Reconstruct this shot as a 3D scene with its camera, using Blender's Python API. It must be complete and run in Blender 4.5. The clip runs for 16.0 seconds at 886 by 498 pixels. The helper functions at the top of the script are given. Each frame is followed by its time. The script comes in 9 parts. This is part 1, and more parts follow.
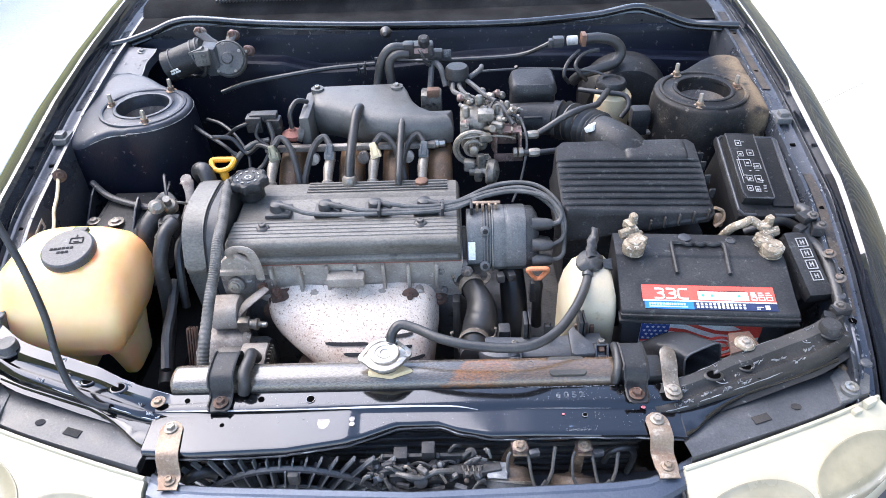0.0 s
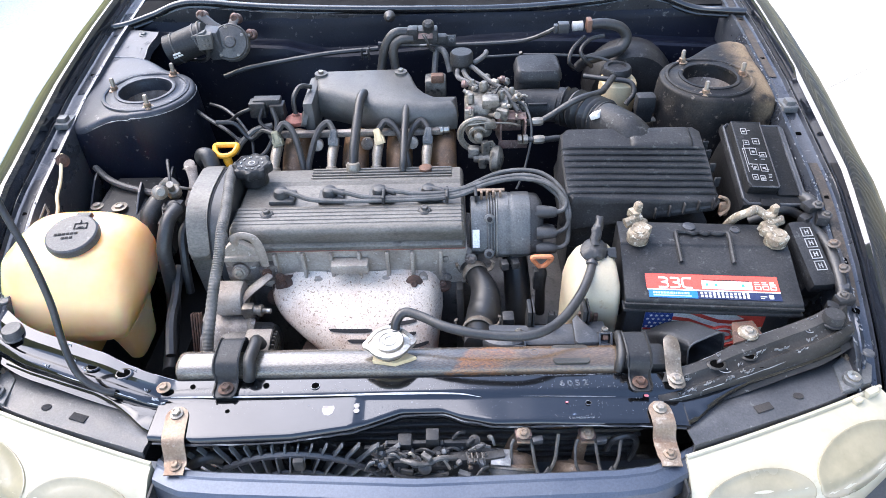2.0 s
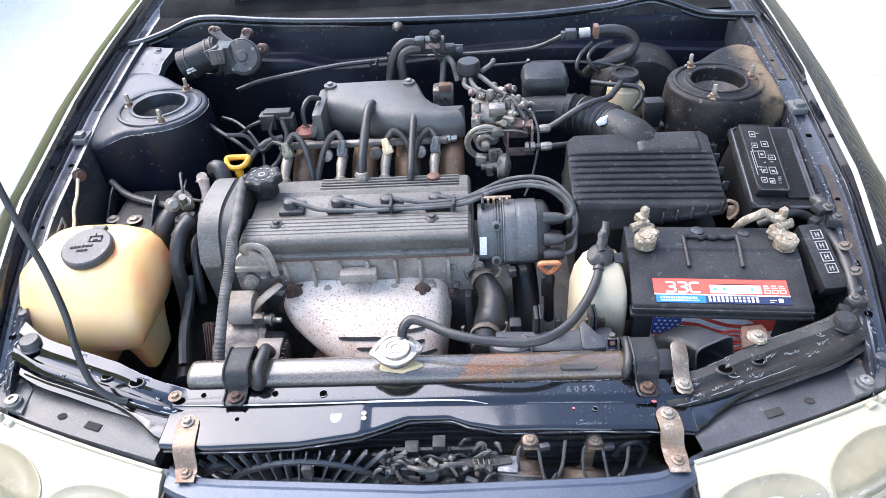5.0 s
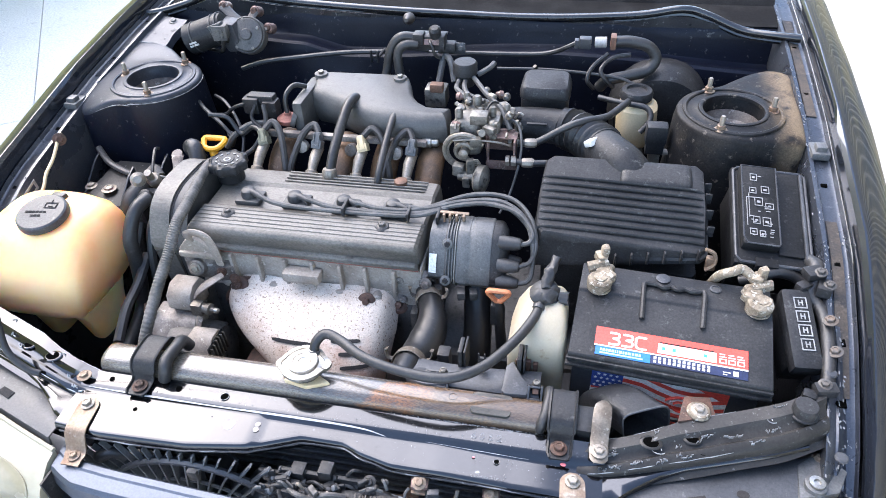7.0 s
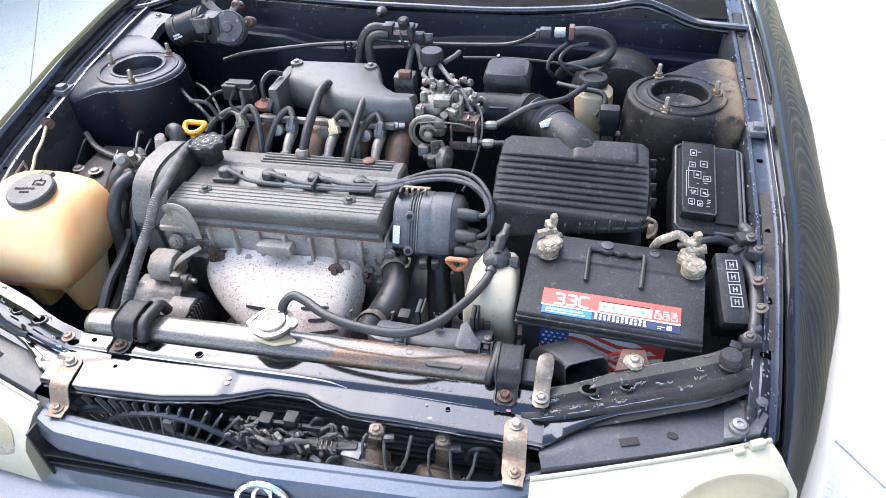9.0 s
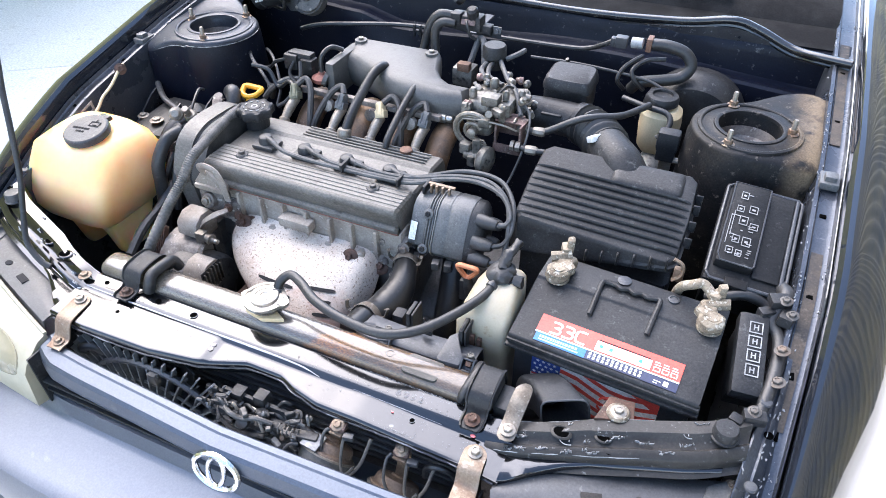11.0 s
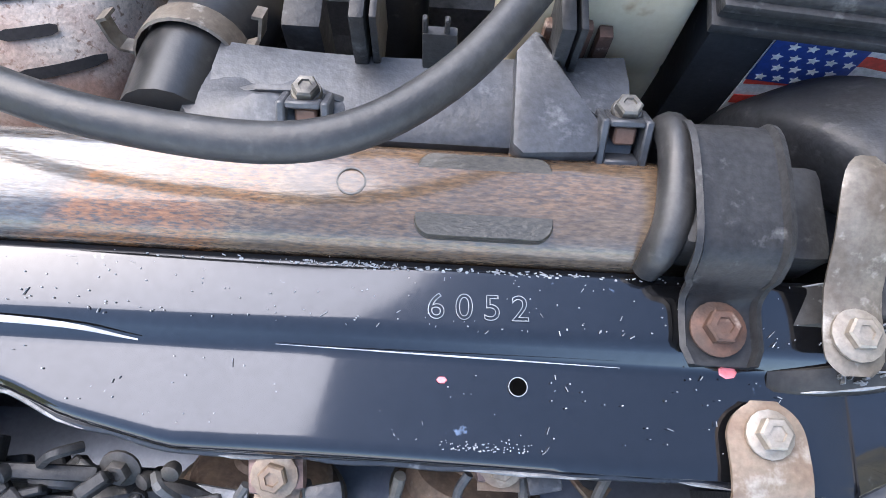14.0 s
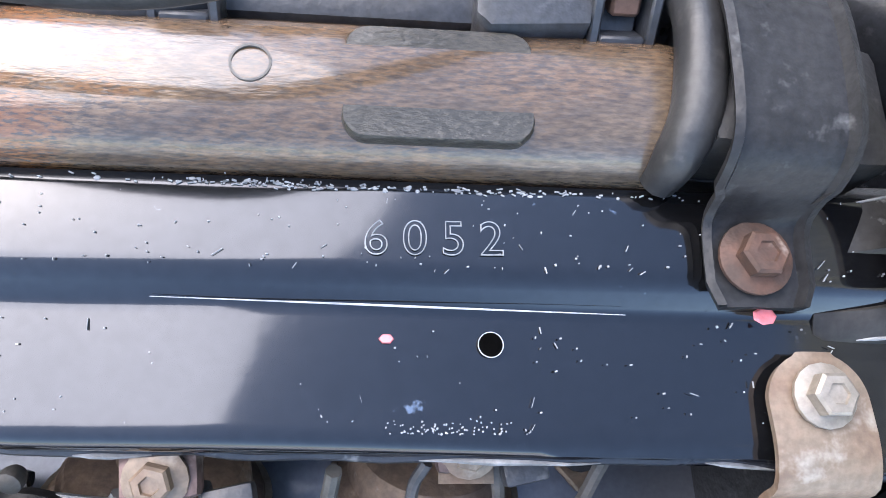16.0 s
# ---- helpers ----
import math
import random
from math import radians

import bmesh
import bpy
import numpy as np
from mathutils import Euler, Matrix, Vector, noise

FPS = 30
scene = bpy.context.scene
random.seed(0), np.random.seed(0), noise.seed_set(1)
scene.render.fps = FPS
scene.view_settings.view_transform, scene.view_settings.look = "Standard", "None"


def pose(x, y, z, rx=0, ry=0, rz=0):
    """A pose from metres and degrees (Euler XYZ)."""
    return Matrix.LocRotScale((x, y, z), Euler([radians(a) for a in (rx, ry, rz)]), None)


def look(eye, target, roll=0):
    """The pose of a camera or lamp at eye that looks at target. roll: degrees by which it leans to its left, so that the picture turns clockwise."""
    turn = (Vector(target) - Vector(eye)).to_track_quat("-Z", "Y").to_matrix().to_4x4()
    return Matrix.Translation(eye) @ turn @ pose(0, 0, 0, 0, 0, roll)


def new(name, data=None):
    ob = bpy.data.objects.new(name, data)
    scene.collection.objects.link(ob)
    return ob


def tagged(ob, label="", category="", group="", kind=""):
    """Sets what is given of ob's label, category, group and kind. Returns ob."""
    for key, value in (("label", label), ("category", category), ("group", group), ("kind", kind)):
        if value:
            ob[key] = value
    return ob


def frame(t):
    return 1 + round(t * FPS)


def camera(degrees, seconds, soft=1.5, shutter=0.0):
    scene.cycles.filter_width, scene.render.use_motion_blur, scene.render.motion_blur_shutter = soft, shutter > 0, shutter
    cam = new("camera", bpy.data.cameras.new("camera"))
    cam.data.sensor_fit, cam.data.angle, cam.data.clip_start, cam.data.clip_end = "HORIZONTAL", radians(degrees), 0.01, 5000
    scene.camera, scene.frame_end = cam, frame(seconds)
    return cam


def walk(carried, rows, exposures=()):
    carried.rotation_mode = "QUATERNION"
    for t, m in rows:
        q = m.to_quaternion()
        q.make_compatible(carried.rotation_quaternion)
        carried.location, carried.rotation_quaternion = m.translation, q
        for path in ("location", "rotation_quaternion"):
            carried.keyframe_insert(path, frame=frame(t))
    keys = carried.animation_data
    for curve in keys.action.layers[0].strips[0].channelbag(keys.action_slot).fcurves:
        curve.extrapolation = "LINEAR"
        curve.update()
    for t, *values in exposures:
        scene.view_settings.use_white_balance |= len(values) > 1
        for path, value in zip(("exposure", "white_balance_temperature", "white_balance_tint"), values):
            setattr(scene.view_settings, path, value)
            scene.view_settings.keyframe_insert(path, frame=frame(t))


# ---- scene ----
cam = camera(66.6, 16.0, soft=0.9)
PATH = [
    (0, (0.063, -0.543, 1.519), (0.022, 1.026, 0.279), -2.4),
    (0.5, (0.057, -0.551, 1.521), (0.028, 1.016, 0.279), -1.8),
    (1, (0.063, -0.548, 1.523), (0.017, 1.003, 0.261), -2.4),
    (1.5, (0.058, -0.545, 1.522), (0.009, 0.999, 0.252), -2.3),
    (2, (0.056, -0.539, 1.524), (0.015, 0.999, 0.246), -2.1),
    (2.5, (0.052, -0.538, 1.525), (0.015, 1.005, 0.253), -2.1),
    (3, (0.053, -0.538, 1.526), (0.034, 1.01, 0.26), -2.2),
    (3.5, (0.057, -0.542, 1.525), (0.031, 1.006, 0.259), -2.6),
    (4, (0.055, -0.544, 1.529), (0.025, 1.011, 0.271), -2.5),
    (4.2, (0.062, -0.546, 1.532), (0.009, 1.017, 0.284), -3.0),
    (6.3, (0.103, -0.523, 1.512), (-0.067, 1.012, 0.242), -6.1),
    (6.5, (0.16, -0.495, 1.513), (-0.076, 1.039, 0.253), -5.8),
    (7, (0.283, -0.44, 1.507), (-0.08, 1.057, 0.231), -3.1),
    (7.5, (0.34, -0.42, 1.503), (-0.071, 1.056, 0.218), -2.1),
    (8, (0.332, -0.462, 1.5), (-0.045, 1.041, 0.235), -1.5),
    (8.5, (0.328, -0.51, 1.505), (0.003, 1.015, 0.253), -2.3),
    (9, (0.354, -0.518, 1.505), (-0.002, 0.996, 0.248), -3.0),
    (9.2, (0.38, -0.502, 1.509), (-0.009, 0.999, 0.246), -1.9),
    (11.3, (0.472, -0.428, 1.489), (-0.175, 0.949, 0.191), -0.9),
    (11.5, (0.472, -0.428, 1.475), (-0.151, 0.926, 0.141), -1.1),
    (12, (0.419, -0.377, 1.429), (-0.132, 0.941, 0.029), -3.0),
    (12.2, (0.369, -0.325, 1.397), (-0.124, 0.959, -0.056), -5.5),
    (12.5, (0.286, -0.223, 1.321), (-0.043, 0.92, -0.287), -6.3),
    (12.8, (0.245, -0.157, 1.24), (0.03, 0.918, -0.434), -3.8),
    (13, (0.22, -0.115, 1.184), (0.076, 0.857, -0.559), -2.8),
    (13.2, (0.21, -0.086, 1.147), (0.088, 0.8, -0.64), -2.8),
    (13.5, (0.198, -0.045, 1.099), (0.176, 0.694, -0.76), 2.0),
    (14, (0.191, -0.02, 1.048), (0.218, 0.622, -0.846), 5.4),
    (14.5, (0.189, -0.018, 1.019), (0.266, 0.586, -0.886), 9.4),
    (15, (0.195, -0.017, 0.992), (0.331, 0.585, -0.91), 14.0),
    (15.5, (0.195, -0.015, 0.982), (0.359, 0.589, -0.918), 16.0),
    (16, (0.196, -0.015, 0.978), (0.361, 0.563, -0.93), 16.9),
]
walk(cam, [(t, look(eye, target, roll)) for t, eye, target, roll in PATH])

# ---- sky, sun ----
world = bpy.data.worlds.new("sky")
scene.world = world
world.use_nodes = True
wn = world.node_tree.nodes
sky = wn.new("ShaderNodeTexSky")
sky.sky_type, sky.sun_disc = "NISHITA", False
sky.sun_elevation, sky.sun_rotation = radians(46), radians(300)
sky.dust_density, sky.ozone_density, sky.air_density = 1.5, 0.7, 0.9
wn["Background"].inputs["Strength"].default_value = 0.15
world.node_tree.links.new(sky.outputs["Color"], wn["Background"].inputs["Color"])
sun = new("sun", bpy.data.lights.new("sun", "SUN"))
sun.data.energy, sun.data.angle, sun.data.color = 1.38, radians(75), (1.0, 0.95, 0.985)
sun.matrix_world = look((-3.0, 2.03, 4.39), (0, 0.3, 0.8))
scene.view_settings.exposure = 2.48


# ---- materials ----
def material(name, base, second=None, fleck=None, scale=9.0, grain=160.0, mix=(0.42, 0.62), flecks=(0.62, 0.68), rough=(0.45, 0.65),
             metal=0.0, bump=0.15, coat=0.0, stretch=(1, 1, 1), trans=0.0, sss=0.0, spec=0.5, fscale=None, grit=0.16):
    m = bpy.data.materials.new(name)
    m.use_nodes = True
    t, b = m.node_tree, m.node_tree.nodes["Principled BSDF"]
    n, li = t.nodes, t.links.new
    co = n.new("ShaderNodeTexCoord")
    mp = n.new("ShaderNodeMapping")
    mp.inputs["Scale"].default_value = stretch
    li(co.outputs["Object"], mp.inputs["Vector"])

    def noise_tex(s, detail):
        x = n.new("ShaderNodeTexNoise")
        x.inputs["Scale"].default_value, x.inputs["Detail"].default_value, x.inputs["Roughness"].default_value = s, detail, 0.6
        li(mp.outputs["Vector"], x.inputs["Vector"])
        return x.outputs["Fac"]

    def ramp(src, lo, hi):
        r = n.new("ShaderNodeMapRange")
        r.inputs["From Min"].default_value, r.inputs["From Max"].default_value = lo, hi
        li(src, r.inputs["Value"])
        return r.outputs["Result"]

    def blend(fac, a, c):
        x = n.new("ShaderNodeMix")
        x.data_type = "RGBA"
        li(fac, x.inputs["Factor"])
        for sock, v in ((x.inputs["A"], a), (x.inputs["B"], c)):
            if isinstance(v, tuple):
                sock.default_value = (*v, 1)
            else:
                li(v, sock)
        return x.outputs["Result"]

    big, fine = noise_tex(scale, 5.0), noise_tex(grain, 3.0)
    second = second or tuple(min(1.0, c * 1.6 + 0.01) for c in base)
    col = blend(ramp(big, *mix), base, second)
    if fleck:
        col = blend(ramp(noise_tex(fscale or grain * 0.55, 4.0), *flecks), col, fleck)
    info = n.new("ShaderNodeObjectInfo")
    hsv = n.new("ShaderNodeHueSaturation")
    vr = n.new("ShaderNodeMapRange")
    vr.inputs["To Min"].default_value, vr.inputs["To Max"].default_value = 0.92, 1.08
    li(info.outputs["Random"], vr.inputs["Value"])
    gr = n.new("ShaderNodeMapRange")
    gr.inputs["From Min"].default_value, gr.inputs["From Max"].default_value = 0.35, 0.65
    gr.inputs["To Min"].default_value, gr.inputs["To Max"].default_value = 1 - grit, 1 + grit
    li(noise_tex(grain * 2.2, 4.0), gr.inputs["Value"])
    mul = n.new("ShaderNodeMath")
    mul.operation = "MULTIPLY"
    li(vr.outputs["Result"], mul.inputs[0])
    li(gr.outputs["Result"], mul.inputs[1])
    li(mul.outputs["Value"], hsv.inputs["Value"])
    li(col, hsv.inputs["Color"])
    li(hsv.outputs["Color"], b.inputs["Base Color"])
    rr = n.new("ShaderNodeMapRange")
    rr.inputs["From Min"].default_value, rr.inputs["From Max"].default_value = 0.3, 0.7
    rr.inputs["To Min"].default_value, rr.inputs["To Max"].default_value = rough
    li(big, rr.inputs["Value"])
    li(rr.outputs["Result"], b.inputs["Roughness"])
    b.inputs["Metallic"].default_value = metal
    b.inputs["Coat Weight"].default_value = coat
    b.inputs["Coat Roughness"].default_value = 0.08
    b.inputs["Specular IOR Level"].default_value = spec
    b.inputs["Transmission Weight"].default_value = trans
    if sss:
        b.inputs["Subsurface Weight"].default_value = sss
        b.inputs["Subsurface Radius"].default_value = (0.03, 0.018, 0.008)
        b.inputs["Subsurface Scale"].default_value = 0.6
    if bump:
        bp = n.new("ShaderNodeBump")
        bp.inputs["Strength"].default_value, bp.inputs["Distance"].default_value = bump, 0.002
        li(fine, bp.inputs["Height"])
        li(bp.outputs["Normal"], b.inputs["Normal"])
    return m


paint = material("navy_metallic_paint", (0.026, 0.0272, 0.0312), (0.032, 0.0335, 0.0378), (0.24, 0.27, 0.31), scale=5, flecks=(0.72, 0.76), fscale=90, rough=(0.1, 0.15), metal=0.85, bump=0.02, coat=0.7, grit=0.1)
paint_bay = material("dusty_bay_paint", (0.02, 0.0218, 0.027), (0.046, 0.047, 0.05), (0.28, 0.28, 0.28), scale=9, mix=(0.42, 0.75), flecks=(0.62, 0.84), fscale=110, rough=(0.22, 0.45), metal=0.15, bump=0.25, coat=0.1, spec=0.4)
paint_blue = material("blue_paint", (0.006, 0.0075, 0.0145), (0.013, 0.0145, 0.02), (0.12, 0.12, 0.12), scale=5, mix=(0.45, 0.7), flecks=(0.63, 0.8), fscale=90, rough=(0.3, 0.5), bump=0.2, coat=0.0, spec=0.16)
fender_paint = material("gloss_navy_paint", (0.013, 0.016, 0.023), (0.018, 0.021, 0.028), scale=3, rough=(0.1, 0.16), metal=0.3, bump=0.0, coat=1.0, grit=0.05)
fender_paint.node_tree.nodes["Principled BSDF"].inputs["Coat Roughness"].default_value = 0.02
# grille bar navy, paled so the colour holds some sky reflection
bumper_paint = material("bar_navy_paint_sky_tone", (0.07, 0.084, 0.112), (0.088, 0.102, 0.13), (0.17, 0.18, 0.2), scale=6, flecks=(0.66, 0.82), fscale=40, rough=(0.34, 0.46), metal=0.6, bump=0.06, coat=0.08, grit=0.1)
brown_dust = material("brown_dusty_panel", (0.065, 0.05, 0.037), (0.024, 0.024, 0.026), (0.11, 0.09, 0.07), scale=26, mix=(0.44, 0.64), flecks=(0.58, 0.75), rough=(0.6, 0.8), grit=0.25)
black = material("black_plastic", (0.02, 0.0202, 0.0214), (0.034, 0.0342, 0.0355), (0.13, 0.13, 0.128), scale=12, flecks=(0.6, 0.92), rough=(0.36, 0.56), bump=0.3, spec=0.25, grit=0.25)
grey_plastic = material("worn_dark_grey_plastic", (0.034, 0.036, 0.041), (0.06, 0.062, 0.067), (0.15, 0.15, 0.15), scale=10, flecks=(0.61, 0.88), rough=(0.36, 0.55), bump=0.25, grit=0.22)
rubber = material("black_rubber", (0.019, 0.019, 0.02), (0.034, 0.0335, 0.0335), (0.09, 0.085, 0.08), scale=25, flecks=(0.62, 0.88), rough=(0.36, 0.56), bump=0.2, grit=0.22)
hose_m = material("shiny_black_hose", (0.013, 0.013, 0.0137), (0.022, 0.022, 0.0225), (0.06, 0.055, 0.05), scale=14, flecks=(0.64, 0.86), rough=(0.28, 0.44), bump=0.1, spec=0.4)
loom = material("grey_loom_plastic", (0.07, 0.068, 0.062), (0.14, 0.13, 0.12), scale=30, rough=(0.55, 0.75))
lead = material("grey_lead_sheath", (0.05, 0.05, 0.05), (0.1, 0.1, 0.1), scale=30, rough=(0.5, 0.7))
cast = material("cast_aluminium_grey", (0.15, 0.15, 0.142), (0.24, 0.235, 0.22), (0.05, 0.048, 0.045), scale=16, flecks=(0.56, 0.72), rough=(0.42, 0.6), metal=0.4, bump=0.3)
grimy = material("grimy_metal", (0.135, 0.125, 0.108), (0.24, 0.224, 0.196), (0.035, 0.032, 0.03), scale=45, flecks=(0.52, 0.68), rough=(0.4, 0.65), metal=0.45, bump=0.4)
boot_m = material("dark_grey_boot", (0.03, 0.03, 0.031), (0.06, 0.06, 0.06), scale=30, rough=(0.45, 0.6), bump=0.1)
cover = material("grey_painted_cover", (0.105, 0.097, 0.085), (0.148, 0.138, 0.122), (0.05, 0.044, 0.038), scale=16, flecks=(0.56, 0.78), fscale=90, rough=(0.4, 0.58), metal=0.08, bump=0.25, stretch=(0.6, 1, 1), grit=0.22)
plenum_m = material("cast_plenum_grey", (0.07, 0.069, 0.067), (0.1, 0.098, 0.094), (0.05, 0.048, 0.045), scale=16, flecks=(0.58, 0.76), rough=(0.42, 0.6), metal=0.15, bump=0.25, grit=0.12)
dirty = material("dirty_aluminium", (0.27, 0.24, 0.215), (0.12, 0.1, 0.09), (0.45, 0.42, 0.39), scale=25, flecks=(0.62, 0.7), rough=(0.55, 0.75), metal=0.3, bump=0.4)
rust = material("rusty_steel", (0.1, 0.052, 0.036), (0.06, 0.04, 0.032), (0.22, 0.17, 0.14), scale=60, flecks=(0.6, 0.7), rough=(0.55, 0.8), metal=0.3, bump=0.5)
rust_zinc = material("rust_stained_zinc", (0.22, 0.17, 0.125), (0.17, 0.1, 0.065), (0.3, 0.265, 0.22), scale=34, mix=(0.4, 0.7), flecks=(0.58, 0.76), rough=(0.45, 0.62), metal=0.4, bump=0.25)
zinc = material("zinc_bolt", (0.29, 0.26, 0.22), (0.22, 0.185, 0.15), scale=90, mix=(0.4, 0.75), rough=(0.38, 0.55), metal=0.5, bump=0.15)
steel = material("bright_steel", (0.42, 0.41, 0.38), (0.28, 0.26, 0.23), scale=60, rough=(0.26, 0.42), metal=0.85, bump=0.1)
shield = material("heat_shield_coating", (0.6, 0.52, 0.445), (0.4, 0.27, 0.195), (0.21, 0.145, 0.105), scale=11, grain=240, mix=(0.48, 0.72), flecks=(0.57, 0.66), fscale=260, rough=(0.45, 0.65), metal=0.1, bump=0.4)
# rust spreading over the shield from its lower edge
sn_ = shield.node_tree
hue = next(n for n in sn_.nodes if n.bl_idname == "ShaderNodeHueSaturation")
pale = hue.inputs["Color"].links[0].from_socket
sco, sxyz, sno, sma, smr, smx = (sn_.nodes.new(k) for k in ("ShaderNodeTexCoord", "ShaderNodeSeparateXYZ", "ShaderNodeTexNoise", "ShaderNodeMath", "ShaderNodeMapRange", "ShaderNodeMix"))
sno.inputs["Scale"].default_value, sno.inputs["Detail"].default_value = 22, 6
sma.operation = "MULTIPLY_ADD"
sma.inputs[1].default_value = 0.16
smr.inputs["From Min"].default_value, smr.inputs["From Max"].default_value = 0.405, 0.362
smx.data_type = "RGBA"
smx.inputs["B"].default_value = (0.4, 0.25, 0.19, 1)
for a, b in ((sco.outputs["Object"], sxyz.inputs[0]), (sco.outputs["Object"], sno.inputs["Vector"]), (sno.outputs["Fac"], sma.inputs[0]), (sxyz.outputs["Z"], sma.inputs[2]), (sma.outputs[0], smr.inputs["Value"]), (smr.outputs[0], smx.inputs["Factor"]), (pale, smx.inputs["A"]), (smx.outputs["Result"], hue.inputs["Color"])):
    sn_.links.new(a, b)
tank_m = material("brown_stained_tank", (0.16, 0.14, 0.12), (0.115, 0.098, 0.085), (0.085, 0.063, 0.046), scale=14, grain=420, mix=(0.42, 0.68), flecks=(0.48, 0.6), fscale=1300, rough=(0.16, 0.26), bump=0.2, coat=0.7, stretch=(0.24, 1, 1), grit=0.35)
# stains along the tank: grey by the filler neck, rust beside it, brown further on
tn = tank_m.node_tree
hue = next(n for n in tn.nodes if n.bl_idname == "ShaderNodeHueSaturation")
grainy = hue.inputs["Color"].links[0].from_node
tco, txyz, tno, tadd, tr1, tmp_ = (tn.nodes.new(k) for k in ("ShaderNodeTexCoord", "ShaderNodeSeparateXYZ", "ShaderNodeTexNoise", "ShaderNodeMath", "ShaderNodeValToRGB", "ShaderNodeMapping"))
tmp_.inputs["Scale"].default_value = (0.7, 1.5, 1.5)
tno.inputs["Scale"].default_value, tno.inputs["Detail"].default_value = 26, 6
tadd.operation = "MULTIPLY_ADD"
tadd.inputs[1].default_value = 0.26
tsc = tn.nodes.new("ShaderNodeMath")
tsc.operation = "ADD"
tsc.inputs[1].default_value = 0.37
el = tr1.color_ramp.elements
el[0].position, el[0].color = 0.0, (0.135, 0.122, 0.105, 1)
el[1].position, el[1].color = 0.47, (0.14, 0.122, 0.1, 1)
for pos, c in ((0.495, (0.11, 0.102, 0.094)), (0.56, (0.085, 0.078, 0.072)), (0.582, (0.23, 0.1, 0.04)), (0.603, (0.2, 0.095, 0.042)), (0.62, (0.165, 0.105, 0.06)), (0.66, (0.1, 0.068, 0.045)), (0.7, (0.14, 0.086, 0.048)), (0.75, (0.098, 0.068, 0.044)), (0.8, (0.108, 0.077, 0.051))):
    el.new(pos).color = (*c, 1)
for a, b in ((tco.outputs["Object"], txyz.inputs[0]), (tco.outputs["Object"], tmp_.inputs[0]), (tmp_.outputs[0], tno.inputs["Vector"]), (tno.outputs["Fac"], tadd.inputs[0]), (txyz.outputs["X"], tadd.inputs[2]), (tadd.outputs[0], tsc.inputs[0]), (tsc.outputs[0], tr1.inputs[0]), (tr1.outputs[0], grainy.inputs["A"])):
    tn.links.new(a, b)
amber = material("amber_translucent_plastic", (0.95, 0.62, 0.33), (0.86, 0.44, 0.15), scale=5, mix=(0.42, 0.68), rough=(0.28, 0.38), bump=0.0, sss=0.5, grit=0.0)
ab_ = amber.node_tree.nodes["Principled BSDF"]
ab_.inputs["Subsurface Weight"].default_value = 0.9
ab_.inputs["Subsurface Radius"].default_value = (0.05, 0.02, 0.005)
ab_.inputs["Subsurface Scale"].default_value = 0.8
ivory = material("ivory_plastic", (0.37, 0.322, 0.235), (0.43, 0.375, 0.28), (0.22, 0.16, 0.1), scale=9, flecks=(0.66, 0.76), fscale=40, rough=(0.36, 0.46), bump=0.02, sss=0.2, grit=0.04)
amber_old = material("yellowed_plastic", (0.66, 0.54, 0.34), (0.56, 0.42, 0.24), scale=14, rough=(0.4, 0.55), bump=0.05, grit=0.06)
yellow = material("yellow_plastic", (0.75, 0.36, 0.02), (0.65, 0.3, 0.02), rough=(0.4, 0.55), bump=0.05)
orange = material("faded_orange_plastic", (0.55, 0.2, 0.09), (0.45, 0.15, 0.07), rough=(0.5, 0.65), bump=0.05)
olive = material("olive_connector", (0.21, 0.2, 0.135), (0.12, 0.115, 0.08), scale=60, rough=(0.5, 0.65))
copper = material("copper_brown", (0.17, 0.09, 0.06), (0.12, 0.07, 0.05), scale=40, rough=(0.5, 0.7), metal=0.3)
corroded = material("corroded_lead", (0.25, 0.21, 0.155), (0.11, 0.085, 0.06), (0.4, 0.37, 0.31), scale=70, flecks=(0.55, 0.62), fscale=140, rough=(0.6, 0.8), metal=0.2, bump=0.7)
red = material("red_label", (0.7, 0.075, 0.05), (0.64, 0.065, 0.045), scale=15, rough=(0.3, 0.4), bump=0.02)
blue = material("blue_label", (0.02, 0.16, 0.5), (0.02, 0.14, 0.45), scale=15, rough=(0.3, 0.4), bump=0.02)
navy_label = material("dark_blue_label", (0.012, 0.018, 0.055), rough=(0.3, 0.4), bump=0.02)
white = material("white_print", (0.72, 0.72, 0.7), (0.64, 0.64, 0.62), scale=40, rough=(0.4, 0.5), bump=0.02)
green = material("green_print", (0.03, 0.3, 0.2), rough=(0.4, 0.5), bump=0.0)
pink = material("pink_paint_mark", (0.7, 0.16, 0.17), rough=(0.4, 0.5), bump=0.02)
scratch = material("scratched_primer", (0.45, 0.46, 0.48), (0.3, 0.31, 0.34), scale=80, rough=(0.5, 0.7))
chrome = material("chrome", (0.75, 0.75, 0.76), (0.65, 0.65, 0.66), rough=(0.12, 0.2), metal=1.0, bump=0.0)
lamp_lens = material("hazed_headlight_plastic", (0.42, 0.388, 0.295), (0.345, 0.315, 0.23), scale=7, grain=60, rough=(0.24, 0.4), bump=0.0, coat=0.15, spec=0.4, grit=0.03)
lamp_bowl = material("headlight_bowl", (0.31, 0.275, 0.19), (0.25, 0.222, 0.15), scale=14, grain=60, rough=(0.2, 0.3), bump=0.0, coat=0.2, grit=0.03)
red_hose = material("faded_red_rubber", (0.24, 0.08, 0.06), (0.18, 0.07, 0.05), scale=40, rough=(0.6, 0.75))
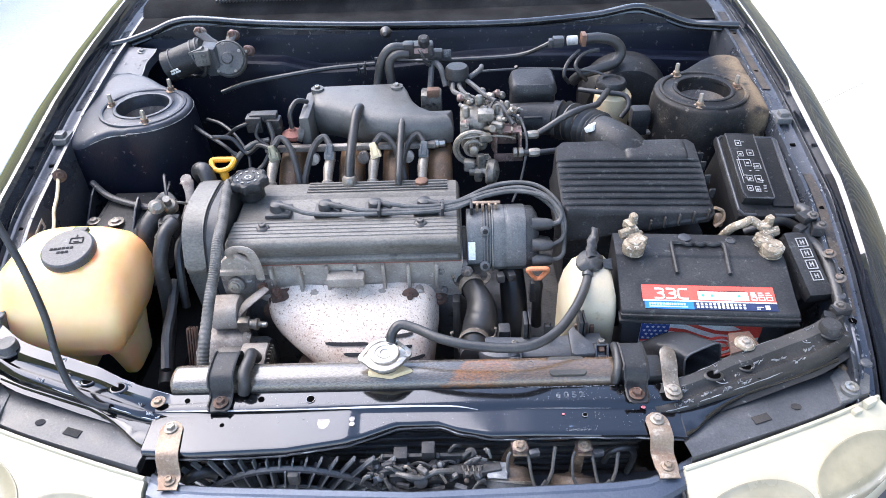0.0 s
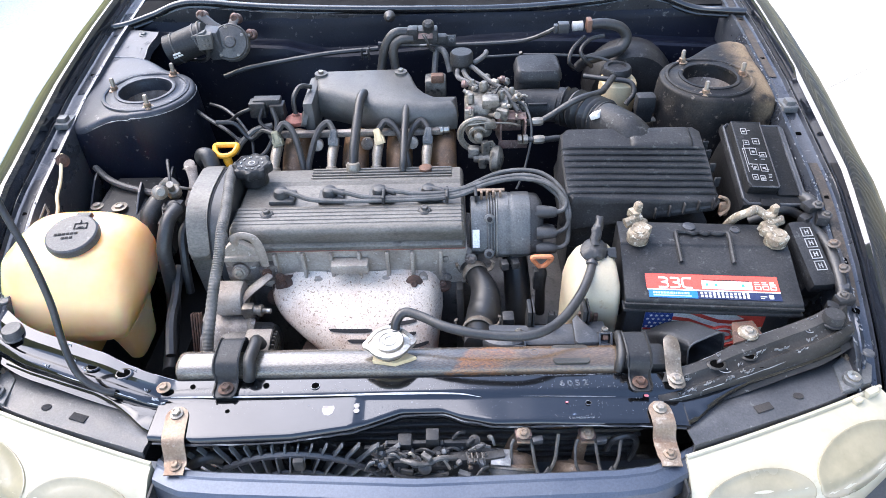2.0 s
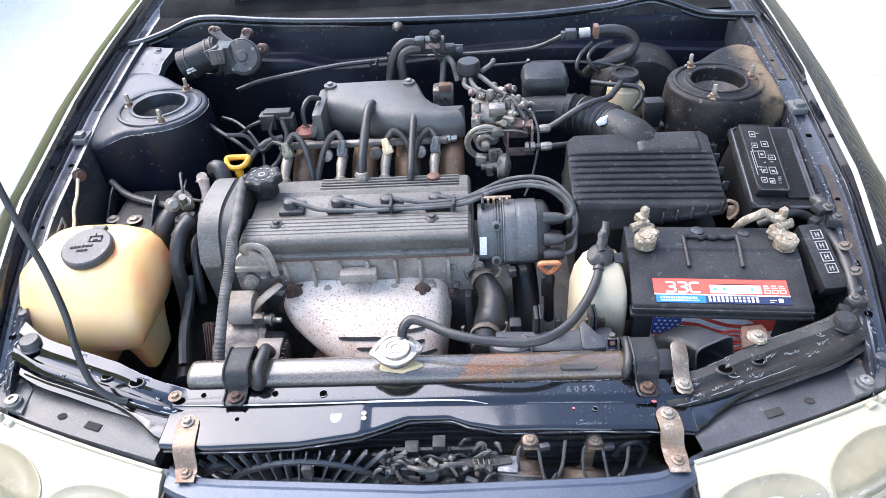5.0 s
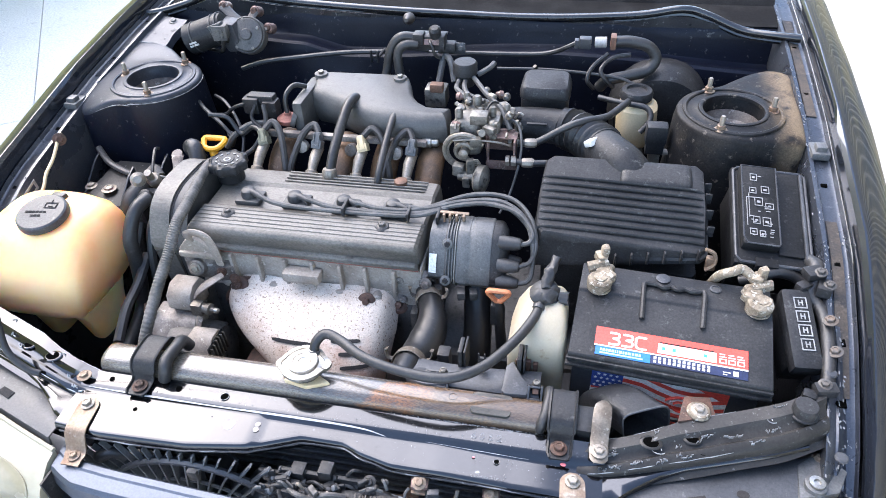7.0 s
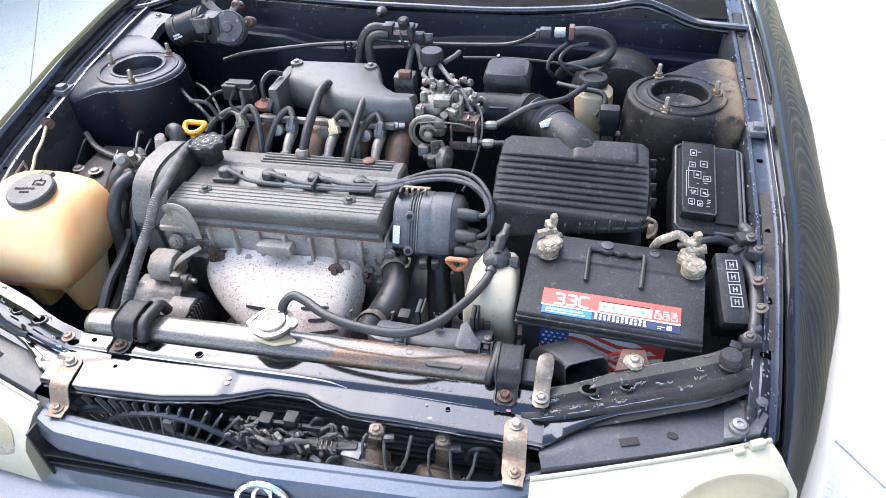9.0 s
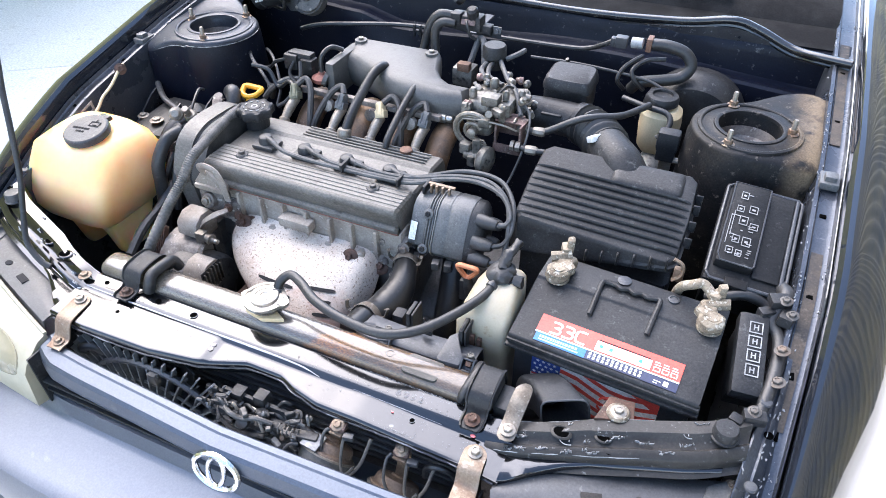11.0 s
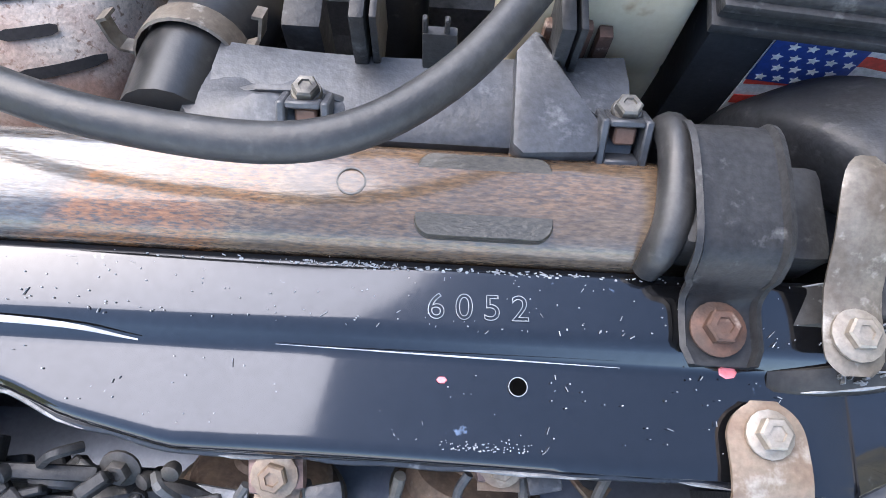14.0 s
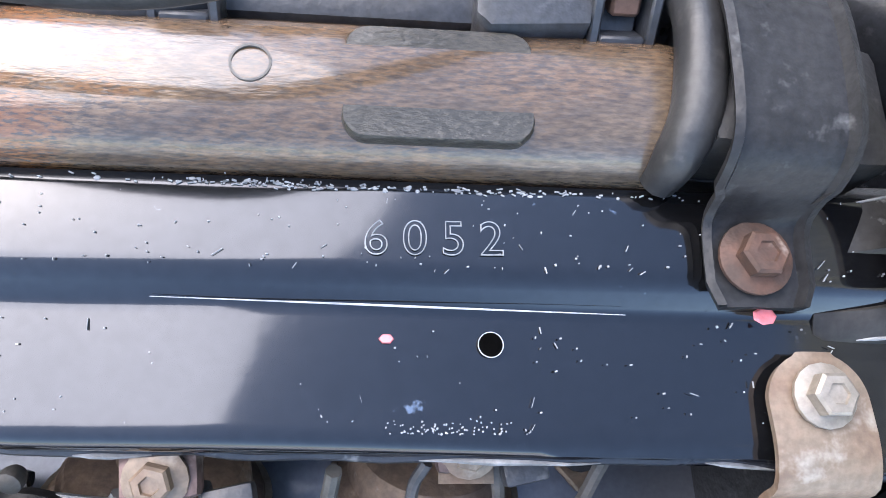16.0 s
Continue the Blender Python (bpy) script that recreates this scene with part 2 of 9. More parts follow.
concrete = material("pale_concrete", (0.72, 0.7, 0.66), (0.78, 0.76, 0.72), (0.6, 0.58, 0.54), scale=1.5, grain=40, rough=(0.7, 0.85), bump=0.3)
strap_m = material("dark_rusty_strap", (0.085, 0.08, 0.075), (0.15, 0.105, 0.075), (0.22, 0.2, 0.18), scale=30, mix=(0.52, 0.68), flecks=(0.62, 0.78), rough=(0.5, 0.7), metal=0.4, bump=0.3)
tower_m = material("dusty_brown_tower", (0.011, 0.0115, 0.013), (0.032, 0.028, 0.024), (0.15, 0.13, 0.11), scale=14, mix=(0.48, 0.68), flecks=(0.6, 0.8), rough=(0.42, 0.62), metal=0.0, bump=0.25, coat=0.0, spec=0.2, grit=0.25)
# matte black; in slots, gaps and recesses it stands for their shade
void_black = material("matte_gap_black", (0.028, 0.028, 0.03), (0.045, 0.042, 0.04), scale=8, rough=(0.8, 0.9), spec=0.15)
arm_paint = material("scuffed_dark_paint", (0.028, 0.0265, 0.025), (0.05, 0.047, 0.044), (0.25, 0.25, 0.25), scale=16, mix=(0.45, 0.7), flecks=(0.63, 0.8), fscale=120, rough=(0.32, 0.55), bump=0.25, coat=0.0, spec=0.25)
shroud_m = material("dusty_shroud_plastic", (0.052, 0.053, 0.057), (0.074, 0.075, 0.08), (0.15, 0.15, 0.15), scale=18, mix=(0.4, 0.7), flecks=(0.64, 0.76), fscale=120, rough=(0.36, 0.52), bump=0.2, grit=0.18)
housing_m = material("grey_moulded_housing", (0.075, 0.077, 0.078), (0.115, 0.116, 0.116), (0.2, 0.195, 0.19), scale=18, flecks=(0.64, 0.76), rough=(0.36, 0.55), bump=0.2, grit=0.22)
horn_m = material("tan_rusted_cover", (0.24, 0.17, 0.12), (0.12, 0.09, 0.075), (0.34, 0.29, 0.24), scale=30, flecks=(0.58, 0.7), fscale=90, rough=(0.5, 0.7), metal=0.2, bump=0.3)
scuff_m = material("dull_scuff", (0.16, 0.165, 0.17), (0.3, 0.305, 0.31), scale=90, rough=(0.4, 0.6), metal=0.3)
bare_m = material("bare_primer", (0.3, 0.275, 0.26), (0.22, 0.2, 0.19), scale=60, rough=(0.5, 0.7))
cowl_m = material("weathered_black_cowl", (0.012, 0.012, 0.0125), (0.022, 0.022, 0.0225), scale=14, rough=(0.75, 0.9), spec=0.04)
gear_m = material("oily_dark_casting", (0.075, 0.07, 0.066), (0.12, 0.112, 0.105), (0.025, 0.024, 0.023), scale=22, flecks=(0.55, 0.7), rough=(0.4, 0.65), metal=0.2, bump=0.35)
chip_m = material("chipped_primer", (0.2, 0.21, 0.225), (0.34, 0.35, 0.36), scale=140, rough=(0.5, 0.7))
# brown dust drifted against the outer side of the tower
wt_ = tower_m.node_tree
whue = next(n for n in wt_.nodes if n.bl_idname == "ShaderNodeHueSaturation")
wold = whue.inputs["Color"].links[0].from_socket
wco, wsep, wno, wr1, wr2, wmul, wmix = (wt_.nodes.new(k) for k in ("ShaderNodeTexCoord", "ShaderNodeSeparateXYZ", "ShaderNodeTexNoise", "ShaderNodeMapRange", "ShaderNodeMapRange", "ShaderNodeMath", "ShaderNodeMix"))
wno.inputs["Scale"].default_value, wno.inputs["Detail"].default_value = 30, 6
wr1.inputs["From Min"].default_value, wr1.inputs["From Max"].default_value = 0.572, 0.612
wr2.inputs["From Min"].default_value, wr2.inputs["From Max"].default_value = 0.3, 0.46
wmul.operation, wmix.data_type = "MULTIPLY", "RGBA"
wmix.inputs["B"].default_value = (0.17, 0.125, 0.08, 1)
for p, q in ((wco.outputs["Object"], wsep.inputs[0]), (wco.outputs["Object"], wno.inputs["Vector"]), (wsep.outputs["X"], wr1.inputs["Value"]), (wno.outputs["Fac"], wr2.inputs["Value"]), (wr1.outputs[0], wmul.inputs[0]), (wr2.outputs[0], wmul.inputs[1]), (wmul.outputs[0], wmix.inputs["Factor"]), (wold, wmix.inputs["A"]), (wmix.outputs["Result"], whue.inputs["Color"])):
    wt_.links.new(p, q)
brown_cast = material("brown_stained_casting", (0.15, 0.085, 0.045), (0.08, 0.055, 0.04), (0.2, 0.15, 0.11), scale=26, mix=(0.44, 0.68), flecks=(0.6, 0.74), rough=(0.45, 0.65), metal=0.2, bump=0.3)
seal_m = material("glossy_seal_rubber", (0.012, 0.012, 0.013), (0.022, 0.022, 0.023), scale=20, rough=(0.14, 0.26), bump=0.03, coat=0.5)
mauve_m = material("faded_cad_plating", (0.2, 0.13, 0.115), (0.11, 0.075, 0.065), (0.3, 0.25, 0.22), scale=50, flecks=(0.58, 0.7), rough=(0.45, 0.65), metal=0.4, bump=0.35)
print_m = material("faded_print", (0.3, 0.3, 0.3), (0.22, 0.22, 0.22), scale=60, rough=(0.5, 0.6))
pale_blue = material("pale_blue_print", (0.35, 0.6, 0.8), (0.25, 0.5, 0.75), scale=60, rough=(0.4, 0.5), bump=0.0)
case_m = material("dark_battery_case", (0.024, 0.026, 0.03), (0.04, 0.042, 0.046), (0.12, 0.12, 0.12), scale=14, flecks=(0.66, 0.76), rough=(0.3, 0.45), bump=0.15)
hole_m = material("open_hole_black", (0.002, 0.002, 0.002), (0.003, 0.003, 0.003), rough=(0.9, 0.95), spec=0.0, bump=0.0)
clip_m = material("tan_clip_steel", (0.17, 0.15, 0.125), (0.11, 0.09, 0.07), (0.28, 0.26, 0.23), scale=40, flecks=(0.6, 0.74), rough=(0.4, 0.6), metal=0.4, bump=0.2)
fan_m = material("grey_fan_plastic", (0.085, 0.09, 0.097), (0.13, 0.134, 0.14), (0.04, 0.04, 0.042), scale=24, flecks=(0.58, 0.74), rough=(0.45, 0.62), bump=0.15, grit=0.2)
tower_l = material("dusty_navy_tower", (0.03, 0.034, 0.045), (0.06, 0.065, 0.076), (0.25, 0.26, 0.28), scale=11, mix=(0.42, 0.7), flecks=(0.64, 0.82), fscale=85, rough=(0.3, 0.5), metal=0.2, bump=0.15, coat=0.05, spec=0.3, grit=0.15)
gutter_m = material("worn_gutter_paint", (0.05, 0.0565, 0.07), (0.076, 0.083, 0.098), (0.2, 0.2, 0.2), scale=12, mix=(0.42, 0.7), flecks=(0.62, 0.8), fscale=110, rough=(0.2, 0.4), metal=0.45, bump=0.15, coat=0.15)
pad_m = material("tank_pad_plastic", (0.05, 0.046, 0.038), (0.068, 0.058, 0.044), (0.026, 0.024, 0.021), scale=30, grain=600, flecks=(0.5, 0.74), fscale=800, rough=(0.3, 0.42), bump=0.3, stretch=(0.4, 1, 1), grit=0.25)
# bumper navy with a raised base: bright sky reflection put into the colour
bumper_m = material("navy_bumper_paint_sky_tone", (0.122, 0.134, 0.16), (0.14, 0.152, 0.178), (0.2, 0.21, 0.23), scale=6, flecks=(0.64, 0.86), fscale=40, rough=(0.3, 0.42), metal=0.6, bump=0.04, coat=0.15, grit=0.08)
fuse_m = material("satin_black_plastic", (0.013, 0.0132, 0.014), (0.022, 0.0222, 0.023), (0.08, 0.08, 0.08), scale=14, flecks=(0.62, 0.92), rough=(0.42, 0.6), bump=0.25, spec=0.15, grit=0.2)
flag_blue = material("flag_blue_print", (0.025, 0.06, 0.26), (0.02, 0.05, 0.22), rough=(0.3, 0.4), bump=0.02)
pale_cast = material("pale_dusty_casting", (0.36, 0.315, 0.27), (0.21, 0.17, 0.14), (0.5, 0.46, 0.41), scale=22, mix=(0.45, 0.7), flecks=(0.6, 0.72), rough=(0.5, 0.7), metal=0.15, bump=0.35)


# ---- mesh helpers ----
def thing(name, loc, label, category, group="", kind=""):
    e = new(name)
    e.location = loc
    e.empty_display_size = 0.02
    e["base"] = tuple(loc)
    return tagged(e, label, category, group, kind)


def part(name, bm, mat, parent, label="", sharp=38):
    """One bmesh, in world coordinates, as one mesh object under its parent."""
    bmesh.ops.recalc_face_normals(bm, faces=bm.faces)
    me = bpy.data.meshes.new(name)
    bm.to_mesh(me)
    bm.free()
    for p in me.polygons:
        p.use_smooth = True
    me.set_sharp_from_angle(angle=radians(sharp))
    me.materials.append(mat)
    ob = new(name, me)
    if parent is not None:
        base, p = Vector((0, 0, 0)), parent
        while p is not None:
            base += p.location
            p = p.parent
        me.transform(Matrix.Translation(-base))
        ob.parent = parent
    if label:
        ob["label"] = label
    return ob


def pieces(name, bm, mat, parent, label="", sharp=38):
    """Each loose piece of the bmesh as a part of its own."""
    left, out = set(bm.verts), []
    while left:
        todo, isle = [left.pop()], set()
        while todo:
            v = todo.pop()
            isle.add(v)
            for e in v.link_edges:
                w = e.other_vert(v)
                if w in left:
                    left.discard(w)
                    todo.append(w)
        one, order = bmesh.new(), sorted(isle, key=lambda v: v.index)
        made = {v: one.verts.new(v.co) for v in order}
        for f in {f for v in isle for f in v.link_faces}:
            one.faces.new([made[v] for v in f.verts])
        out.append(one)
    bm.free()
    return [part(name, one, mat, parent, label, sharp) for one in out]


def B():
    return bmesh.new()


def rotz(d):
    return Matrix.Rotation(radians(d), 4, "Z")


def box(bm, c, s, bevel=0.0, m=None, seg=2):
    r = bmesh.ops.create_cube(bm, size=1, matrix=Matrix.Translation(c) @ (m or Matrix()) @ Matrix.Diagonal((*s, 1)))
    if bevel:
        es = list({e for v in r["verts"] for e in v.link_edges})
        bmesh.ops.bevel(bm, geom=es, offset=bevel, segments=seg, affect="EDGES", profile=0.6)
    return bm


def smooth_path(pts, n=6):
    p = [Vector(q) for q in pts]
    p = [p[0] * 2 - p[1], *p, p[-1] * 2 - p[-2]]
    out = []
    for i in range(1, len(p) - 2):
        for k in range(n):
            t = k / n
            a, b, c, d = p[i - 1], p[i], p[i + 1], p[i + 2]
            out.append(0.5 * (2 * b + (c - a) * t + (2 * a - 5 * b + 4 * c - d) * t * t + (3 * b - a - 3 * c + d) * t ** 3))
    out.append(p[-2])
    return out


def rings(bm, loops, caps=True, closed=True):
    vs = [[bm.verts.new(q) for q in lp] for lp in loops]
    k = len(vs[0])
    for a, b in zip(vs, vs[1:]):
        for i in range(k if closed else k - 1):
            j = (i + 1) % k
            bm.faces.new((a[i], a[j], b[j], b[i]))
    if caps:
        bm.faces.new(vs[0][::-1])
        bm.faces.new(vs[-1])
    return bm


def tube(bm, pts, r, seg=10, n=6, ribs=0, flat=1.0, caps=True, depth=0.12):
    """A round hose along the points; ribs: count of corrugations; r may be a list of radii at the points."""
    if ribs:
        n = max(n, int(ribs * 4 / (len(pts) - 1)) + 1)
    p = smooth_path(pts, n) if n > 1 else [Vector(q) for q in pts]
    up = Vector((0, 0, 1)) if abs((p[1] - p[0]).normalized().z) < 0.9 else Vector((0, 1, 0))
    loops = []
    for i, q in enumerate(p):
        d = (p[min(i + 1, len(p) - 1)] - p[max(i - 1, 0)]).normalized()
        s = d.cross(up).normalized()
        up = s.cross(d).normalized()
        f = i / (len(p) - 1)
        if isinstance(r, (list, tuple)):
            g = f * (len(r) - 1)
            k = min(int(g), len(r) - 2)
            rad = r[k] + (r[k + 1] - r[k]) * (g - k)
        else:
            rad = r
        if ribs:
            rad *= 1 + depth * math.sin(f * ribs * 2 * math.pi)
        loops.append([q + (s * math.cos(a) + up * flat * math.sin(a)) * rad for a in (2 * math.pi * k / seg for k in range(seg))])
    return rings(bm, loops, caps)


def lathe(bm, profile, c, axis=(0, 0, 1), seg=28, sx=1.0, caps=True):
    """A turned shape: (radius, height) pairs about an axis through c."""
    a = Vector(axis).normalized()
    s = a.orthogonal().normalized() if abs(a.z) < 0.99 else Vector((1, 0, 0))
    t = a.cross(s)
    loops = [[Vector(c) + a * h + (s * math.cos(k) * sx + t * math.sin(k)) * max(r, 1e-4) for k in (2 * math.pi * i / seg for i in range(seg))] for r, h in profile]
    return rings(bm, loops, caps)


def prism(bm, poly, axis, a, b, bevel=0.0, seg=2):
    """A polygon in the two other coordinates, drawn out along an axis from a to b."""
    put = {"x": lambda p, v: (v, p[0], p[1]), "y": lambda p, v: (p[0], v, p[1]), "z": lambda p, v: (p[0], p[1], v)}[axis]
    lo, hi = [bm.verts.new(put(p, a)) for p in poly], [bm.verts.new(put(p, b)) for p in poly]
    fs = [bm.faces.new(lo[::-1]), bm.faces.new(hi)]
    for i in range(len(poly)):
        j = (i + 1) % len(poly)
        fs.append(bm.faces.new((lo[i], lo[j], hi[j], hi[i])))
    if bevel:
        es = list({e for f in fs for e in f.edges})
        bmesh.ops.bevel(bm, geom=es, offset=bevel, segments=seg, affect="EDGES", profile=0.6)
    return bm


def sheet(bm, grid, th=0.0012):
    """A pressed panel from rows of points, with thickness."""
    vs = [[bm.verts.new(p) for p in row] for row in grid]
    fs = [bm.faces.new((vs[i][j], vs[i][j + 1], vs[i + 1][j + 1], vs[i + 1][j])) for i in range(len(vs) - 1) for j in range(len(vs[0]) - 1)]
    bmesh.ops.recalc_face_normals(bm, faces=fs)
    bmesh.ops.solidify(bm, geom=fs, thickness=th)
    return bm


def hexbolt(bm, p, axis=(0, 0, 1), r=0.0055, h=0.005, flange=1.6):
    if flange:
        lathe(bm, [(r * flange, 0), (r * flange, 0.0012), (r * 1.05, 0.0022)], p, axis, 16)
    a = Vector(axis).normalized()
    return lathe(bm, [(r, 0.0015), (r, h), (r * 0.86, h + 0.0008), (r * 0.5, h + 0.001), (r * 0.45, h + 0.0002)], p, axis, 6)


def bars(bm, o, u, v, cells, lift=0.0008, th=0.0005):
    """Printed bars: (u0, v0, u1, v1) in metres on a plane at o with directions u and v."""
    u, v = Vector(u).normalized(), Vector(v).normalized()
    w = u.cross(v).normalized()
    for a, b, c, d in cells:
        q = [Vector(o) + u * x + v * y for x, y in ((a, b), (c, b), (c, d), (a, d))]
        rings(bm, [[p + w * lift for p in q], [p + w * (lift + th) for p in q]])
    return bm


def frame_cells(a, b, c, d, w):
    return [(a, b, c, b + w), (a, d - w, c, d), (a, b + w, a + w, d - w), (c - w, b + w, c, d - w)]


def lerp_table(table, v):
    return float(np.interp(v, [p[0] for p in table], [p[1] for p in table]))


# ---- ground ----
g = B()
rings(g, [[(-400, -400, -0.05), (400, -400, -0.05), (400, 400, -0.05), (-400, 400, -0.05)], [(-400, -400, 0), (400, -400, 0), (400, 400, 0), (-400, 400, 0)]])
ground = tagged(part("ground", g, concrete, None), "pale sunlit concrete yard under the car", "ground", kind="structure")
slab = box(B(), (0, 0, 0.006), (1.996, 1.996, 0.012), 0.003, seg=1)
first = part("slab", slab, concrete, ground)
for i in range(-2, 4):
    for j in range(-2, 4):
        s = first if (i, j) == (-2, -2) else new("slab", first.data)
        s.parent = ground
        s.matrix_basis = rotz(-55) @ pose(2 * i + 0.07, 2 * j + 0.26, 0.0)

# two walls out of view, added only to be mirrored in the fenders
sheet_m = material("reflected_sheet_metal", (0.2, 0.19, 0.13), (0.1, 0.115, 0.12), (0.26, 0.24, 0.18), scale=1.2, grain=40, rough=(0.4, 0.6), metal=0.3, bump=0.1)
plaster_m = material("reflected_olive_plaster", (0.5, 0.44, 0.17), (0.36, 0.33, 0.13), (0.6, 0.55, 0.32), scale=1.4, grain=30, flecks=(0.58, 0.74), fscale=4, rough=(0.8, 0.92), bump=0.3)
rows = []
for i in range(961):
    y = -3.0 + i * 0.0125
    rows.append([(3.45 + 0.03 * math.sin(2 * math.pi * y / 0.15), y, z) for z in (0.0, 2.9, 5.6)])
tagged(part("wall_east", sheet(B(), rows, 0.002), sheet_m, None), "unseen olive-grey corrugated wall, added for striped reflections in the fender", "wall", kind="structure")
tagged(part("wall_west", box(B(), (-3.9, 3.0, 1.7), (0.2, 13.0, 3.4), 0.02), plaster_m, None), "unseen olive-yellow wall, added for an olive reflection in the fender", "wall", kind="structure")

# ---- car body ----
car = thing("car", (0, 0.6, 0.012), "dark navy car with its engine bay open and dusty", "car")

CREST = [(-0.02, 0.735), (0.05, 0.785), (0.11, 0.83), (0.22, 0.885), (0.35, 0.935), (0.61, 0.99), (0.79, 1.018), (1.0, 1.04), (1.3, 1.06)]
CREST_X = [(-0.02, 0.635), (0.05, 0.648), (0.3, 0.662), (0.6, 0.668), (1.3, 0.672)]
SECTION = [(-0.006, -0.03), (-0.005, -0.006), (0.0, 0.0), (0.008, -0.0002), (0.02, -0.005), (0.036, -0.014), (0.055, -0.029), (0.08, -0.058), (0.1, -0.098), (0.115, -0.15), (0.128, -0.24), (0.125, -0.4), (0.1, -0.6)]


def fender(side):
    rows = []
    for i in range(33):
        y = -0.02 + i * 1.32 / 32
        cx, cz = lerp_table(CREST_X, y), lerp_table(CREST, y)
        swell = min(1.0, 0.55 + max(0, y + 0.02) * 1.6)
        rows.append([(side * (cx + dx * swell), y + (0.02 - y * 0.2 if dz < -0.3 and y < 0.1 else 0), cz + dz) for dx, dz in SECTION])
    f = part("fender", sheet(B(), rows), fender_paint, car, "gloss navy front fender")
    return f


def gutter(side):
    rows = []
    for i in range(29):
        y = 0.06 + i * 1.1 / 28
        cx, cz = lerp_table(CREST_X, y), lerp_table(CREST, y)
        rows.append([(side * (cx - 0.008), y, cz - 0.028), (side * (cx - 0.010), y, cz - 0.036), (side * (cx - 0.016), y, cz - 0.038), (side * (cx - 0.034), y, cz - 0.036),
                     (side * (cx - 0.037), y, cz - 0.03), (side * (cx - 0.041), y, cz - 0.03), (side * (cx - 0.046), y, cz - 0.05), (side * (cx - 0.05), y, cz - 0.16), (side * (cx - 0.07), y, cz - 0.45)])
    ob = part("inner_fender", sheet(B(), rows), gutter_m, car, "dusty navy inner fender apron")
    ledge = [(0.16, 0.4), (0.62, 0.92)]
    for a, b in ledge:
        bm = B()
        rows = []
        for k in range(9):
            y = a + (b - a) * k / 8
            cx, cz = lerp_table(CREST_X, y), lerp_table(CREST, y)
            rows.append([(side * (cx - 0.017), y, cz - 0.0345), (side * (cx - 0.032), y, cz - 0.0335)])
        part("dust_strip", sheet(bm, rows, 0.001), brown_dust if side > 0 else paint_bay, ob)
    clip = B()
    y = 0.535
    cx, cz = lerp_table(CREST_X, y), lerp_table(CREST, y)
    box(clip, (side * (cx - 0.026), y, cz - 0.03), (0.026, 0.036, 0.012), 0.003)
    box(clip, (side * (cx - 0.026), y - 0.004, cz - 0.022), (0.016, 0.018, 0.012), 0.003)
    part("stop_bracket", clip, housing_m, ob)
    holes, wear, rg = B(), B(), random.Random(30 + side)
    for y in (0.155, 0.225, 0.33, 0.47, 0.68, 0.82):
        cx, cz = lerp_table(CREST_X, y), lerp_table(CREST, y)
        box(holes, (side * (cx - 0.025), y, cz - 0.0352), (0.009, 0.013 if y < 0.3 else 0.007, 0.003), 0.001, Matrix.Rotation(radians(14), 4, "X"), seg=1)
    pieces("hole", holes, hole_m, ob)
    for k in range(260 if side > 0 else 90):
        y = rg.uniform(0.1, 1.0)
        cx, cz = lerp_table(CREST_X, y), lerp_table(CREST, y)
        dx, dz = rg.choice(((-0.0105, -0.0352), (-0.0345, -0.0345), (-0.039, -0.0285), (-0.041, -0.0292), (-0.044, -0.04)))
        box(wear, (side * (cx + dx + rg.gauss(0, 0.001)), y, cz + dz), (rg.uniform(0.0006, 0.0016), rg.uniform(0.0008, 0.006), 0.0016), m=Matrix.Rotation(radians(9), 4, "X") @ rotz(rg.uniform(-25, 25)))
    part("worn_speck", wear, scuff_m, ob, "pale worn specks along the flange")["kind"] = "stuff"
    return ob


for side in (-1, 1):
    fender(side)
    apron = gutter(side)
    if side < 0:
        part("sticker", bars(B(), (-0.6105, 0.30, 0.868), (0, 1, 0.32), (0.1, -0.2, 1), frame_cells(0, 0, 0.05, 0.02, 0.005)), print_m, apron, "small pale framed sticker")

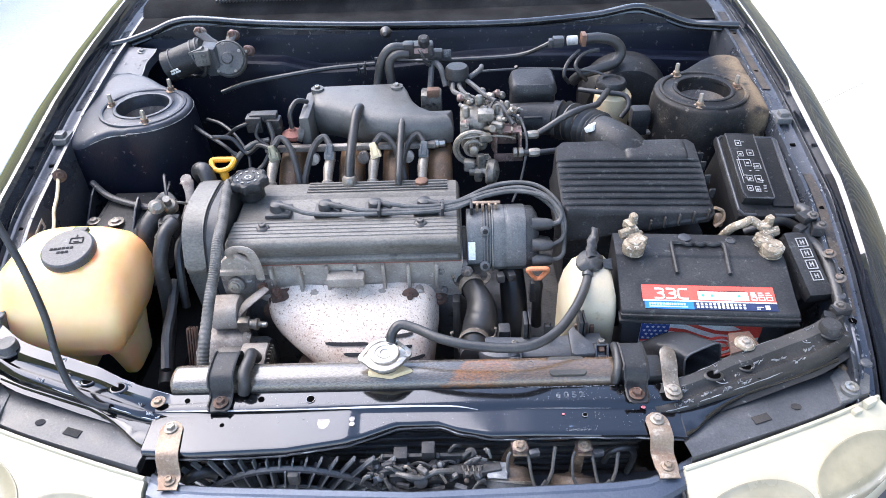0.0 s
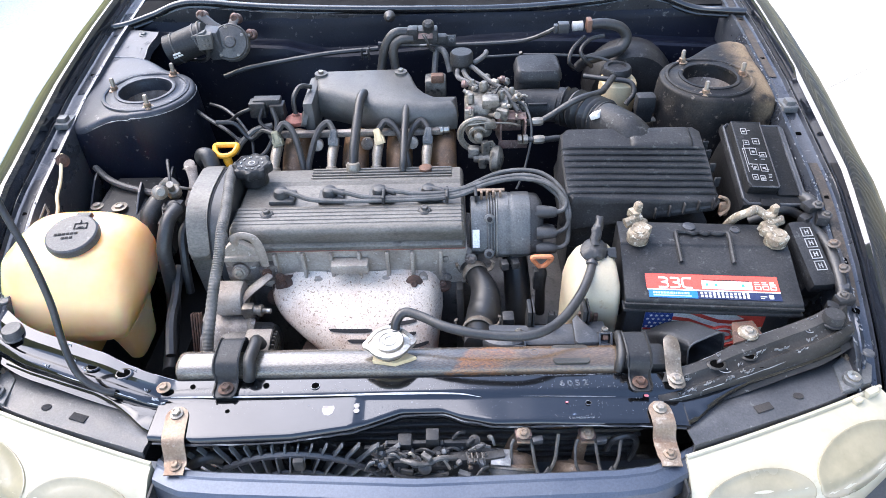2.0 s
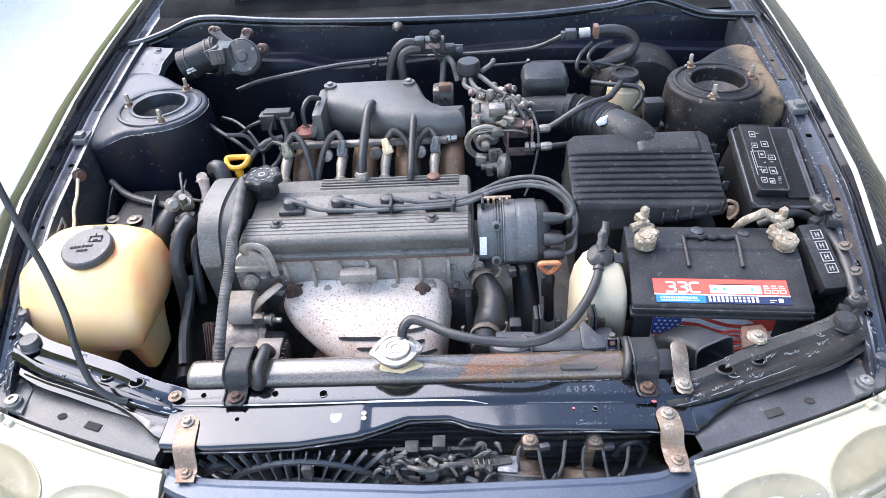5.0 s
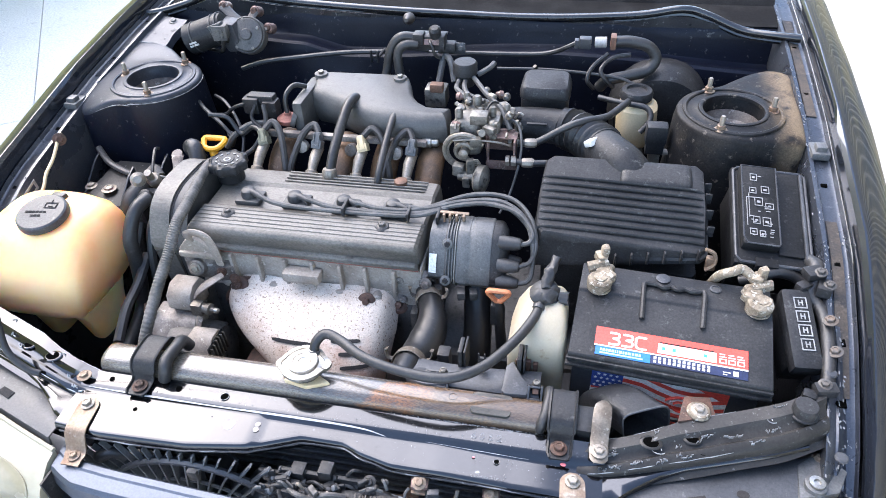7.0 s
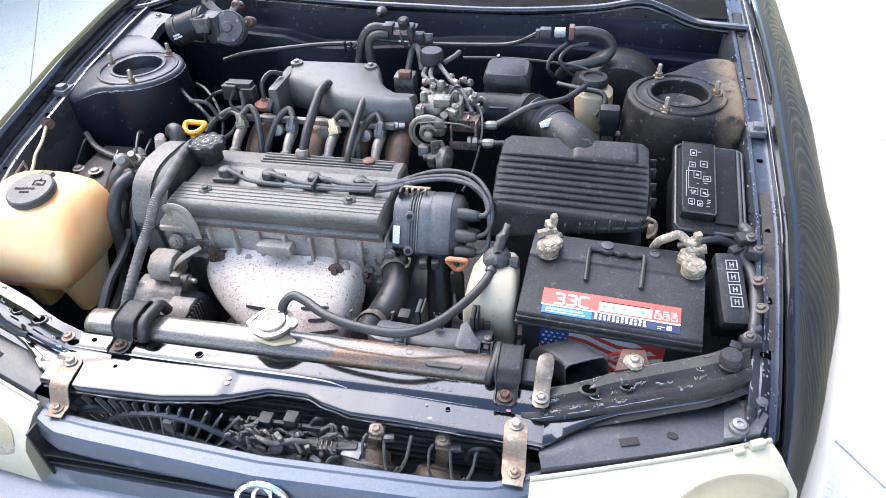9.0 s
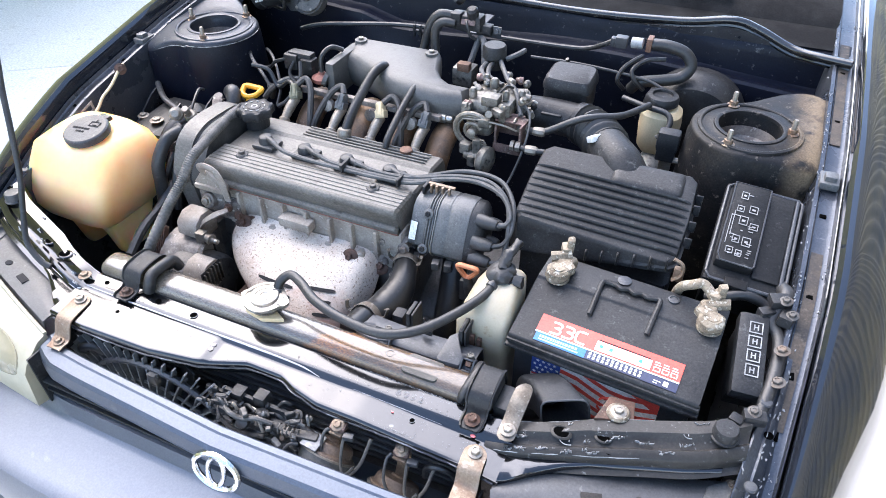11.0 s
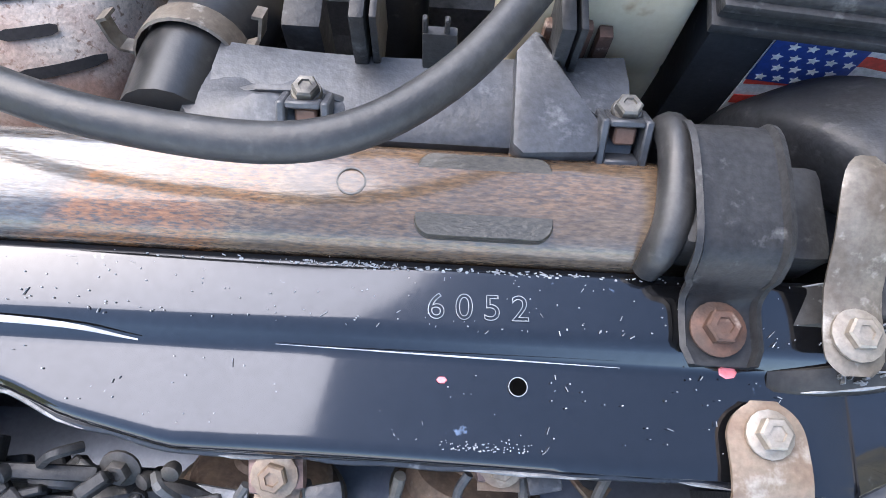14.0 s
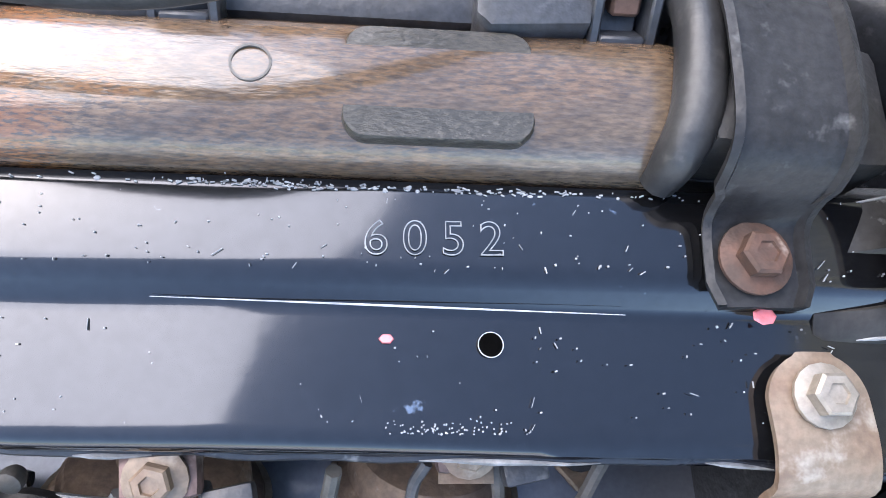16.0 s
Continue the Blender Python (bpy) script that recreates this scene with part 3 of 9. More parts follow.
# radiator support: top panel between the two arms
FRONT = [(-0.345, -0.035), (-0.28, -0.04), (-0.16, -0.036), (-0.085, -0.024), (-0.045, -0.008), (-0.02, 0.002), (0.035, 0.002), (0.06, -0.008), (0.1, -0.017), (0.2, -0.018), (0.3, -0.019), (0.35, -0.024)]
rows = []
for i in range(113):
    x = -0.345 + i * 0.695 / 112
    yf = lerp_table(FRONT, x) + 0.003
    h = 0.0025 * max(0.0, min(1.0, (-0.076 - x) / 0.003))
    # the low strip is pressed in flat facets with soft creases between them
    h += lerp_table([(-0.08, 0), (0.118, 0), (0.121, 0.0001), (0.154, 0.0009), (0.157, 0.0009), (0.24, -0.0016), (0.35, -0.0026)], x)
    lip = lerp_table([(-0.345, 0.006), (-0.2, 0.008), (-0.09, 0.004), (-0.07, 0.009), (-0.02, 0.012), (0.04, 0.012), (0.075, 0.011), (0.11, 0.008), (0.116, 0.002), (0.148, 0.002), (0.153, 0.011), (0.18, 0.013), (0.2, 0.01), (0.206, 0.002), (0.236, 0.002), (0.241, 0.01), (0.3, 0.009), (0.35, 0.006)], x) + 0.0008 * math.sin(x * 130)
    rows.append([(x, 0.057, 0.784), (x, 0.0568, 0.803), (x, 0.0562, 0.8055), (x, 0.054, 0.8064), (x, 0.052, 0.8065), (x, 0.034, 0.8057), (x, 0.031, 0.8053), (x, 0.027, 0.8025), (x, 0.0235, 0.7995 + h * 0.6), (x, 0.0215, 0.7987 + h), (x, 0.0195, 0.7985 + h), (x, yf + 0.0065, 0.7974 + h), (x, yf + 0.0035, 0.7971 + h), (x, yf + 0.001, 0.796 + h),
                 (x, yf - 0.0005, 0.7935), (x, yf - 0.0012, 0.788), (x, yf + 0.0012, 0.786 - lip * 0.5), (x, yf + 0.004, 0.785 - lip), (x, yf + 0.0075, 0.7845 - lip)])
support = part("radiator_support", sheet(B(), rows, 0.0014), paint, car, "scratched navy radiator support panel stamped with a number", sharp=50)

bm = B()
for x, y, r in ((0.2245, 0.0128, 0.0033), (-0.25, 0.006, 0.003), (-0.205, 0.043, 0.0042), (-0.138, 0.041, 0.0055), (-0.305, 0.043, 0.0035)):
    z = 0.8066 if y > 0.03 else 0.798 + (0.0025 if x < -0.076 else 0)
    lathe(bm, [(r, 0), (r, 0.0006), (r * 0.5, 0.0007)], (x, y, z), seg=18)
pieces("drain_hole", bm, hole_m, support, "small round black holes in the panel")
bm = B()
for x, y, r in ((0.2245, 0.0128, 0.0033), (-0.138, 0.041, 0.0055)):
    z = 0.8066 if y > 0.03 else 0.798
    lathe(bm, [(r, 0), (r * 1.07, 0.0005), (r * 1.07, 0.0009), (r, 0.0009), (r, 0)], (x, y, z), seg=20, caps=False)
pieces("hole_rim", bm, scratch, support)

txt = bpy.data.curves.new("stamp", "FONT")
txt.body, txt.size, txt.space_character, txt.fill_mode, txt.bevel_depth, txt.bevel_resolution = "6052", 0.0138, 1.5, "NONE", 0.00019, 1
txt.align_x, txt.align_y = "CENTER", "CENTER"
tmp = bpy.data.objects.new("stamp", txt)
scene.collection.objects.link(tmp)
bpy.context.view_layer.update()
me = bpy.data.meshes.new_from_object(tmp.evaluated_get(bpy.context.evaluated_depsgraph_get()))
bpy.data.objects.remove(tmp)
stamp = B()
stamp.from_mesh(me)
bmesh.ops.transform(stamp, matrix=pose(0.2085, 0.0395, 0.8064, -3, 0, 1.0), verts=stamp.verts)
part("stamped_number", stamp, chip_m, support, "stamped number 6052")

rl0 = random.Random(12)
lip = []
for i in range(70):
    x = -0.34 + i * 0.685 / 69
    lip.append((x, lerp_table(FRONT, x) + 0.0022 + rl0.gauss(0, 0.0003), 0.7885 + 0.0011 * math.sin(x * 37) + rl0.gauss(0, 0.0003)))
part("rolled_lip", tube(B(), lip, 0.0017, 8, 2), paint_bay, support, "rolled lower lip of the panel")
bm = B()
for i0, i1 in ((8, 12), (20, 22), (37, 41), (46, 48), (55, 60), (63, 65)):
    tube(bm, [(x, y - 0.0012, z + 0.0012) for x, y, z in lip[i0:i1 + 1]], [0.0002, 0.001, 0.0007, 0.0002], 5, 2)
pieces("worn_lip", bm, scuff_m, support, "worn pale spots on the lip")

# chips, scratches and paint marks on the support
rnd = random.Random(5)
bm = B()
for k in range(150):
    x = rnd.uniform(0.07, 0.33)
    if rnd.random() < 0.55:
        y, z = rnd.choice((0.052, 0.0535, 0.031, 0.0295)) + rnd.gauss(0, 0.0012), 0.8062
    else:
        y, z = rnd.uniform(-0.008, 0.05), None
    if z is None:
        z = 0.8063 if y > 0.032 else (0.7975 if y < 0.02 else 0.8)
    if 0.0205 < y < 0.0305:
        continue
    a, ln, w = rnd.gauss(1.4, 0.5), rnd.choice((0.0004, 0.0007, 0.0018)), rnd.uniform(0.0001, 0.0003)
    box(bm, (x, y, z), (ln, w, 0.0005), m=rotz(math.degrees(a)))
for k in range(170):
    x = rnd.choice((rnd.gauss(0.165, 0.012), rnd.gauss(0.215, 0.025), rnd.uniform(0.08, 0.3)))
    box(bm, (x, 0.0538 + rnd.gauss(0, 0.0006), 0.8066), (rnd.uniform(0.0003, 0.0014), rnd.uniform(0.0002, 0.0005), 0.0005), m=rotz(rnd.uniform(-30, 30)))
for k in range(90):
    x = rnd.gauss(0.213, 0.011)
    y = -0.0105 + abs(rnd.gauss(0, 0.0018))
    box(bm, (x, y, 0.7971 + (y + 0.0105) * 0.05), (rnd.uniform(0.0002, 0.0006), rnd.uniform(0.0002, 0.0005), 0.0005), m=rotz(rnd.uniform(0, 90)))
for k in range(420):
    x, y = rnd.uniform(-0.3, 0.335), rnd.choice((rnd.uniform(0.033, 0.0515), rnd.uniform(-0.009, 0.019), rnd.gauss(0.033, 0.0015)))
    if lerp_table(FRONT, x) + 0.008 > y or 0.0205 < y < 0.0305:
        continue
    h = 0.0025 * max(0.0, min(1.0, (-0.076 - x) / 0.003)) if y < 0.02 else 0.0
    long = rnd.random() < 0.1
    box(bm, (x, y, h + (0.8063 if y > 0.032 else 0.7972 + 0.0018 * max(0.0, (y + 0.01) / 0.028))), (rnd.uniform(0.001, 0.0035) if long else rnd.uniform(0.0002, 0.0007), rnd.uniform(0.00008, 0.00016) if long else rnd.uniform(0.0002, 0.0005), 0.0006), m=rotz(rnd.gauss(80, 30) if rnd.random() < 0.6 else rnd.uniform(-20, 20)))
for k in range(26):
    x, y, w = rnd.gauss(0.19, 0.035), 0.0535 + rnd.gauss(0, 0.0006), rnd.uniform(0.0003, 0.0008)
    lathe(bm, [(w, 0), (w * 0.8, 0.0003)], (x, y, 0.8064), seg=rnd.choice((5, 6, 7)), sx=rnd.uniform(1.0, 2.2))
part("paint_chip", bm, chip_m, support, "pale chips and scratches in the paint")["kind"] = "stuff"
bm = B()
tube(bm, [(-0.33, 0.027, 0.8052), (-0.25, 0.0262, 0.8048), (-0.14, 0.026, 0.8048), (-0.03, 0.0275, 0.805), (0.05, 0.0265, 0.8045), (0.085, 0.0225, 0.8012)], [0.0006, 0.0016, 0.001, 0.0019, 0.0012, 0.0003], 6, flat=0.4)
tube(bm, [(0.135, 0.0235, 0.8012), (0.2, 0.0225, 0.8005), (0.262, 0.0215, 0.7998)], [0.0001, 0.00035, 0.0001], 5, flat=0.5)
part("worn_edge", bm, scratch, support, "worn pale edge along the crease")
bm = B()
lathe(bm, [(0.0115, 0), (0.011, 0.0006)], (-0.117, 0.008, 0.8002), seg=9, sx=0.75)
lathe(bm, [(0.004, 0), (0.004, 0.0006)], (-0.08, 0.012, 0.8003), seg=7)
lathe(bm, [(0.004, 0), (0.004, 0.0006)], (-0.0795, 0.004, 0.8003), seg=6)
pieces("bare_patch", bm, bare_m, support, "flaked bare patches in the paint")
bm = B()
lathe(bm, [(0.0014, 0), (0.0012, 0.0007)], (0.1965, 0.0138, 0.7992), seg=6, sx=1.5)
lathe(bm, [(0.0026, 0), (0.002, 0.0006)], (0.302, 0.022, 0.8), seg=7, sx=1.4)
pieces("paint_mark", bm, pink, support, "pink paint mark")
# arms that carry the support out to the fenders
OUT = [(0.318, 0.016, 0.7955), (0.335, 0.017, 0.799), (0.36, 0.02, 0.805), (0.39, 0.028, 0.81), (0.42, 0.036, 0.814), (0.457, 0.047, 0.818), (0.503, 0.062, 0.823), (0.553, 0.079, 0.827), (0.6, 0.104, 0.832)]
INN = [(0.318, 0.053, 0.8035), (0.335, 0.055, 0.807), (0.362, 0.06, 0.814), (0.4, 0.072, 0.82), (0.43, 0.086, 0.825), (0.46, 0.096, 0.828), (0.51, 0.112, 0.834), (0.56, 0.13, 0.84), (0.6, 0.158, 0.845)]


def arm(side):
    o, n = smooth_path(OUT, 4), smooth_path(INN, 4)
    rows = []
    for a, b in zip(o, n):
        q = [b + Vector((0, 0.001, -0.035)), b + Vector((0, 0, -0.002)), b, a.lerp(b, 0.62) + Vector((0, 0, 0.004)), a.lerp(b, 0.5) + Vector((0, 0, -0.003)), a.lerp(b, 0.3) + Vector((0, 0, -0.004)),
             a.lerp(b, 0.2) + Vector((0, 0, 0.001)), a, a + Vector((0, -0.002, -0.004)), a + Vector((0, -0.003, -0.018)), a + Vector((0, -0.012, -0.021))]
        rows.append([(side * p.x, p.y, p.z) for p in q])
    ar = part("support_arm", sheet(B(), rows, 0.0014), paint if side < 0 else arm_paint, car, "chipped navy support arm", sharp=50)
    # the top panel runs out in a tapered flange below the arm
    rows = []
    for x, yb, yf in ((0.348, 0.022, -0.0205), (0.358, 0.023, -0.0155), (0.368, 0.025, -0.008), (0.38, 0.028, 0.002), (0.395, 0.031, 0.013), (0.412, 0.036, 0.024), (0.44, 0.044, 0.037), (0.49, 0.06, 0.052), (0.54, 0.076, 0.068), (0.58, 0.094, 0.084)):
        z = lerp_table([(0.348, 0.7962), (0.41, 0.802), (0.5, 0.809), (0.58, 0.813)], x)
        rows.append([(side * x, yb, z), (side * x, yb + (yf - yb) * 0.5, z + 0.0004), (side * x, yf + 0.002, z), (side * x, yf, z - 0.002), (side * x, yf + 0.001, z - 0.013), (side * x, yf + 0.006, z - 0.015)])
    part("flange", sheet(B(), rows, 0.0012), paint, ar, "tapered navy flange under the arm", sharp=50)
    bm = B()
    lathe(bm, [(0.0165, 0), (0.0165, 0.002), (0.0145, 0.003), (0.014, 0.013), (0.0125, 0.0155), (0.006, 0.016)], (side * 0.573, 0.117, 0.8345), seg=24)
    part("rubber_stop", bm, black if side > 0 else grey_plastic, ar, "round black rubber stop")
    bm = B()
    for x, y, z, r in ((0.4, 0.056, 0.8202, 0.0068), (0.447, 0.0685, 0.8208, 0.0055), (0.458, 0.0535, 0.8185, 0.004)):
        lathe(bm, [(r, 0), (r, 0.0006)], (side * x, y, z), seg=16, sx=1.3)
    pieces("hole", bm, hole_m, ar)
    bm = B()
    for x, y, z, r in ((0.4, 0.056, 0.82, 0.0068), (0.447, 0.0685, 0.8206, 0.0055)):
        lathe(bm, [(r, 0), (r * 1.08, 0.0014), (r * 1.3, 0.0012), (r * 1.5, 0.0)], (side * x, y, z), seg=20, sx=1.3, caps=False)
    pieces("hole_rim", bm, arm_paint if side > 0 else paint, ar)
    # scuffs: short strokes in loose chains, and looping scratches by the stop
    bm = B()
    for k in range(10 if side < 0 else 26):
        f, g = rnd.uniform(0.12, 0.85), rnd.choice((0.06, 0.12, 0.35, 0.5, 0.66, 0.9, 0.95))
        for s in range(rnd.randint(3, 9)):
            f += 0.006 * rnd.uniform(0.4, 1.6)
            u = min(f, 0.97) * (len(o) - 1)
            a0, a1, fr = int(u), min(int(u) + 1, len(o) - 1), u - int(u)
            p = o[a0].lerp(o[a1], fr).lerp(n[a0].lerp(n[a1], fr), g + rnd.gauss(0, 0.025))
            box(bm, (side * p.x, p.y, p.z + 0.0012), (rnd.uniform(0.0012, 0.005), rnd.uniform(0.0003, 0.0008), 0.003), m=rotz(side * rnd.gauss(28, 35)))
    if side > 0:
        for cx, cy, rx, ry in ((0.515, 0.101, 0.006, 0.004), (0.526, 0.108, 0.005, 0.005), (0.536, 0.108, 0.006, 0.004), (0.545, 0.114, 0.005, 0.004), (0.532, 0.099, 0.004, 0.003), (0.405, 0.048, 0.007, 0.005)):
            tube(bm, [(cx + rx * math.cos(k * 0.7) + 0.0006 * k, cy + ry * math.sin(k * 0.7), 0.8335 + (cx - 0.515) * 0.12 if cx > 0.45 else 0.8185) for k in range(9)], 0.0006, 5, 2)
    wear = B()
    for i0, i1 in ((3, 9), (10, 15), (16, 24)):
        tube(wear, [(side * q.x, q.y - 0.0005, q.z - 0.0008 + 0.0004 * math.sin(k * 2.1)) for k, q in enumerate(o[i0:i1])], [0.0002, 0.0007, 0.0004, 0.0008, 0.0002], 5, 2)
        tube(wear, [(side * q.x, q.y + 0.0004, q.z - 0.0002) for q in n[i0:i1]], [0.0002, 0.0006, 0.0003, 0.0006, 0.0002], 5, 2)
    pieces("worn_edge", wear, scuff_m if side > 0 else scratch, ar, "worn pale edge")
    part("scuff", bm, scuff_m if side > 0 else scratch, ar, "pale scuffs and scratches")["kind"] = "stuff"
    return ar


arm_l, arm_r = arm(-1), arm(1)
part("bolt", hexbolt(B(), (-0.341, 0.037, 0.8125), r=0.006), rust_zinc, arm_l)
bm = B()
lathe(bm, [(0.014, 0), (0.014, 0.0015), (0.012, 0.004), (0.008, 0.0042)], (0.455, 0.103, 0.829), seg=24)
part("washer", bm, corroded, arm_r, "pale corroded washer")
part("bolt", hexbolt(B(), (0.455, 0.103, 0.832), r=0.006), zinc, arm_r)
bm = B()
prism(bm, [(0.43, 0.085), (0.475, 0.1), (0.47, 0.128), (0.44, 0.125)], "z", 0.822, 0.829, 0.002)
part("tab", bm, rust, arm_r, "rusty bracket tab")

# headlight shroud panels and small bracket by the lamp
for side in (-1, 1):
    t = [(0.345, -0.03), (0.375, 0.0), (0.45, 0.035), (0.54, 0.065), (0.6, 0.085)]
    u = [(0.35, -0.045), (0.41, -0.026), (0.49, 0.0), (0.545, 0.02), (0.575, 0.033)]
    rows = [[(side * a[0], a[1] + 0.012, 0.785), (side * a[0], a[1], 0.79), (side * (a[0] + b[0]) / 2, (a[1] + b[1]) / 2, 0.789), (side * b[0], b[1], 0.786), (side * b[0], b[1] - 0.003, 0.772)] for a, b in zip(smooth_path([(*q, 0) for q in t], 3), smooth_path([(*q, 0) for q in u], 3))]
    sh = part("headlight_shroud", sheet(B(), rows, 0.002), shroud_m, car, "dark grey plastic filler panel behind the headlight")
    bm = B()
    box(bm, (side * 0.453, 0.008, 0.7893), (0.024, 0.011, 0.002), 0.0005, rotz(side * 18))
    lathe(bm, [(0.005, 0), (0.005, 0.0012)], (side * 0.505, 0.026, 0.7885), seg=14, sx=1.4)
    pieces("slot", bm, void_black, sh)
    bm = B()
    prism(bm, [(side * q[0], q[1]) for q in ((0.565, 0.03), (0.61, 0.045), (0.625, 0.075), (0.6, 0.1), (0.57, 0.075))], "z", 0.778, 0.792, 0.003)
    lathe(bm, [(0.012, 0), (0.012, 0.008), (0.01, 0.009)], (side * 0.584, 0.048, 0.79), seg=20)
    lb = part("lamp_bracket", bm, housing_m, sh)
    bm = lathe(B(), [(0.0085, 0), (0.0085, 0.004), (0.004, 0.0045), (0.0035, 0.002)], (side * 0.584, 0.048, 0.7985), seg=20)
    part("washer", bm, steel, sh)
    part("bolt", hexbolt(B(), (side * 0.596, 0.088, 0.79), r=0.005), rust_zinc, sh)

# front run of the inner fenders, falling towards the headlights
for side in (-1, 1):
    rows = []
    for i in range(15):
        y = -0.01 + i * 0.29 / 14
        cx, cz = lerp_table(CREST_X, y), lerp_table(CREST, y)
        xi = lerp_table([(-0.01, 0.586), (0.03, 0.59), (0.1, 0.598), (0.2, 0.612), (0.28, 0.614)], y)
        zi = lerp_table([(-0.01, 0.752), (0.03, 0.784), (0.08, 0.818), (0.12, 0.832), (0.2, 0.85), (0.28, 0.866)], y)
        xo, zo = cx - 0.014, cz - 0.04
        rows.append([(side * (xi + (xo - xi) * u), y, zi + (zo - zi) * u + dz + 0.0012 * noise.noise(Vector((u * 2, y * 25, side)))) for u, dz in ((0, -0.03), (0, -0.003), (0.06, 0.0), (0.35, 0.0), (0.42, 0.004), (0.6, 0.004), (0.68, -0.002), (0.9, -0.003), (1, 0.0))])
    fr = part("fender_front_flange", sheet(B(), rows, 0.0012), gutter_m, car, "worn blue-grey end of the inner fender", sharp=50)
    bm, rg = B(), random.Random(70 + side)
    for k in range(110):
        i, u = rg.randint(1, 13), rg.choice((2, 4, 5, 6, 7))
        q = Vector(rows[i][u]).lerp(Vector(rows[i - 1][u]), rg.random())
        box(bm, q + Vector((rg.gauss(0, 0.0012), 0, 0.0008)), (rg.uniform(0.0006, 0.0018), rg.uniform(0.001, 0.009), 0.0012), m=rotz(rg.gauss(0, 14)))
    part("scuff", bm, scuff_m, fr, "pale scuffs")["kind"] = "stuff"
    bm = B()
    for y, u in ((0.075, 0.3), (0.172, 0.25)):
        cz, cx = lerp_table(CREST, y), lerp_table(CREST_X, y)
        lathe(bm, [(0.0075, 0), (0.0075, 0.002), (0.006, 0.0035), (0.003, 0.0038)], (side * (0.6 + (cx - 0.614) * u), y, 0.815 if y < 0.1 else 0.848), seg=16)
    pieces("plug", bm, grey_plastic, fr, "round plastic plug")
    part("hole", lathe(B(), [(0.0055, 0), (0.0055, 0.0008)], (side * 0.6205, 0.143, 0.8285), seg=18), hole_m, fr)

# strut towers


def strut_tower(side):
    cx = 0.513 if side < 0 else 0.521
    c = Vector((side * cx, 0.605, 0.0))
    seg = 96
    # top plate: round towards the engine, running out to the gutter on the other side
    edge = [(0.088 * math.cos(radians(k)), 0.088 * math.sin(radians(k))) for k in range(102, 293, 6)] + [(0.625 - cx, -0.1 if side < 0 else -0.072), (0.629 - cx, 0.02), (0.629 - cx, 0.16), (0.045, 0.14)]

    def reach(a):
        d = (math.cos(a), math.sin(a))
        best = 0.088
        for (x0, y0), (x1, y1) in zip(edge, edge[1:] + edge[:1]):
            ex, ey = x1 - x0, y1 - y0
            den = d[0] * ey - d[1] * ex
            if abs(den) > 1e-9:
                r, u = (x0 * ey - y0 * ex) / den, (x0 * d[1] - y0 * d[0]) / den
                if r > 0 and -1e-6 <= u <= 1 + 1e-6:
                    best = max(best, r)
        return best

    raw = [reach(2 * math.pi * i / seg) for i in range(seg)]
    soft_edge = [sum(raw[(i + k) % seg] for k in (-2, -1, 0, 1, 2)) / 5 for i in range(seg)]

    def ring(f, drop, grow):
        lp = []
        for i in range(seg):
            a = 2 * math.pi * i / seg
            r = 0.05 + (soft_edge[i] - 0.05) * f + grow
            x, y = cx + math.cos(a) * r, 0.605 + math.sin(a) * r
            out = max(0.0, min(1.0, (r - 0.06) / 0.1))
            out = out * out * (3 - 2 * out)
            side_z = min(0.976, lerp_table(CREST, y) - 0.034)
            z = 0.9665 + (side_z - 0.9665) * out * max(0.0, math.cos(a)) ** 0.3 if math.cos(a) > 0 else 0.9665
            lp.append((side * x, y, z - drop))
        return lp

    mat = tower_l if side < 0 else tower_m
    loops = [ring(0, 0.035, 0), ring(0, 0.003, 0), ring(0.03, -0.0015, 0), ring(0.12, -0.0025, 0), ring(0.22, 0.0, 0), ring(0.45, 0.0, 0), ring(0.7, 0.0, 0), ring(0.86, 0.0005, 0), ring(0.94, 0.002, 0), ring(0.985, 0.005, 0), ring(1.0, 0.01, 0)]
    tw = part("strut_tower", rings(B(), loops, caps=False), mat, car, "dusty strut tower top with three studs", sharp=45)
    wall = [ring(1.0, 0.01, -0.0005), ring(1.0, 0.02, 0.002), ring(1.0, 0.06, 0.004), ring(1.0, 0.12, 0.008), ring(1.0, 0.34, 0.03)]
    rim_line = [Vector(q) for i, q in enumerate(ring(1.0, 0.0085, 0.0004)) if 150 <= 360 * i / seg <= 312]
    worn = B()
    for i0 in range(0, len(rim_line) - 7, 7):
        tube(worn, rim_line[i0:i0 + 8], [0.0003, 0.0009, 0.0005, 0.0011, 0.0008, 0.0004, 0.0009, 0.0003], 5, 2)
    # pale line in short runs along the rim, left tower only
    if side < 0:
        pieces("worn_rim", worn, scuff_m, tw, "pale rim of the tower top")
    # left wall gets a darker paint than the top, to hold its shade
    part("tower_wall", rings(B(), wall, caps=False), paint_blue if side < 0 else tower_m, tw, "dusty wall of the strut tower, shade put into the left one's colour")
    bm = B()
    lathe(bm, [(0.049, 0.925), (0.0485, 0.944), (0.046, 0.946), (0.044, 0.93), (0.03, 0.92), (0.022, 0.922), (0.018, 0.935), (0.01, 0.937)], c, seg=32)
    part("strut_cap", bm, dirty, tw, "dusty steel strut mount inside the tower")
    part("rim", lathe(B(), [(0.047, 0.9655), (0.0475, 0.9705), (0.0505, 0.9715), (0.0535, 0.9705), (0.054, 0.9655)], c, seg=40, caps=False), mat, tw)
    part("collar", lathe(B(), [(0.0785, 0.9655), (0.0775, 0.9685), (0.0735, 0.9695), (0.0715, 0.9685), (0.0705, 0.9655)], c, seg=56, caps=False), mat, tw)
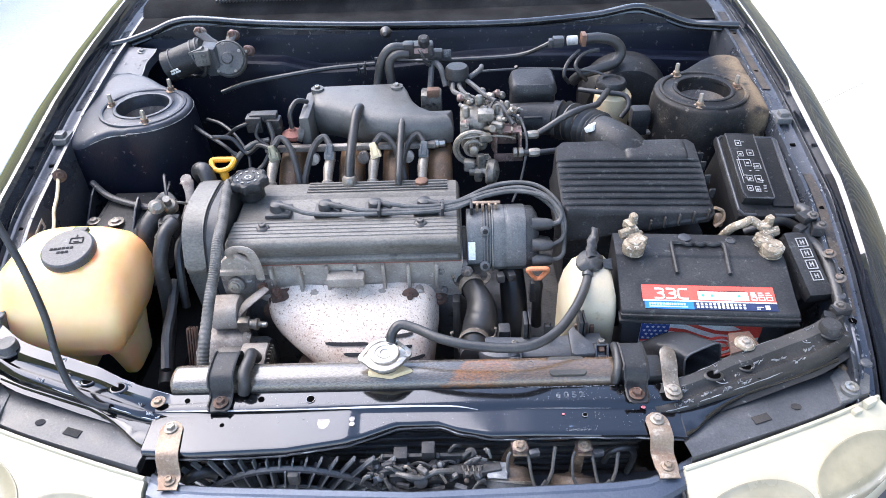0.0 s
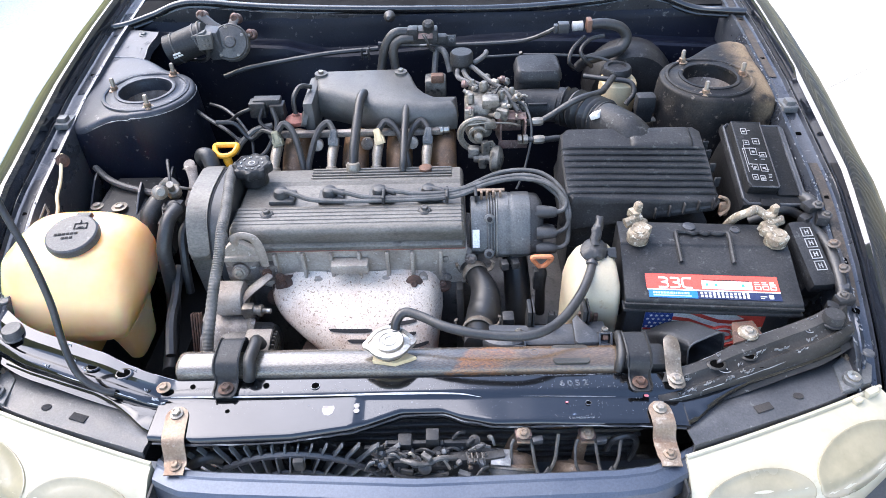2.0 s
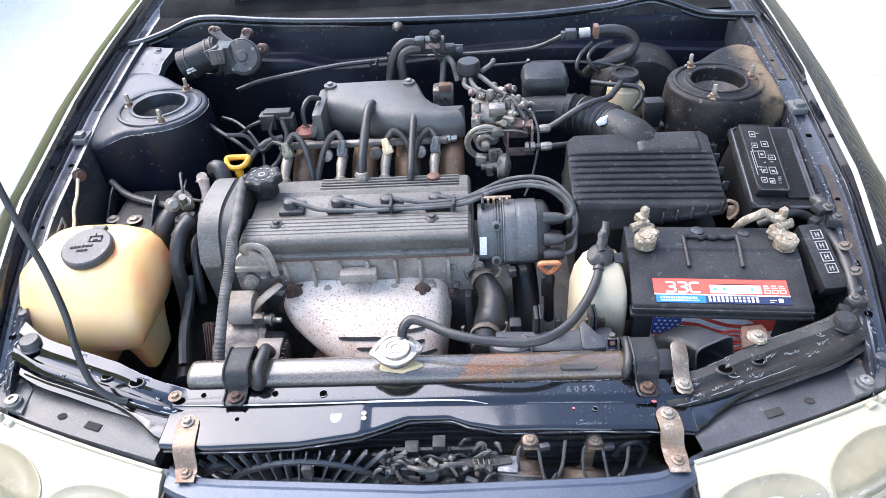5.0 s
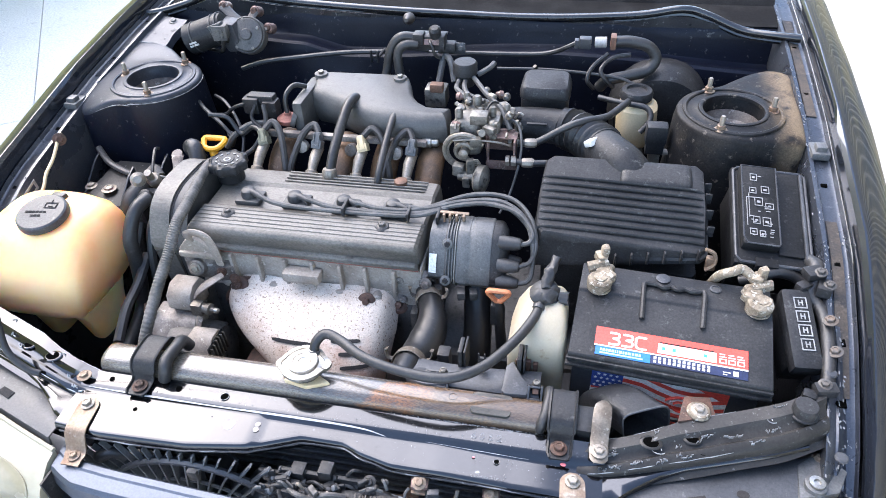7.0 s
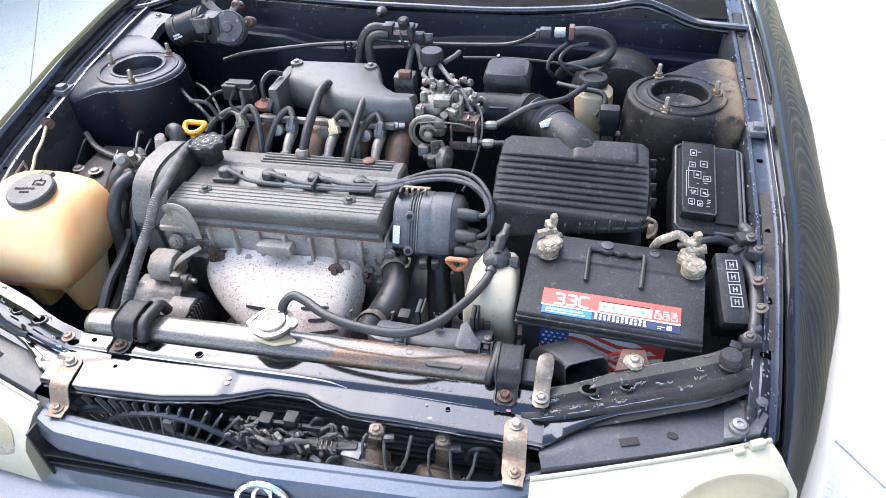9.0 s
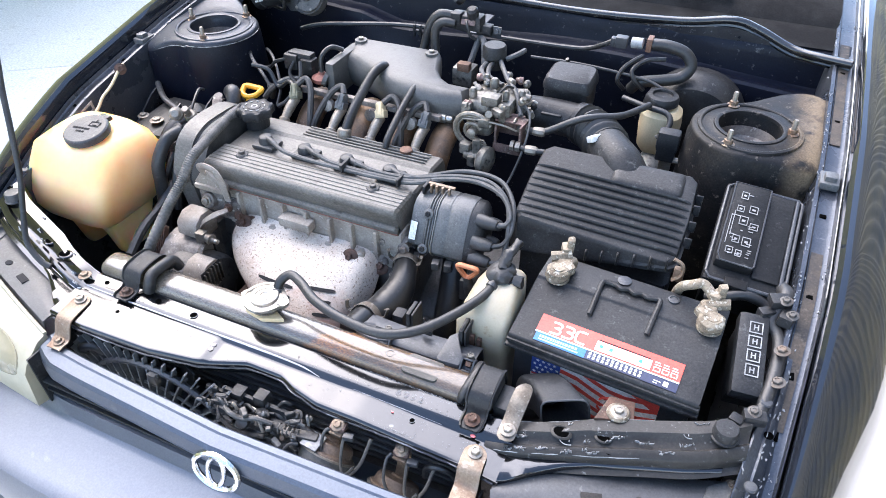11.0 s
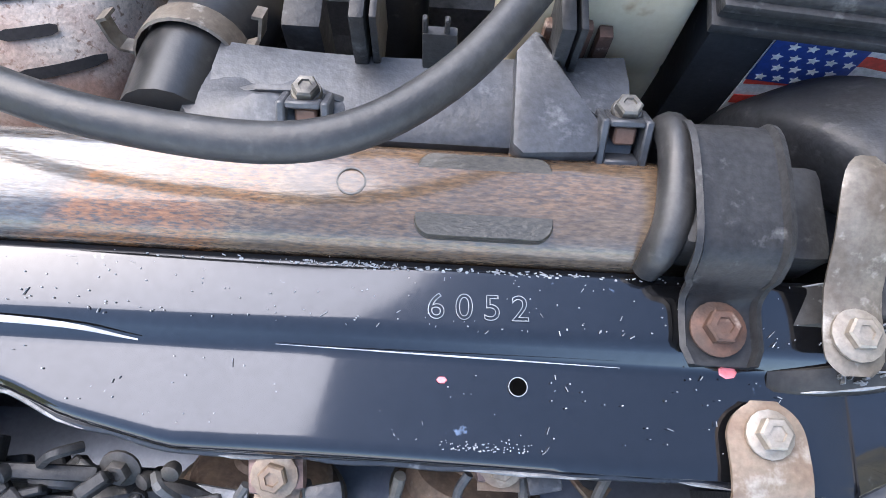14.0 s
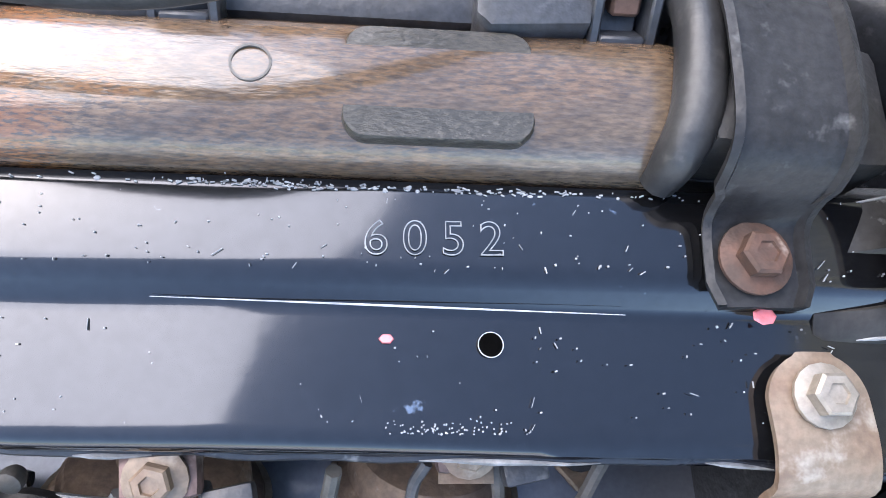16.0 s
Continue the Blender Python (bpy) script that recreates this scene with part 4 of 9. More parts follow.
    for dx, dy in ((-0.026, -0.064), (0.06, 0.006), (-0.032, 0.066)):
        p = c + Vector((side * dx, dy, 0.9668))
        part("nut", hexbolt(B(), p, r=0.0068, h=0.008, flange=1.5), rust_zinc, tw)
        part("stud", lathe(B(), [(0.004, 0), (0.004, 0.022), (0.003, 0.024)], p, seg=10), zinc, tw)


for side in (-1, 1):
    strut_tower(side)
shelf = B()
rows = []
for i in range(9):
    f = i / 8
    row = []
    for g in (0, 0.12, 0.25, 0.4, 0.55, 0.7, 0.85, 0.95, 1):
        y0 = lerp_table([(0, 0.73), (0.5, 0.735), (1, 0.722)], g)
        x0, x1 = -0.632 + 0.07 * g, -0.632 + 0.075 * g
        row.append((x0 + (x1 - x0) * f + 0.003 * math.sin(f * 9) * g, y0 + (0.855 - 0.02 * g - y0) * f, 0.9715 - 0.004 * g * (1 - f) + 0.016 * f + 0.0015 * noise.noise(Vector((g * 3, f * 4, 0.5))) - (0.014 if g == 1 else 0)))
    rows.append(row)
shelf = part("tower_shelf", sheet(shelf, rows, 0.0015), tower_l, car, "pale dusty shelf between tower and cowl", sharp=60)
part("bolt", hexbolt(B(), Vector(rows[7][4]), (0.1, -0.2, 1), r=0.006, h=0.004), housing_m, shelf)
bm = B()
tube(bm, [Vector(rows[1][k]) + Vector((0, 0, 0.0006)) for k in range(8)], 0.0011, 6, 2)
tube(bm, [Vector(rows[k][7]) + Vector((0, 0, 0.0006)) for k in range(9)], [0.0004, 0.001, 0.0005, 0.0012, 0.0006, 0.0012, 0.0004, 0.001, 0.0004], 6, 2)
for k in range(14):
    i, j = rnd.randint(1, 8), rnd.randint(1, 7)
    q = Vector(rows[i][j]).lerp(Vector(rows[i - 1][j - 1]), rnd.random())
    box(bm, q + Vector((0, 0, 0.0012)), (rnd.uniform(0.0006, 0.007), rnd.uniform(0.0005, 0.0012), 0.0006), m=rotz(rnd.gauss(40, 40)))
part("scuff", bm, scuff_m, shelf, "pale seam and scuffs")["kind"] = "stuff"
# firewall, cowl and weatherstrip
rows = []
FW = [(0.79, 0.2, 0), (0.80, 0.55, 0), (0.812, 0.68, 0), (0.818, 0.74, 0), (0.825, 0.8, 0), (0.8265, 0.84, 0), (0.828, 0.88, 0), (0.829, 0.91, 1), (0.83, 0.928, 1), (0.832, 0.936, 1), (0.838, 0.94, 1), (0.853, 0.937, 1), (0.868, 0.936, 1), (0.874, 0.94, 1), (0.877, 0.955, 0.5), (0.88, 0.972, 0), (0.882, 0.985, 0), (0.886, 0.992, 0), (0.92, 0.996, 0)]
for i in range(111):
    x = -0.66 + i * 1.32 / 110
    w = 0.012 * math.sin(x * 7) + (0.02 if x < -0.3 else 0.02 * max(0.0, min(1.0, (-0.22 - x) / 0.08)))
    bulge = 0.03 * math.exp(-((x + 0.25) / 0.13) ** 2)
    rows.append([(x, y - bulge * max(0.0, 1 - abs(z - 0.83) / 0.1) + 0.0035 * noise.noise(Vector((x * 14, z * 18, 3.1))) * (0.3 if k else 1), z + w * k) for y, z, k in FW])
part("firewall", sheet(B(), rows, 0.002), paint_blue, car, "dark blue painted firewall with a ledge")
bm = B()
rows = [[(x, 0.8895, 0.996 + 0.0 * x), (x, 0.93, 1.004), (x, 0.97, 1.006), (x, 0.99, 1.025), (x, 1.06, 1.033)] for x in np.linspace(-0.63, 0.63, 12)]
cowl = part("cowl_panel", sheet(B(), rows, 0.003), cowl_m, car, "black plastic cowl panel with a slatted grille")
slat = B()
box(slat, (0, 1.02, 1.034), (0.0035, 0.075, 0.006), 0.0008, seg=1)
sl0 = part("slat", slat, grey_plastic, cowl)
for k in range(120):
    x = -0.46 + k * 0.0075
    if 0.13 < x < 0.2 or -0.03 < x < 0.0:
        continue
    s = new("slat", sl0.data)
    s.parent = cowl
    s.location = (x, 0, 0)
bm = B()
SEAL = [(-0.665, 0.855, 0.992), (-0.63, 0.865, 0.995), (-0.58, 0.885, 1.006), (-0.53, 0.889, 1.024), (-0.477, 0.89, 1.028), (-0.36, 0.89, 1.016), (-0.18, 0.89, 1.006), (0.0, 0.89, 1.001), (0.18, 0.89, 0.999), (0.36, 0.89, 1.009), (0.45, 0.89, 1.024), (0.5, 0.888, 1.014), (0.56, 0.87, 0.996), (0.61, 0.845, 0.998), (0.655, 0.83, 1.0)]
tube(bm, SEAL, 0.0075, 10, 5)
tube(bm, [(x, y + 0.008, z - 0.012) for x, y, z in SEAL], 0.006, 8, 5)
part("weatherstrip", bm, seal_m, car, "black rubber weatherstrip along the cowl")
rows = [[(x, 0.884, 0.95), (x, 0.887, lerp_table([(p[0], p[2]) for p in SEAL], x) - 0.01)] for x in np.linspace(-0.62, 0.62, 40)]
part("seal_flange", sheet(B(), rows, 0.0015), paint_bay, car)
rows = [[(x, y, 0.40) for y in (-0.1, 0.4, 0.9)] for x in (-0.66, 0, 0.66)]
part("undertray", sheet(B(), rows, 0.004), gear_m, car, "dark undertray below the engine")
bm = B()
box(bm, (0, 0.35, 0.47), (1.1, 0.1, 0.1), 0.015)
box(bm, (-0.5, 0.35, 0.5), (0.07, 0.75, 0.12), 0.01)
box(bm, (0.5, 0.35, 0.5), (0.07, 0.75, 0.12), 0.01)
part("subframe", bm, void_black, car)
bm = B()
box(bm, (0.395, 0.25, 0.655), (0.33, 0.26, 0.02), 0.004)
box(bm, (0.395, 0.25, 0.575), (0.2, 0.2, 0.15), 0.004)
part("battery_shelf", bm, paint_bay, car)

for side in (-1, 1):
    wh = part("wheel", lathe(B(), [(0.05, -0.06), (0.16, -0.05), (0.17, -0.075), (0.185, -0.08), (0.19, 0.06), (0.15, 0.06), (0.06, 0.05)], (side * 0.735, 0.62, 0.302), (side, 0, 0), 36), cast, car)
    part("tyre", lathe(B(), [(0.19, -0.085), (0.26, -0.092), (0.285, -0.075), (0.29, 0), (0.285, 0.075), (0.26, 0.092), (0.19, 0.085)], (side * 0.735, 0.62, 0.302), (side, 0, 0), 40), rubber, wh)

# brackets from the support to the grille bar
for x0, x1, y1 in ((-0.314, -0.305, -0.06), (0.314, 0.318, -0.052)):
    prof = [(0.012, 0.8032), (-0.03, 0.8032), (-0.041, 0.799), (-0.047, 0.789), (-0.052, 0.78), (-0.058, 0.7775), (-0.072, 0.7765)] if x0 < 0 else [(0.012, 0.8008), (-0.014, 0.8008), (-0.024, 0.797), (-0.028, 0.788), (-0.034, 0.78), (-0.046, 0.778), (-0.068, 0.7765)]
    rows = []
    for k, (y, z) in enumerate([(q.x, q.y) for q in smooth_path([(prof[0][0] - 0.0035 * i, prof[0][1], 0) for i in range(5)] + [(a, b, 0) for a, b in prof[1:]], 3)]):
        xc = x0 + (x1 - x0) * min(1.0, max(0.0, -y / 0.068))
        hw = 0.0145 * math.sqrt(max(0.12, 1 - (max(0.0, y + 0.002) / 0.0142) ** 2)) if y > -0.06 else 0.0125
        rows.append([(xc - hw, y, z), (xc - hw * 0.6, y, z + 0.0006), (xc, y, z + 0.0008), (xc + hw * 0.6, y, z + 0.0006), (xc + hw, y, z)])
    br = part("grille_bracket", sheet(B(), rows, 0.0022), rust_zinc, car, "rust-stained steel strap bracket")
    part("bolt", hexbolt(B(), (x0, 0.0, 0.8025 + (0.0024 if x0 < 0 else 0)), r=0.0062, h=0.006, flange=1.42), zinc, br)
    part("bolt", hexbolt(B(), (x1, y1, 0.7785), r=0.005, h=0.005), rust_zinc, br)

# grille bar with a badge, bumper
BAR = [(-0.36, -0.056), (-0.25, -0.066), (0.0, -0.078), (0.25, -0.07), (0.37, -0.056)]
rows = []
for i in range(37):
    x = -0.334 + i * 0.704 / 36
    y = lerp_table(BAR, x)
    y += 0.012 * max(0, (abs(x) - 0.3)) / 0.03
    rows.append([(x, y + 0.004, 0.752), (x, y + 0.003, 0.768), (x, y, 0.771), (x, y - 0.008, 0.772), (x, y - 0.011, 0.7705), (x, y - 0.027, 0.768), (x, y - 0.032, 0.764), (x, y - 0.036, 0.745), (x, y - 0.035, 0.739), (x, y - 0.022, 0.736)])
bar = part("grille_bar", sheet(B(), rows, 0.003), bumper_paint, car, "dusty navy top bar of the grille, paled for sky reflection, with an oval badge", sharp=16)
bm = B()
ep = Vector((0.012, -0.1165, 0.738))
em = Matrix.Translation(ep) @ pose(0, 0, 0, 68, 0, 0)
for (ra, rb, r) in ((0.034, 0.0235, 0.0045), (0.0125, 0.021, 0.0034)):
    loops = []
    for k in range(36):
        a = 2 * math.pi * k / 36
        q = Vector((ra * math.cos(a), rb * math.sin(a), 0.003))
        d = Vector((math.cos(a), math.sin(a), 0))
        loops.append([em @ (q + d * r * math.cos(t) + Vector((0, 0, 1)) * r * math.sin(t)) for t in (2 * math.pi * j / 8 for j in range(8))])
    loops.append(loops[0])
    rings(bm, loops, caps=False)
bmesh.ops.remove_doubles(bm, verts=bm.verts, dist=1e-5)
part("badge", bm, chrome, bar, "chrome oval badge")
bm = B()
rows = []
for i in range(49):
    x = -0.69 + i * 1.38 / 48
    yb = -0.055 + 0.5 * max(0, abs(x) - 0.25) ** 2 + 2.0 * max(0, abs(x) - 0.58) ** 2
    rows.append([(x, yb + 0.06, 0.675), (x, yb - 0.02, 0.685), (x, yb - 0.04, 0.682), (x, yb - 0.048, 0.66), (x, yb - 0.056, 0.655), (x, yb - 0.13, 0.648), (x, yb - 0.15, 0.64), (x, yb - 0.162, 0.615), (x, yb - 0.165, 0.57), (x, yb - 0.155, 0.56), (x, yb - 0.17, 0.55), (x, yb - 0.175, 0.45), (x, yb - 0.15, 0.25)])
part("bumper", sheet(B(), rows, 0.003), bumper_m, car, "dusty navy front bumper, paled for sky reflection, with stepped lines")
for side in (-1, 1):
    rows = [[(side * 0.334, y, z) for y in (-0.02, -0.05, -0.085, -0.098)] for z in (0.765, 0.74, 0.7, 0.672)]
    part("grille_side", sheet(B(), rows, 0.003), black, car)
# added filler sheet: stands for the darkness behind the grille opening
rows = [[(x, y, 0.655 - 0.1 * max(0, y)) for y in (-0.1, -0.05, 0.0, 0.03)] for x in (-0.33, -0.1, 0.1, 0.33)]
part("air_guide", sheet(B(), rows, 0.003), gear_m, car, "dark sheet added to darken the gap below the grille opening")
gr = B()
for z in (0.715, 0.698):
    box(gr, (0, -0.085, z), (0.68, 0.02, 0.004), 0.001, seg=1)
pieces("grille_slat", gr, black, car)


def headlight(side):
    h = thing("headlight", (side * 0.49, -0.05, 0.66), "clouded yellowed headlight beside the grille", "headlight", "pair of headlights")
    top = smooth_path([(0.338, -0.057, 0.776), (0.41, -0.035, 0.779), (0.49, -0.008, 0.781), (0.56, 0.018, 0.781), (0.625, 0.045, 0.78)], 4)
    front = smooth_path([(0.338, -0.1, 0.752), (0.42, -0.094, 0.757), (0.5, -0.085, 0.757), (0.575, -0.055, 0.755), (0.655, 0.0, 0.75)], 4)
    rows = []
    for a, b in zip(top, front):
        m = a.lerp(b, 0.35) + Vector((0, 0, 0.005))
        q = [a + Vector((0, 0.004, -0.05)), a + Vector((0, 0.002, -0.004)), a, m, b, b + Vector((0, -0.008, -0.012)), b + Vector((0, -0.014, -0.075)), b + Vector((0, 0.02, -0.085))]
        rows.append([(side * p.x, p.y, p.z) for p in q])
    mid = sum((Vector(p) for p in rows[0]), Vector()) / 8
    rows.insert(0, [tuple(mid.lerp(Vector(p), 0.05)) for p in rows[0]])
    lens = part("lens", sheet(B(), rows, 0.003), lamp_lens, h, "hazed cream plastic lens")
    bm = B()
    tube(bm, [(side * p.x, p.y + 0.001, p.z + 0.001) for p in top[::2]], 0.0032, 6, 2)
    part("lens_rim", bm, lamp_lens, h)

    def on_lens(u, v, lift):
        g = max(0.0, min(1.0, u)) * (len(top) - 1)
        k = min(int(g), len(top) - 2)
        a, b = top[k].lerp(top[k + 1], g - k), front[k].lerp(front[k + 1], g - k)
        p = a.lerp(b, min(v, 1.0))
        z = 0.005 * (1 - abs(min(v, 1.0) - 0.35) / (0.35 if v < 0.35 else 0.65))
        p += Vector((0, -0.008, -0.012)) * min(1.0, max(0, v - 1) / 0.15) + Vector((0, -0.006, -0.063)) * max(0.0, v - 1.15)
        return (side * p.x, p.y - 0.3 * lift, p.z + z + lift)

    for u0, u1, v0, v1 in ((0.06, 0.47, 0.62, 1.6), (0.5, 0.96, 0.42, 1.5)):
        loops = []
        for f, lift in ((1.04, 0.0), (1.03, 0.002), (0.99, 0.0022), (0.96, 0.0012), (0.7, 0.0011), (0.4, 0.0011), (0.1, 0.0011)):
            loops.append([on_lens((u0 + u1) / 2 + (u1 - u0) / 2 * f * math.cos(a), (v0 + v1) / 2 + (v1 - v0) / 2 * f * math.sin(a), lift) for a in (2 * math.pi * k / 40 for k in range(40))])
        part("reflector", rings(B(), loops), lamp_bowl, h, "round lamp bowl under the hazed plastic", sharp=60)
    bm = box(B(), (side * 0.606, 0.034, 0.783), (0.02, 0.01, 0.014), 0.003, rotz(side * 25))
    box(bm, (side * 0.584, 0.022, 0.781), (0.014, 0.008, 0.01), 0.002, rotz(side * 25))
    part("mount_tab", bm, lamp_lens, h)
    return h


headlight(-1)
headlight(1)


# ---- engine ----
engine = thing("engine", (-0.1, 0.4, 0.42), "four-cylinder engine with a grey ribbed valve cover, dusty", "engine")
bm = B()
box(bm, (-0.12, 0.38, 0.62), (0.42, 0.2, 0.3), 0.012)
box(bm, (-0.12, 0.36, 0.47), (0.4, 0.24, 0.1), 0.02)
eb = part("engine_block", bm, gear_m, engine)
bm = B()
for k in range(6):
    box(bm, (-0.29 + k * 0.07, 0.275, 0.64), (0.012, 0.02, 0.26), 0.003)
pieces("block_rib", bm, gear_m, eb)
bm = B()
box(bm, (-0.115, 0.365, 0.8), (0.375, 0.16, 0.086), 0.006)
box(bm, (-0.115, 0.298, 0.841), (0.375, 0.03, 0.008), 0.002)
for x in (-0.275, -0.235, -0.19, -0.145, -0.1, -0.055, -0.015, 0.03):
    box(bm, (x, 0.284, 0.815), (0.006, 0.018, 0.05), 0.002)
box(bm, (-0.115, 0.272, 0.819), (0.06, 0.022, 0.018), 0.004)
for x in (-0.25, -0.17, -0.06, 0.0):
    lathe(bm, [(0.009, 0), (0.009, 0.012), (0.005, 0.014)], (x, 0.284, 0.785), (0, -1, 0), 10)
head = part("cylinder_head", bm, pale_cast, engine)

# valve cover: long ribbed casting
PROF = [(0.462, 0.845), (0.462, 0.868), (0.458, 0.88), (0.452, 0.885), (0.412, 0.888), (0.405, 0.884), (0.372, 0.883), (0.345, 0.883), (0.34, 0.888)]
for k in range(5):
    y = 0.336 - k * 0.0095
    PROF += [(y, 0.8898), (y - 0.0038, 0.8898), (y - 0.0048, 0.8885), (y - 0.0085, 0.8885)]
PROF += [(0.287, 0.8892), (0.2828, 0.8877), (0.2798, 0.8848), (0.2783, 0.8808), (0.2785, 0.876), (0.2825, 0.861), (0.284, 0.8575), (0.2795, 0.855), (0.278, 0.8525), (0.278, 0.847), (0.283, 0.846)]
bm = B()
xs = [-0.300, -0.298, -0.294, -0.2, -0.1, 0.0, 0.064, 0.068, 0.07]
loops = []
for x in xs:
    f = 0.0 if -0.295 < x < 0.065 else (0.004 if -0.299 < x < 0.069 else 0.012)
    loops.append([(x, y + (f * 0.4 if y < 0.36 else -f * 0.4), z - (f if z > 0.85 else 0)) for y, z in PROF])
rings(bm, loops)
vc = part("valve_cover", bm, cover, engine, "grey ribbed valve cover, worn paint", sharp=28)
bm = B()
for k in range(4):
    box(bm, (-0.2 + 0.13, 0.447 - k * 0.0085, 0.8885), (0.24, 0.0035, 0.003), 0.001, seg=1)
pieces("rib", bm, cover, vc)
bm = B()
box(bm, (-0.115, 0.281, 0.8452), (0.368, 0.005, 0.003), 0.001, seg=1)
part("gasket", bm, red_hose, vc, "reddish rubber gasket line")
for x, y in ((-0.245, 0.32), (0.006, 0.322)):
    bm = lathe(B(), [(0.0115, 0), (0.0115, 0.003), (0.009, 0.005)], (x, y, 0.886), seg=20)
    part("grommet", bm, rubber, vc)
    part("bolt", hexbolt(B(), (x, y, 0.89), r=0.0058, h=0.006, flange=1.3), strap_m, vc)
for i, (x, y) in enumerate(((-0.228, 0.368), (-0.148, 0.368), (-0.066, 0.368), (0.014, 0.368))):
    bm = B()
    box(bm, (x, y, 0.887), (0.042, 0.034, 0.008), 0.003)
    lathe(bm, [(0.0125, 0), (0.0125, 0.008), (0.0105, 0.0145), (0.007, 0.0165)], (x - 0.002, y, 0.888), seg=18)
    tube(bm, [(x - 0.002, y, 0.899), (x + 0.012, y - 0.005, 0.9), (x + 0.025, y - 0.011, 0.899)], [0.006, 0.0052, 0.0046], 10, 4)
    part("plug_boot", bm, boot_m, vc, "grey spark plug boot")

TIPS = ((0.2145, 0.3435, 0.8635), (0.2145, 0.3215, 0.8805), (0.2145, 0.3025, 0.8535), (0.2145, 0.2935, 0.8295))
LEADS = [((-0.206, 0.357, 0.901), (-0.17, 0.346, 0.896), (-0.08, 0.343, 0.8945), (0.04, 0.346, 0.896), (0.085, 0.358, 0.901), (0.13, 0.384, 0.903), (0.185, 0.384, 0.9), (0.222, 0.362, 0.883), (0.227, 0.347, 0.867), TIPS[0]),
         ((-0.125, 0.357, 0.902), (-0.08, 0.349, 0.897), (0.0, 0.347, 0.897), (0.06, 0.352, 0.899), (0.11, 0.37, 0.905), (0.16, 0.376, 0.909), (0.205, 0.362, 0.907), (0.229, 0.338, 0.894), (0.227, 0.326, 0.883), TIPS[1]),
         ((-0.045, 0.358, 0.903), (0.0, 0.352, 0.9), (0.06, 0.358, 0.902), (0.13, 0.394, 0.91), (0.19, 0.392, 0.911), (0.225, 0.36, 0.9), (0.236, 0.328, 0.878), (0.231, 0.31, 0.86), TIPS[2]),
         ((0.037, 0.358, 0.903), (0.07, 0.36, 0.903), (0.12, 0.378, 0.908), (0.175, 0.382, 0.911), (0.215, 0.358, 0.903), (0.232, 0.325, 0.878), (0.234, 0.303, 0.845), (0.228, 0.296, 0.833), TIPS[3])]
for L in LEADS:
    part("ignition_lead", tube(B(), L, 0.0038, 8, 6), lead, engine, "grey ignition lead")
for x in (-0.06, 0.042, 0.088):
    bm = box(B(), (x, 0.35, 0.899), (0.005, 0.03, 0.014), 0.002)
    part("lead_clip", bm, black, engine)

bm = B()
loops = []
for r, h, lobe in ((0.022, -0.02, 0), (0.022, 0.0, 0), (0.029, 0.001, 1), (0.031, 0.003, 1), (0.031, 0.013, 1), (0.0295, 0.0165, 1), (0.026, 0.018, 0.4), (0.0245, 0.0165, 0), (0.012, 0.0165, 0), (0.011, 0.0175, 0), (0.003, 0.0175, 0)):
    loops.append([(-0.283 + r * (1 + 0.09 * lobe * max(-0.4, math.cos(8 * a))) * math.cos(a), 0.416 + r * (1 + 0.09 * lobe * max(-0.4, math.cos(8 * a))) * math.sin(a), 0.908 + h) for a in (2 * math.pi * k / 96 for k in range(96))])
rings(bm, loops)
cap = part("oil_filler_cap", bm, black, engine, "black lobed oil filler cap", sharp=45)
bm = B()
for k in range(10):
    a = 2 * math.pi * k / 10
    box(bm, (-0.283 + 0.018 * math.cos(a), 0.416 + 0.018 * math.sin(a), 0.9255), (0.0018, 0.005, 0.0008), m=rotz(math.degrees(a)))
lathe(bm, [(0.006, 0), (0.006, 0.0008), (0.004, 0.0008), (0.004, 0)], (-0.283, 0.416, 0.925), seg=16)
part("cap_print", bm, print_m, cap)

# timing cover
TP = [(p.x, p.y) for p in smooth_path([(0.455, 0.86, 0), (0.449, 0.892, 0), (0.43, 0.911, 0), (0.385, 0.9165, 0), (0.345, 0.916, 0), (0.316, 0.907, 0), (0.296, 0.889, 0), (0.281, 0.86, 0), (0.275, 0.845, 0)], 4)]
TP = [(0.455, 0.7)] + TP + [(0.275, 0.832), (0.286, 0.829), (0.288, 0.7)]
bm = B()
prism(bm, TP, "x", -0.368, -0.334, 0.006, 3)
tc = part("timing_cover", bm, cover, engine, "grey timing belt cover", sharp=50)
part("seam", prism(B(), [(y * 0.98 + 0.0073, z - 0.003) for y, z in TP], "x", -0.3345, -0.3305), void_black, tc, "dark seam of the cover")
bm = prism(B(), [(y * 0.985 + 0.0055, z - 0.004) for y, z in TP], "x", -0.331, -0.304, 0.003)
part("timing_cover_inner", bm, boot_m, engine, "dark grey inner belt cover", sharp=50)
part("wiring_loom", tube(B(), [(-0.318, 0.42, 0.912), (-0.313, 0.38, 0.915), (-0.302, 0.31, 0.912), (-0.299, 0.262, 0.903), (-0.302, 0.23, 0.875), (-0.307, 0.19, 0.845), (-0.311, 0.13, 0.795), (-0.312, 0.11, 0.76)], 0.0085, 10, 6, ribs=84, depth=0.05), loom, engine, "grey corrugated wiring loom")

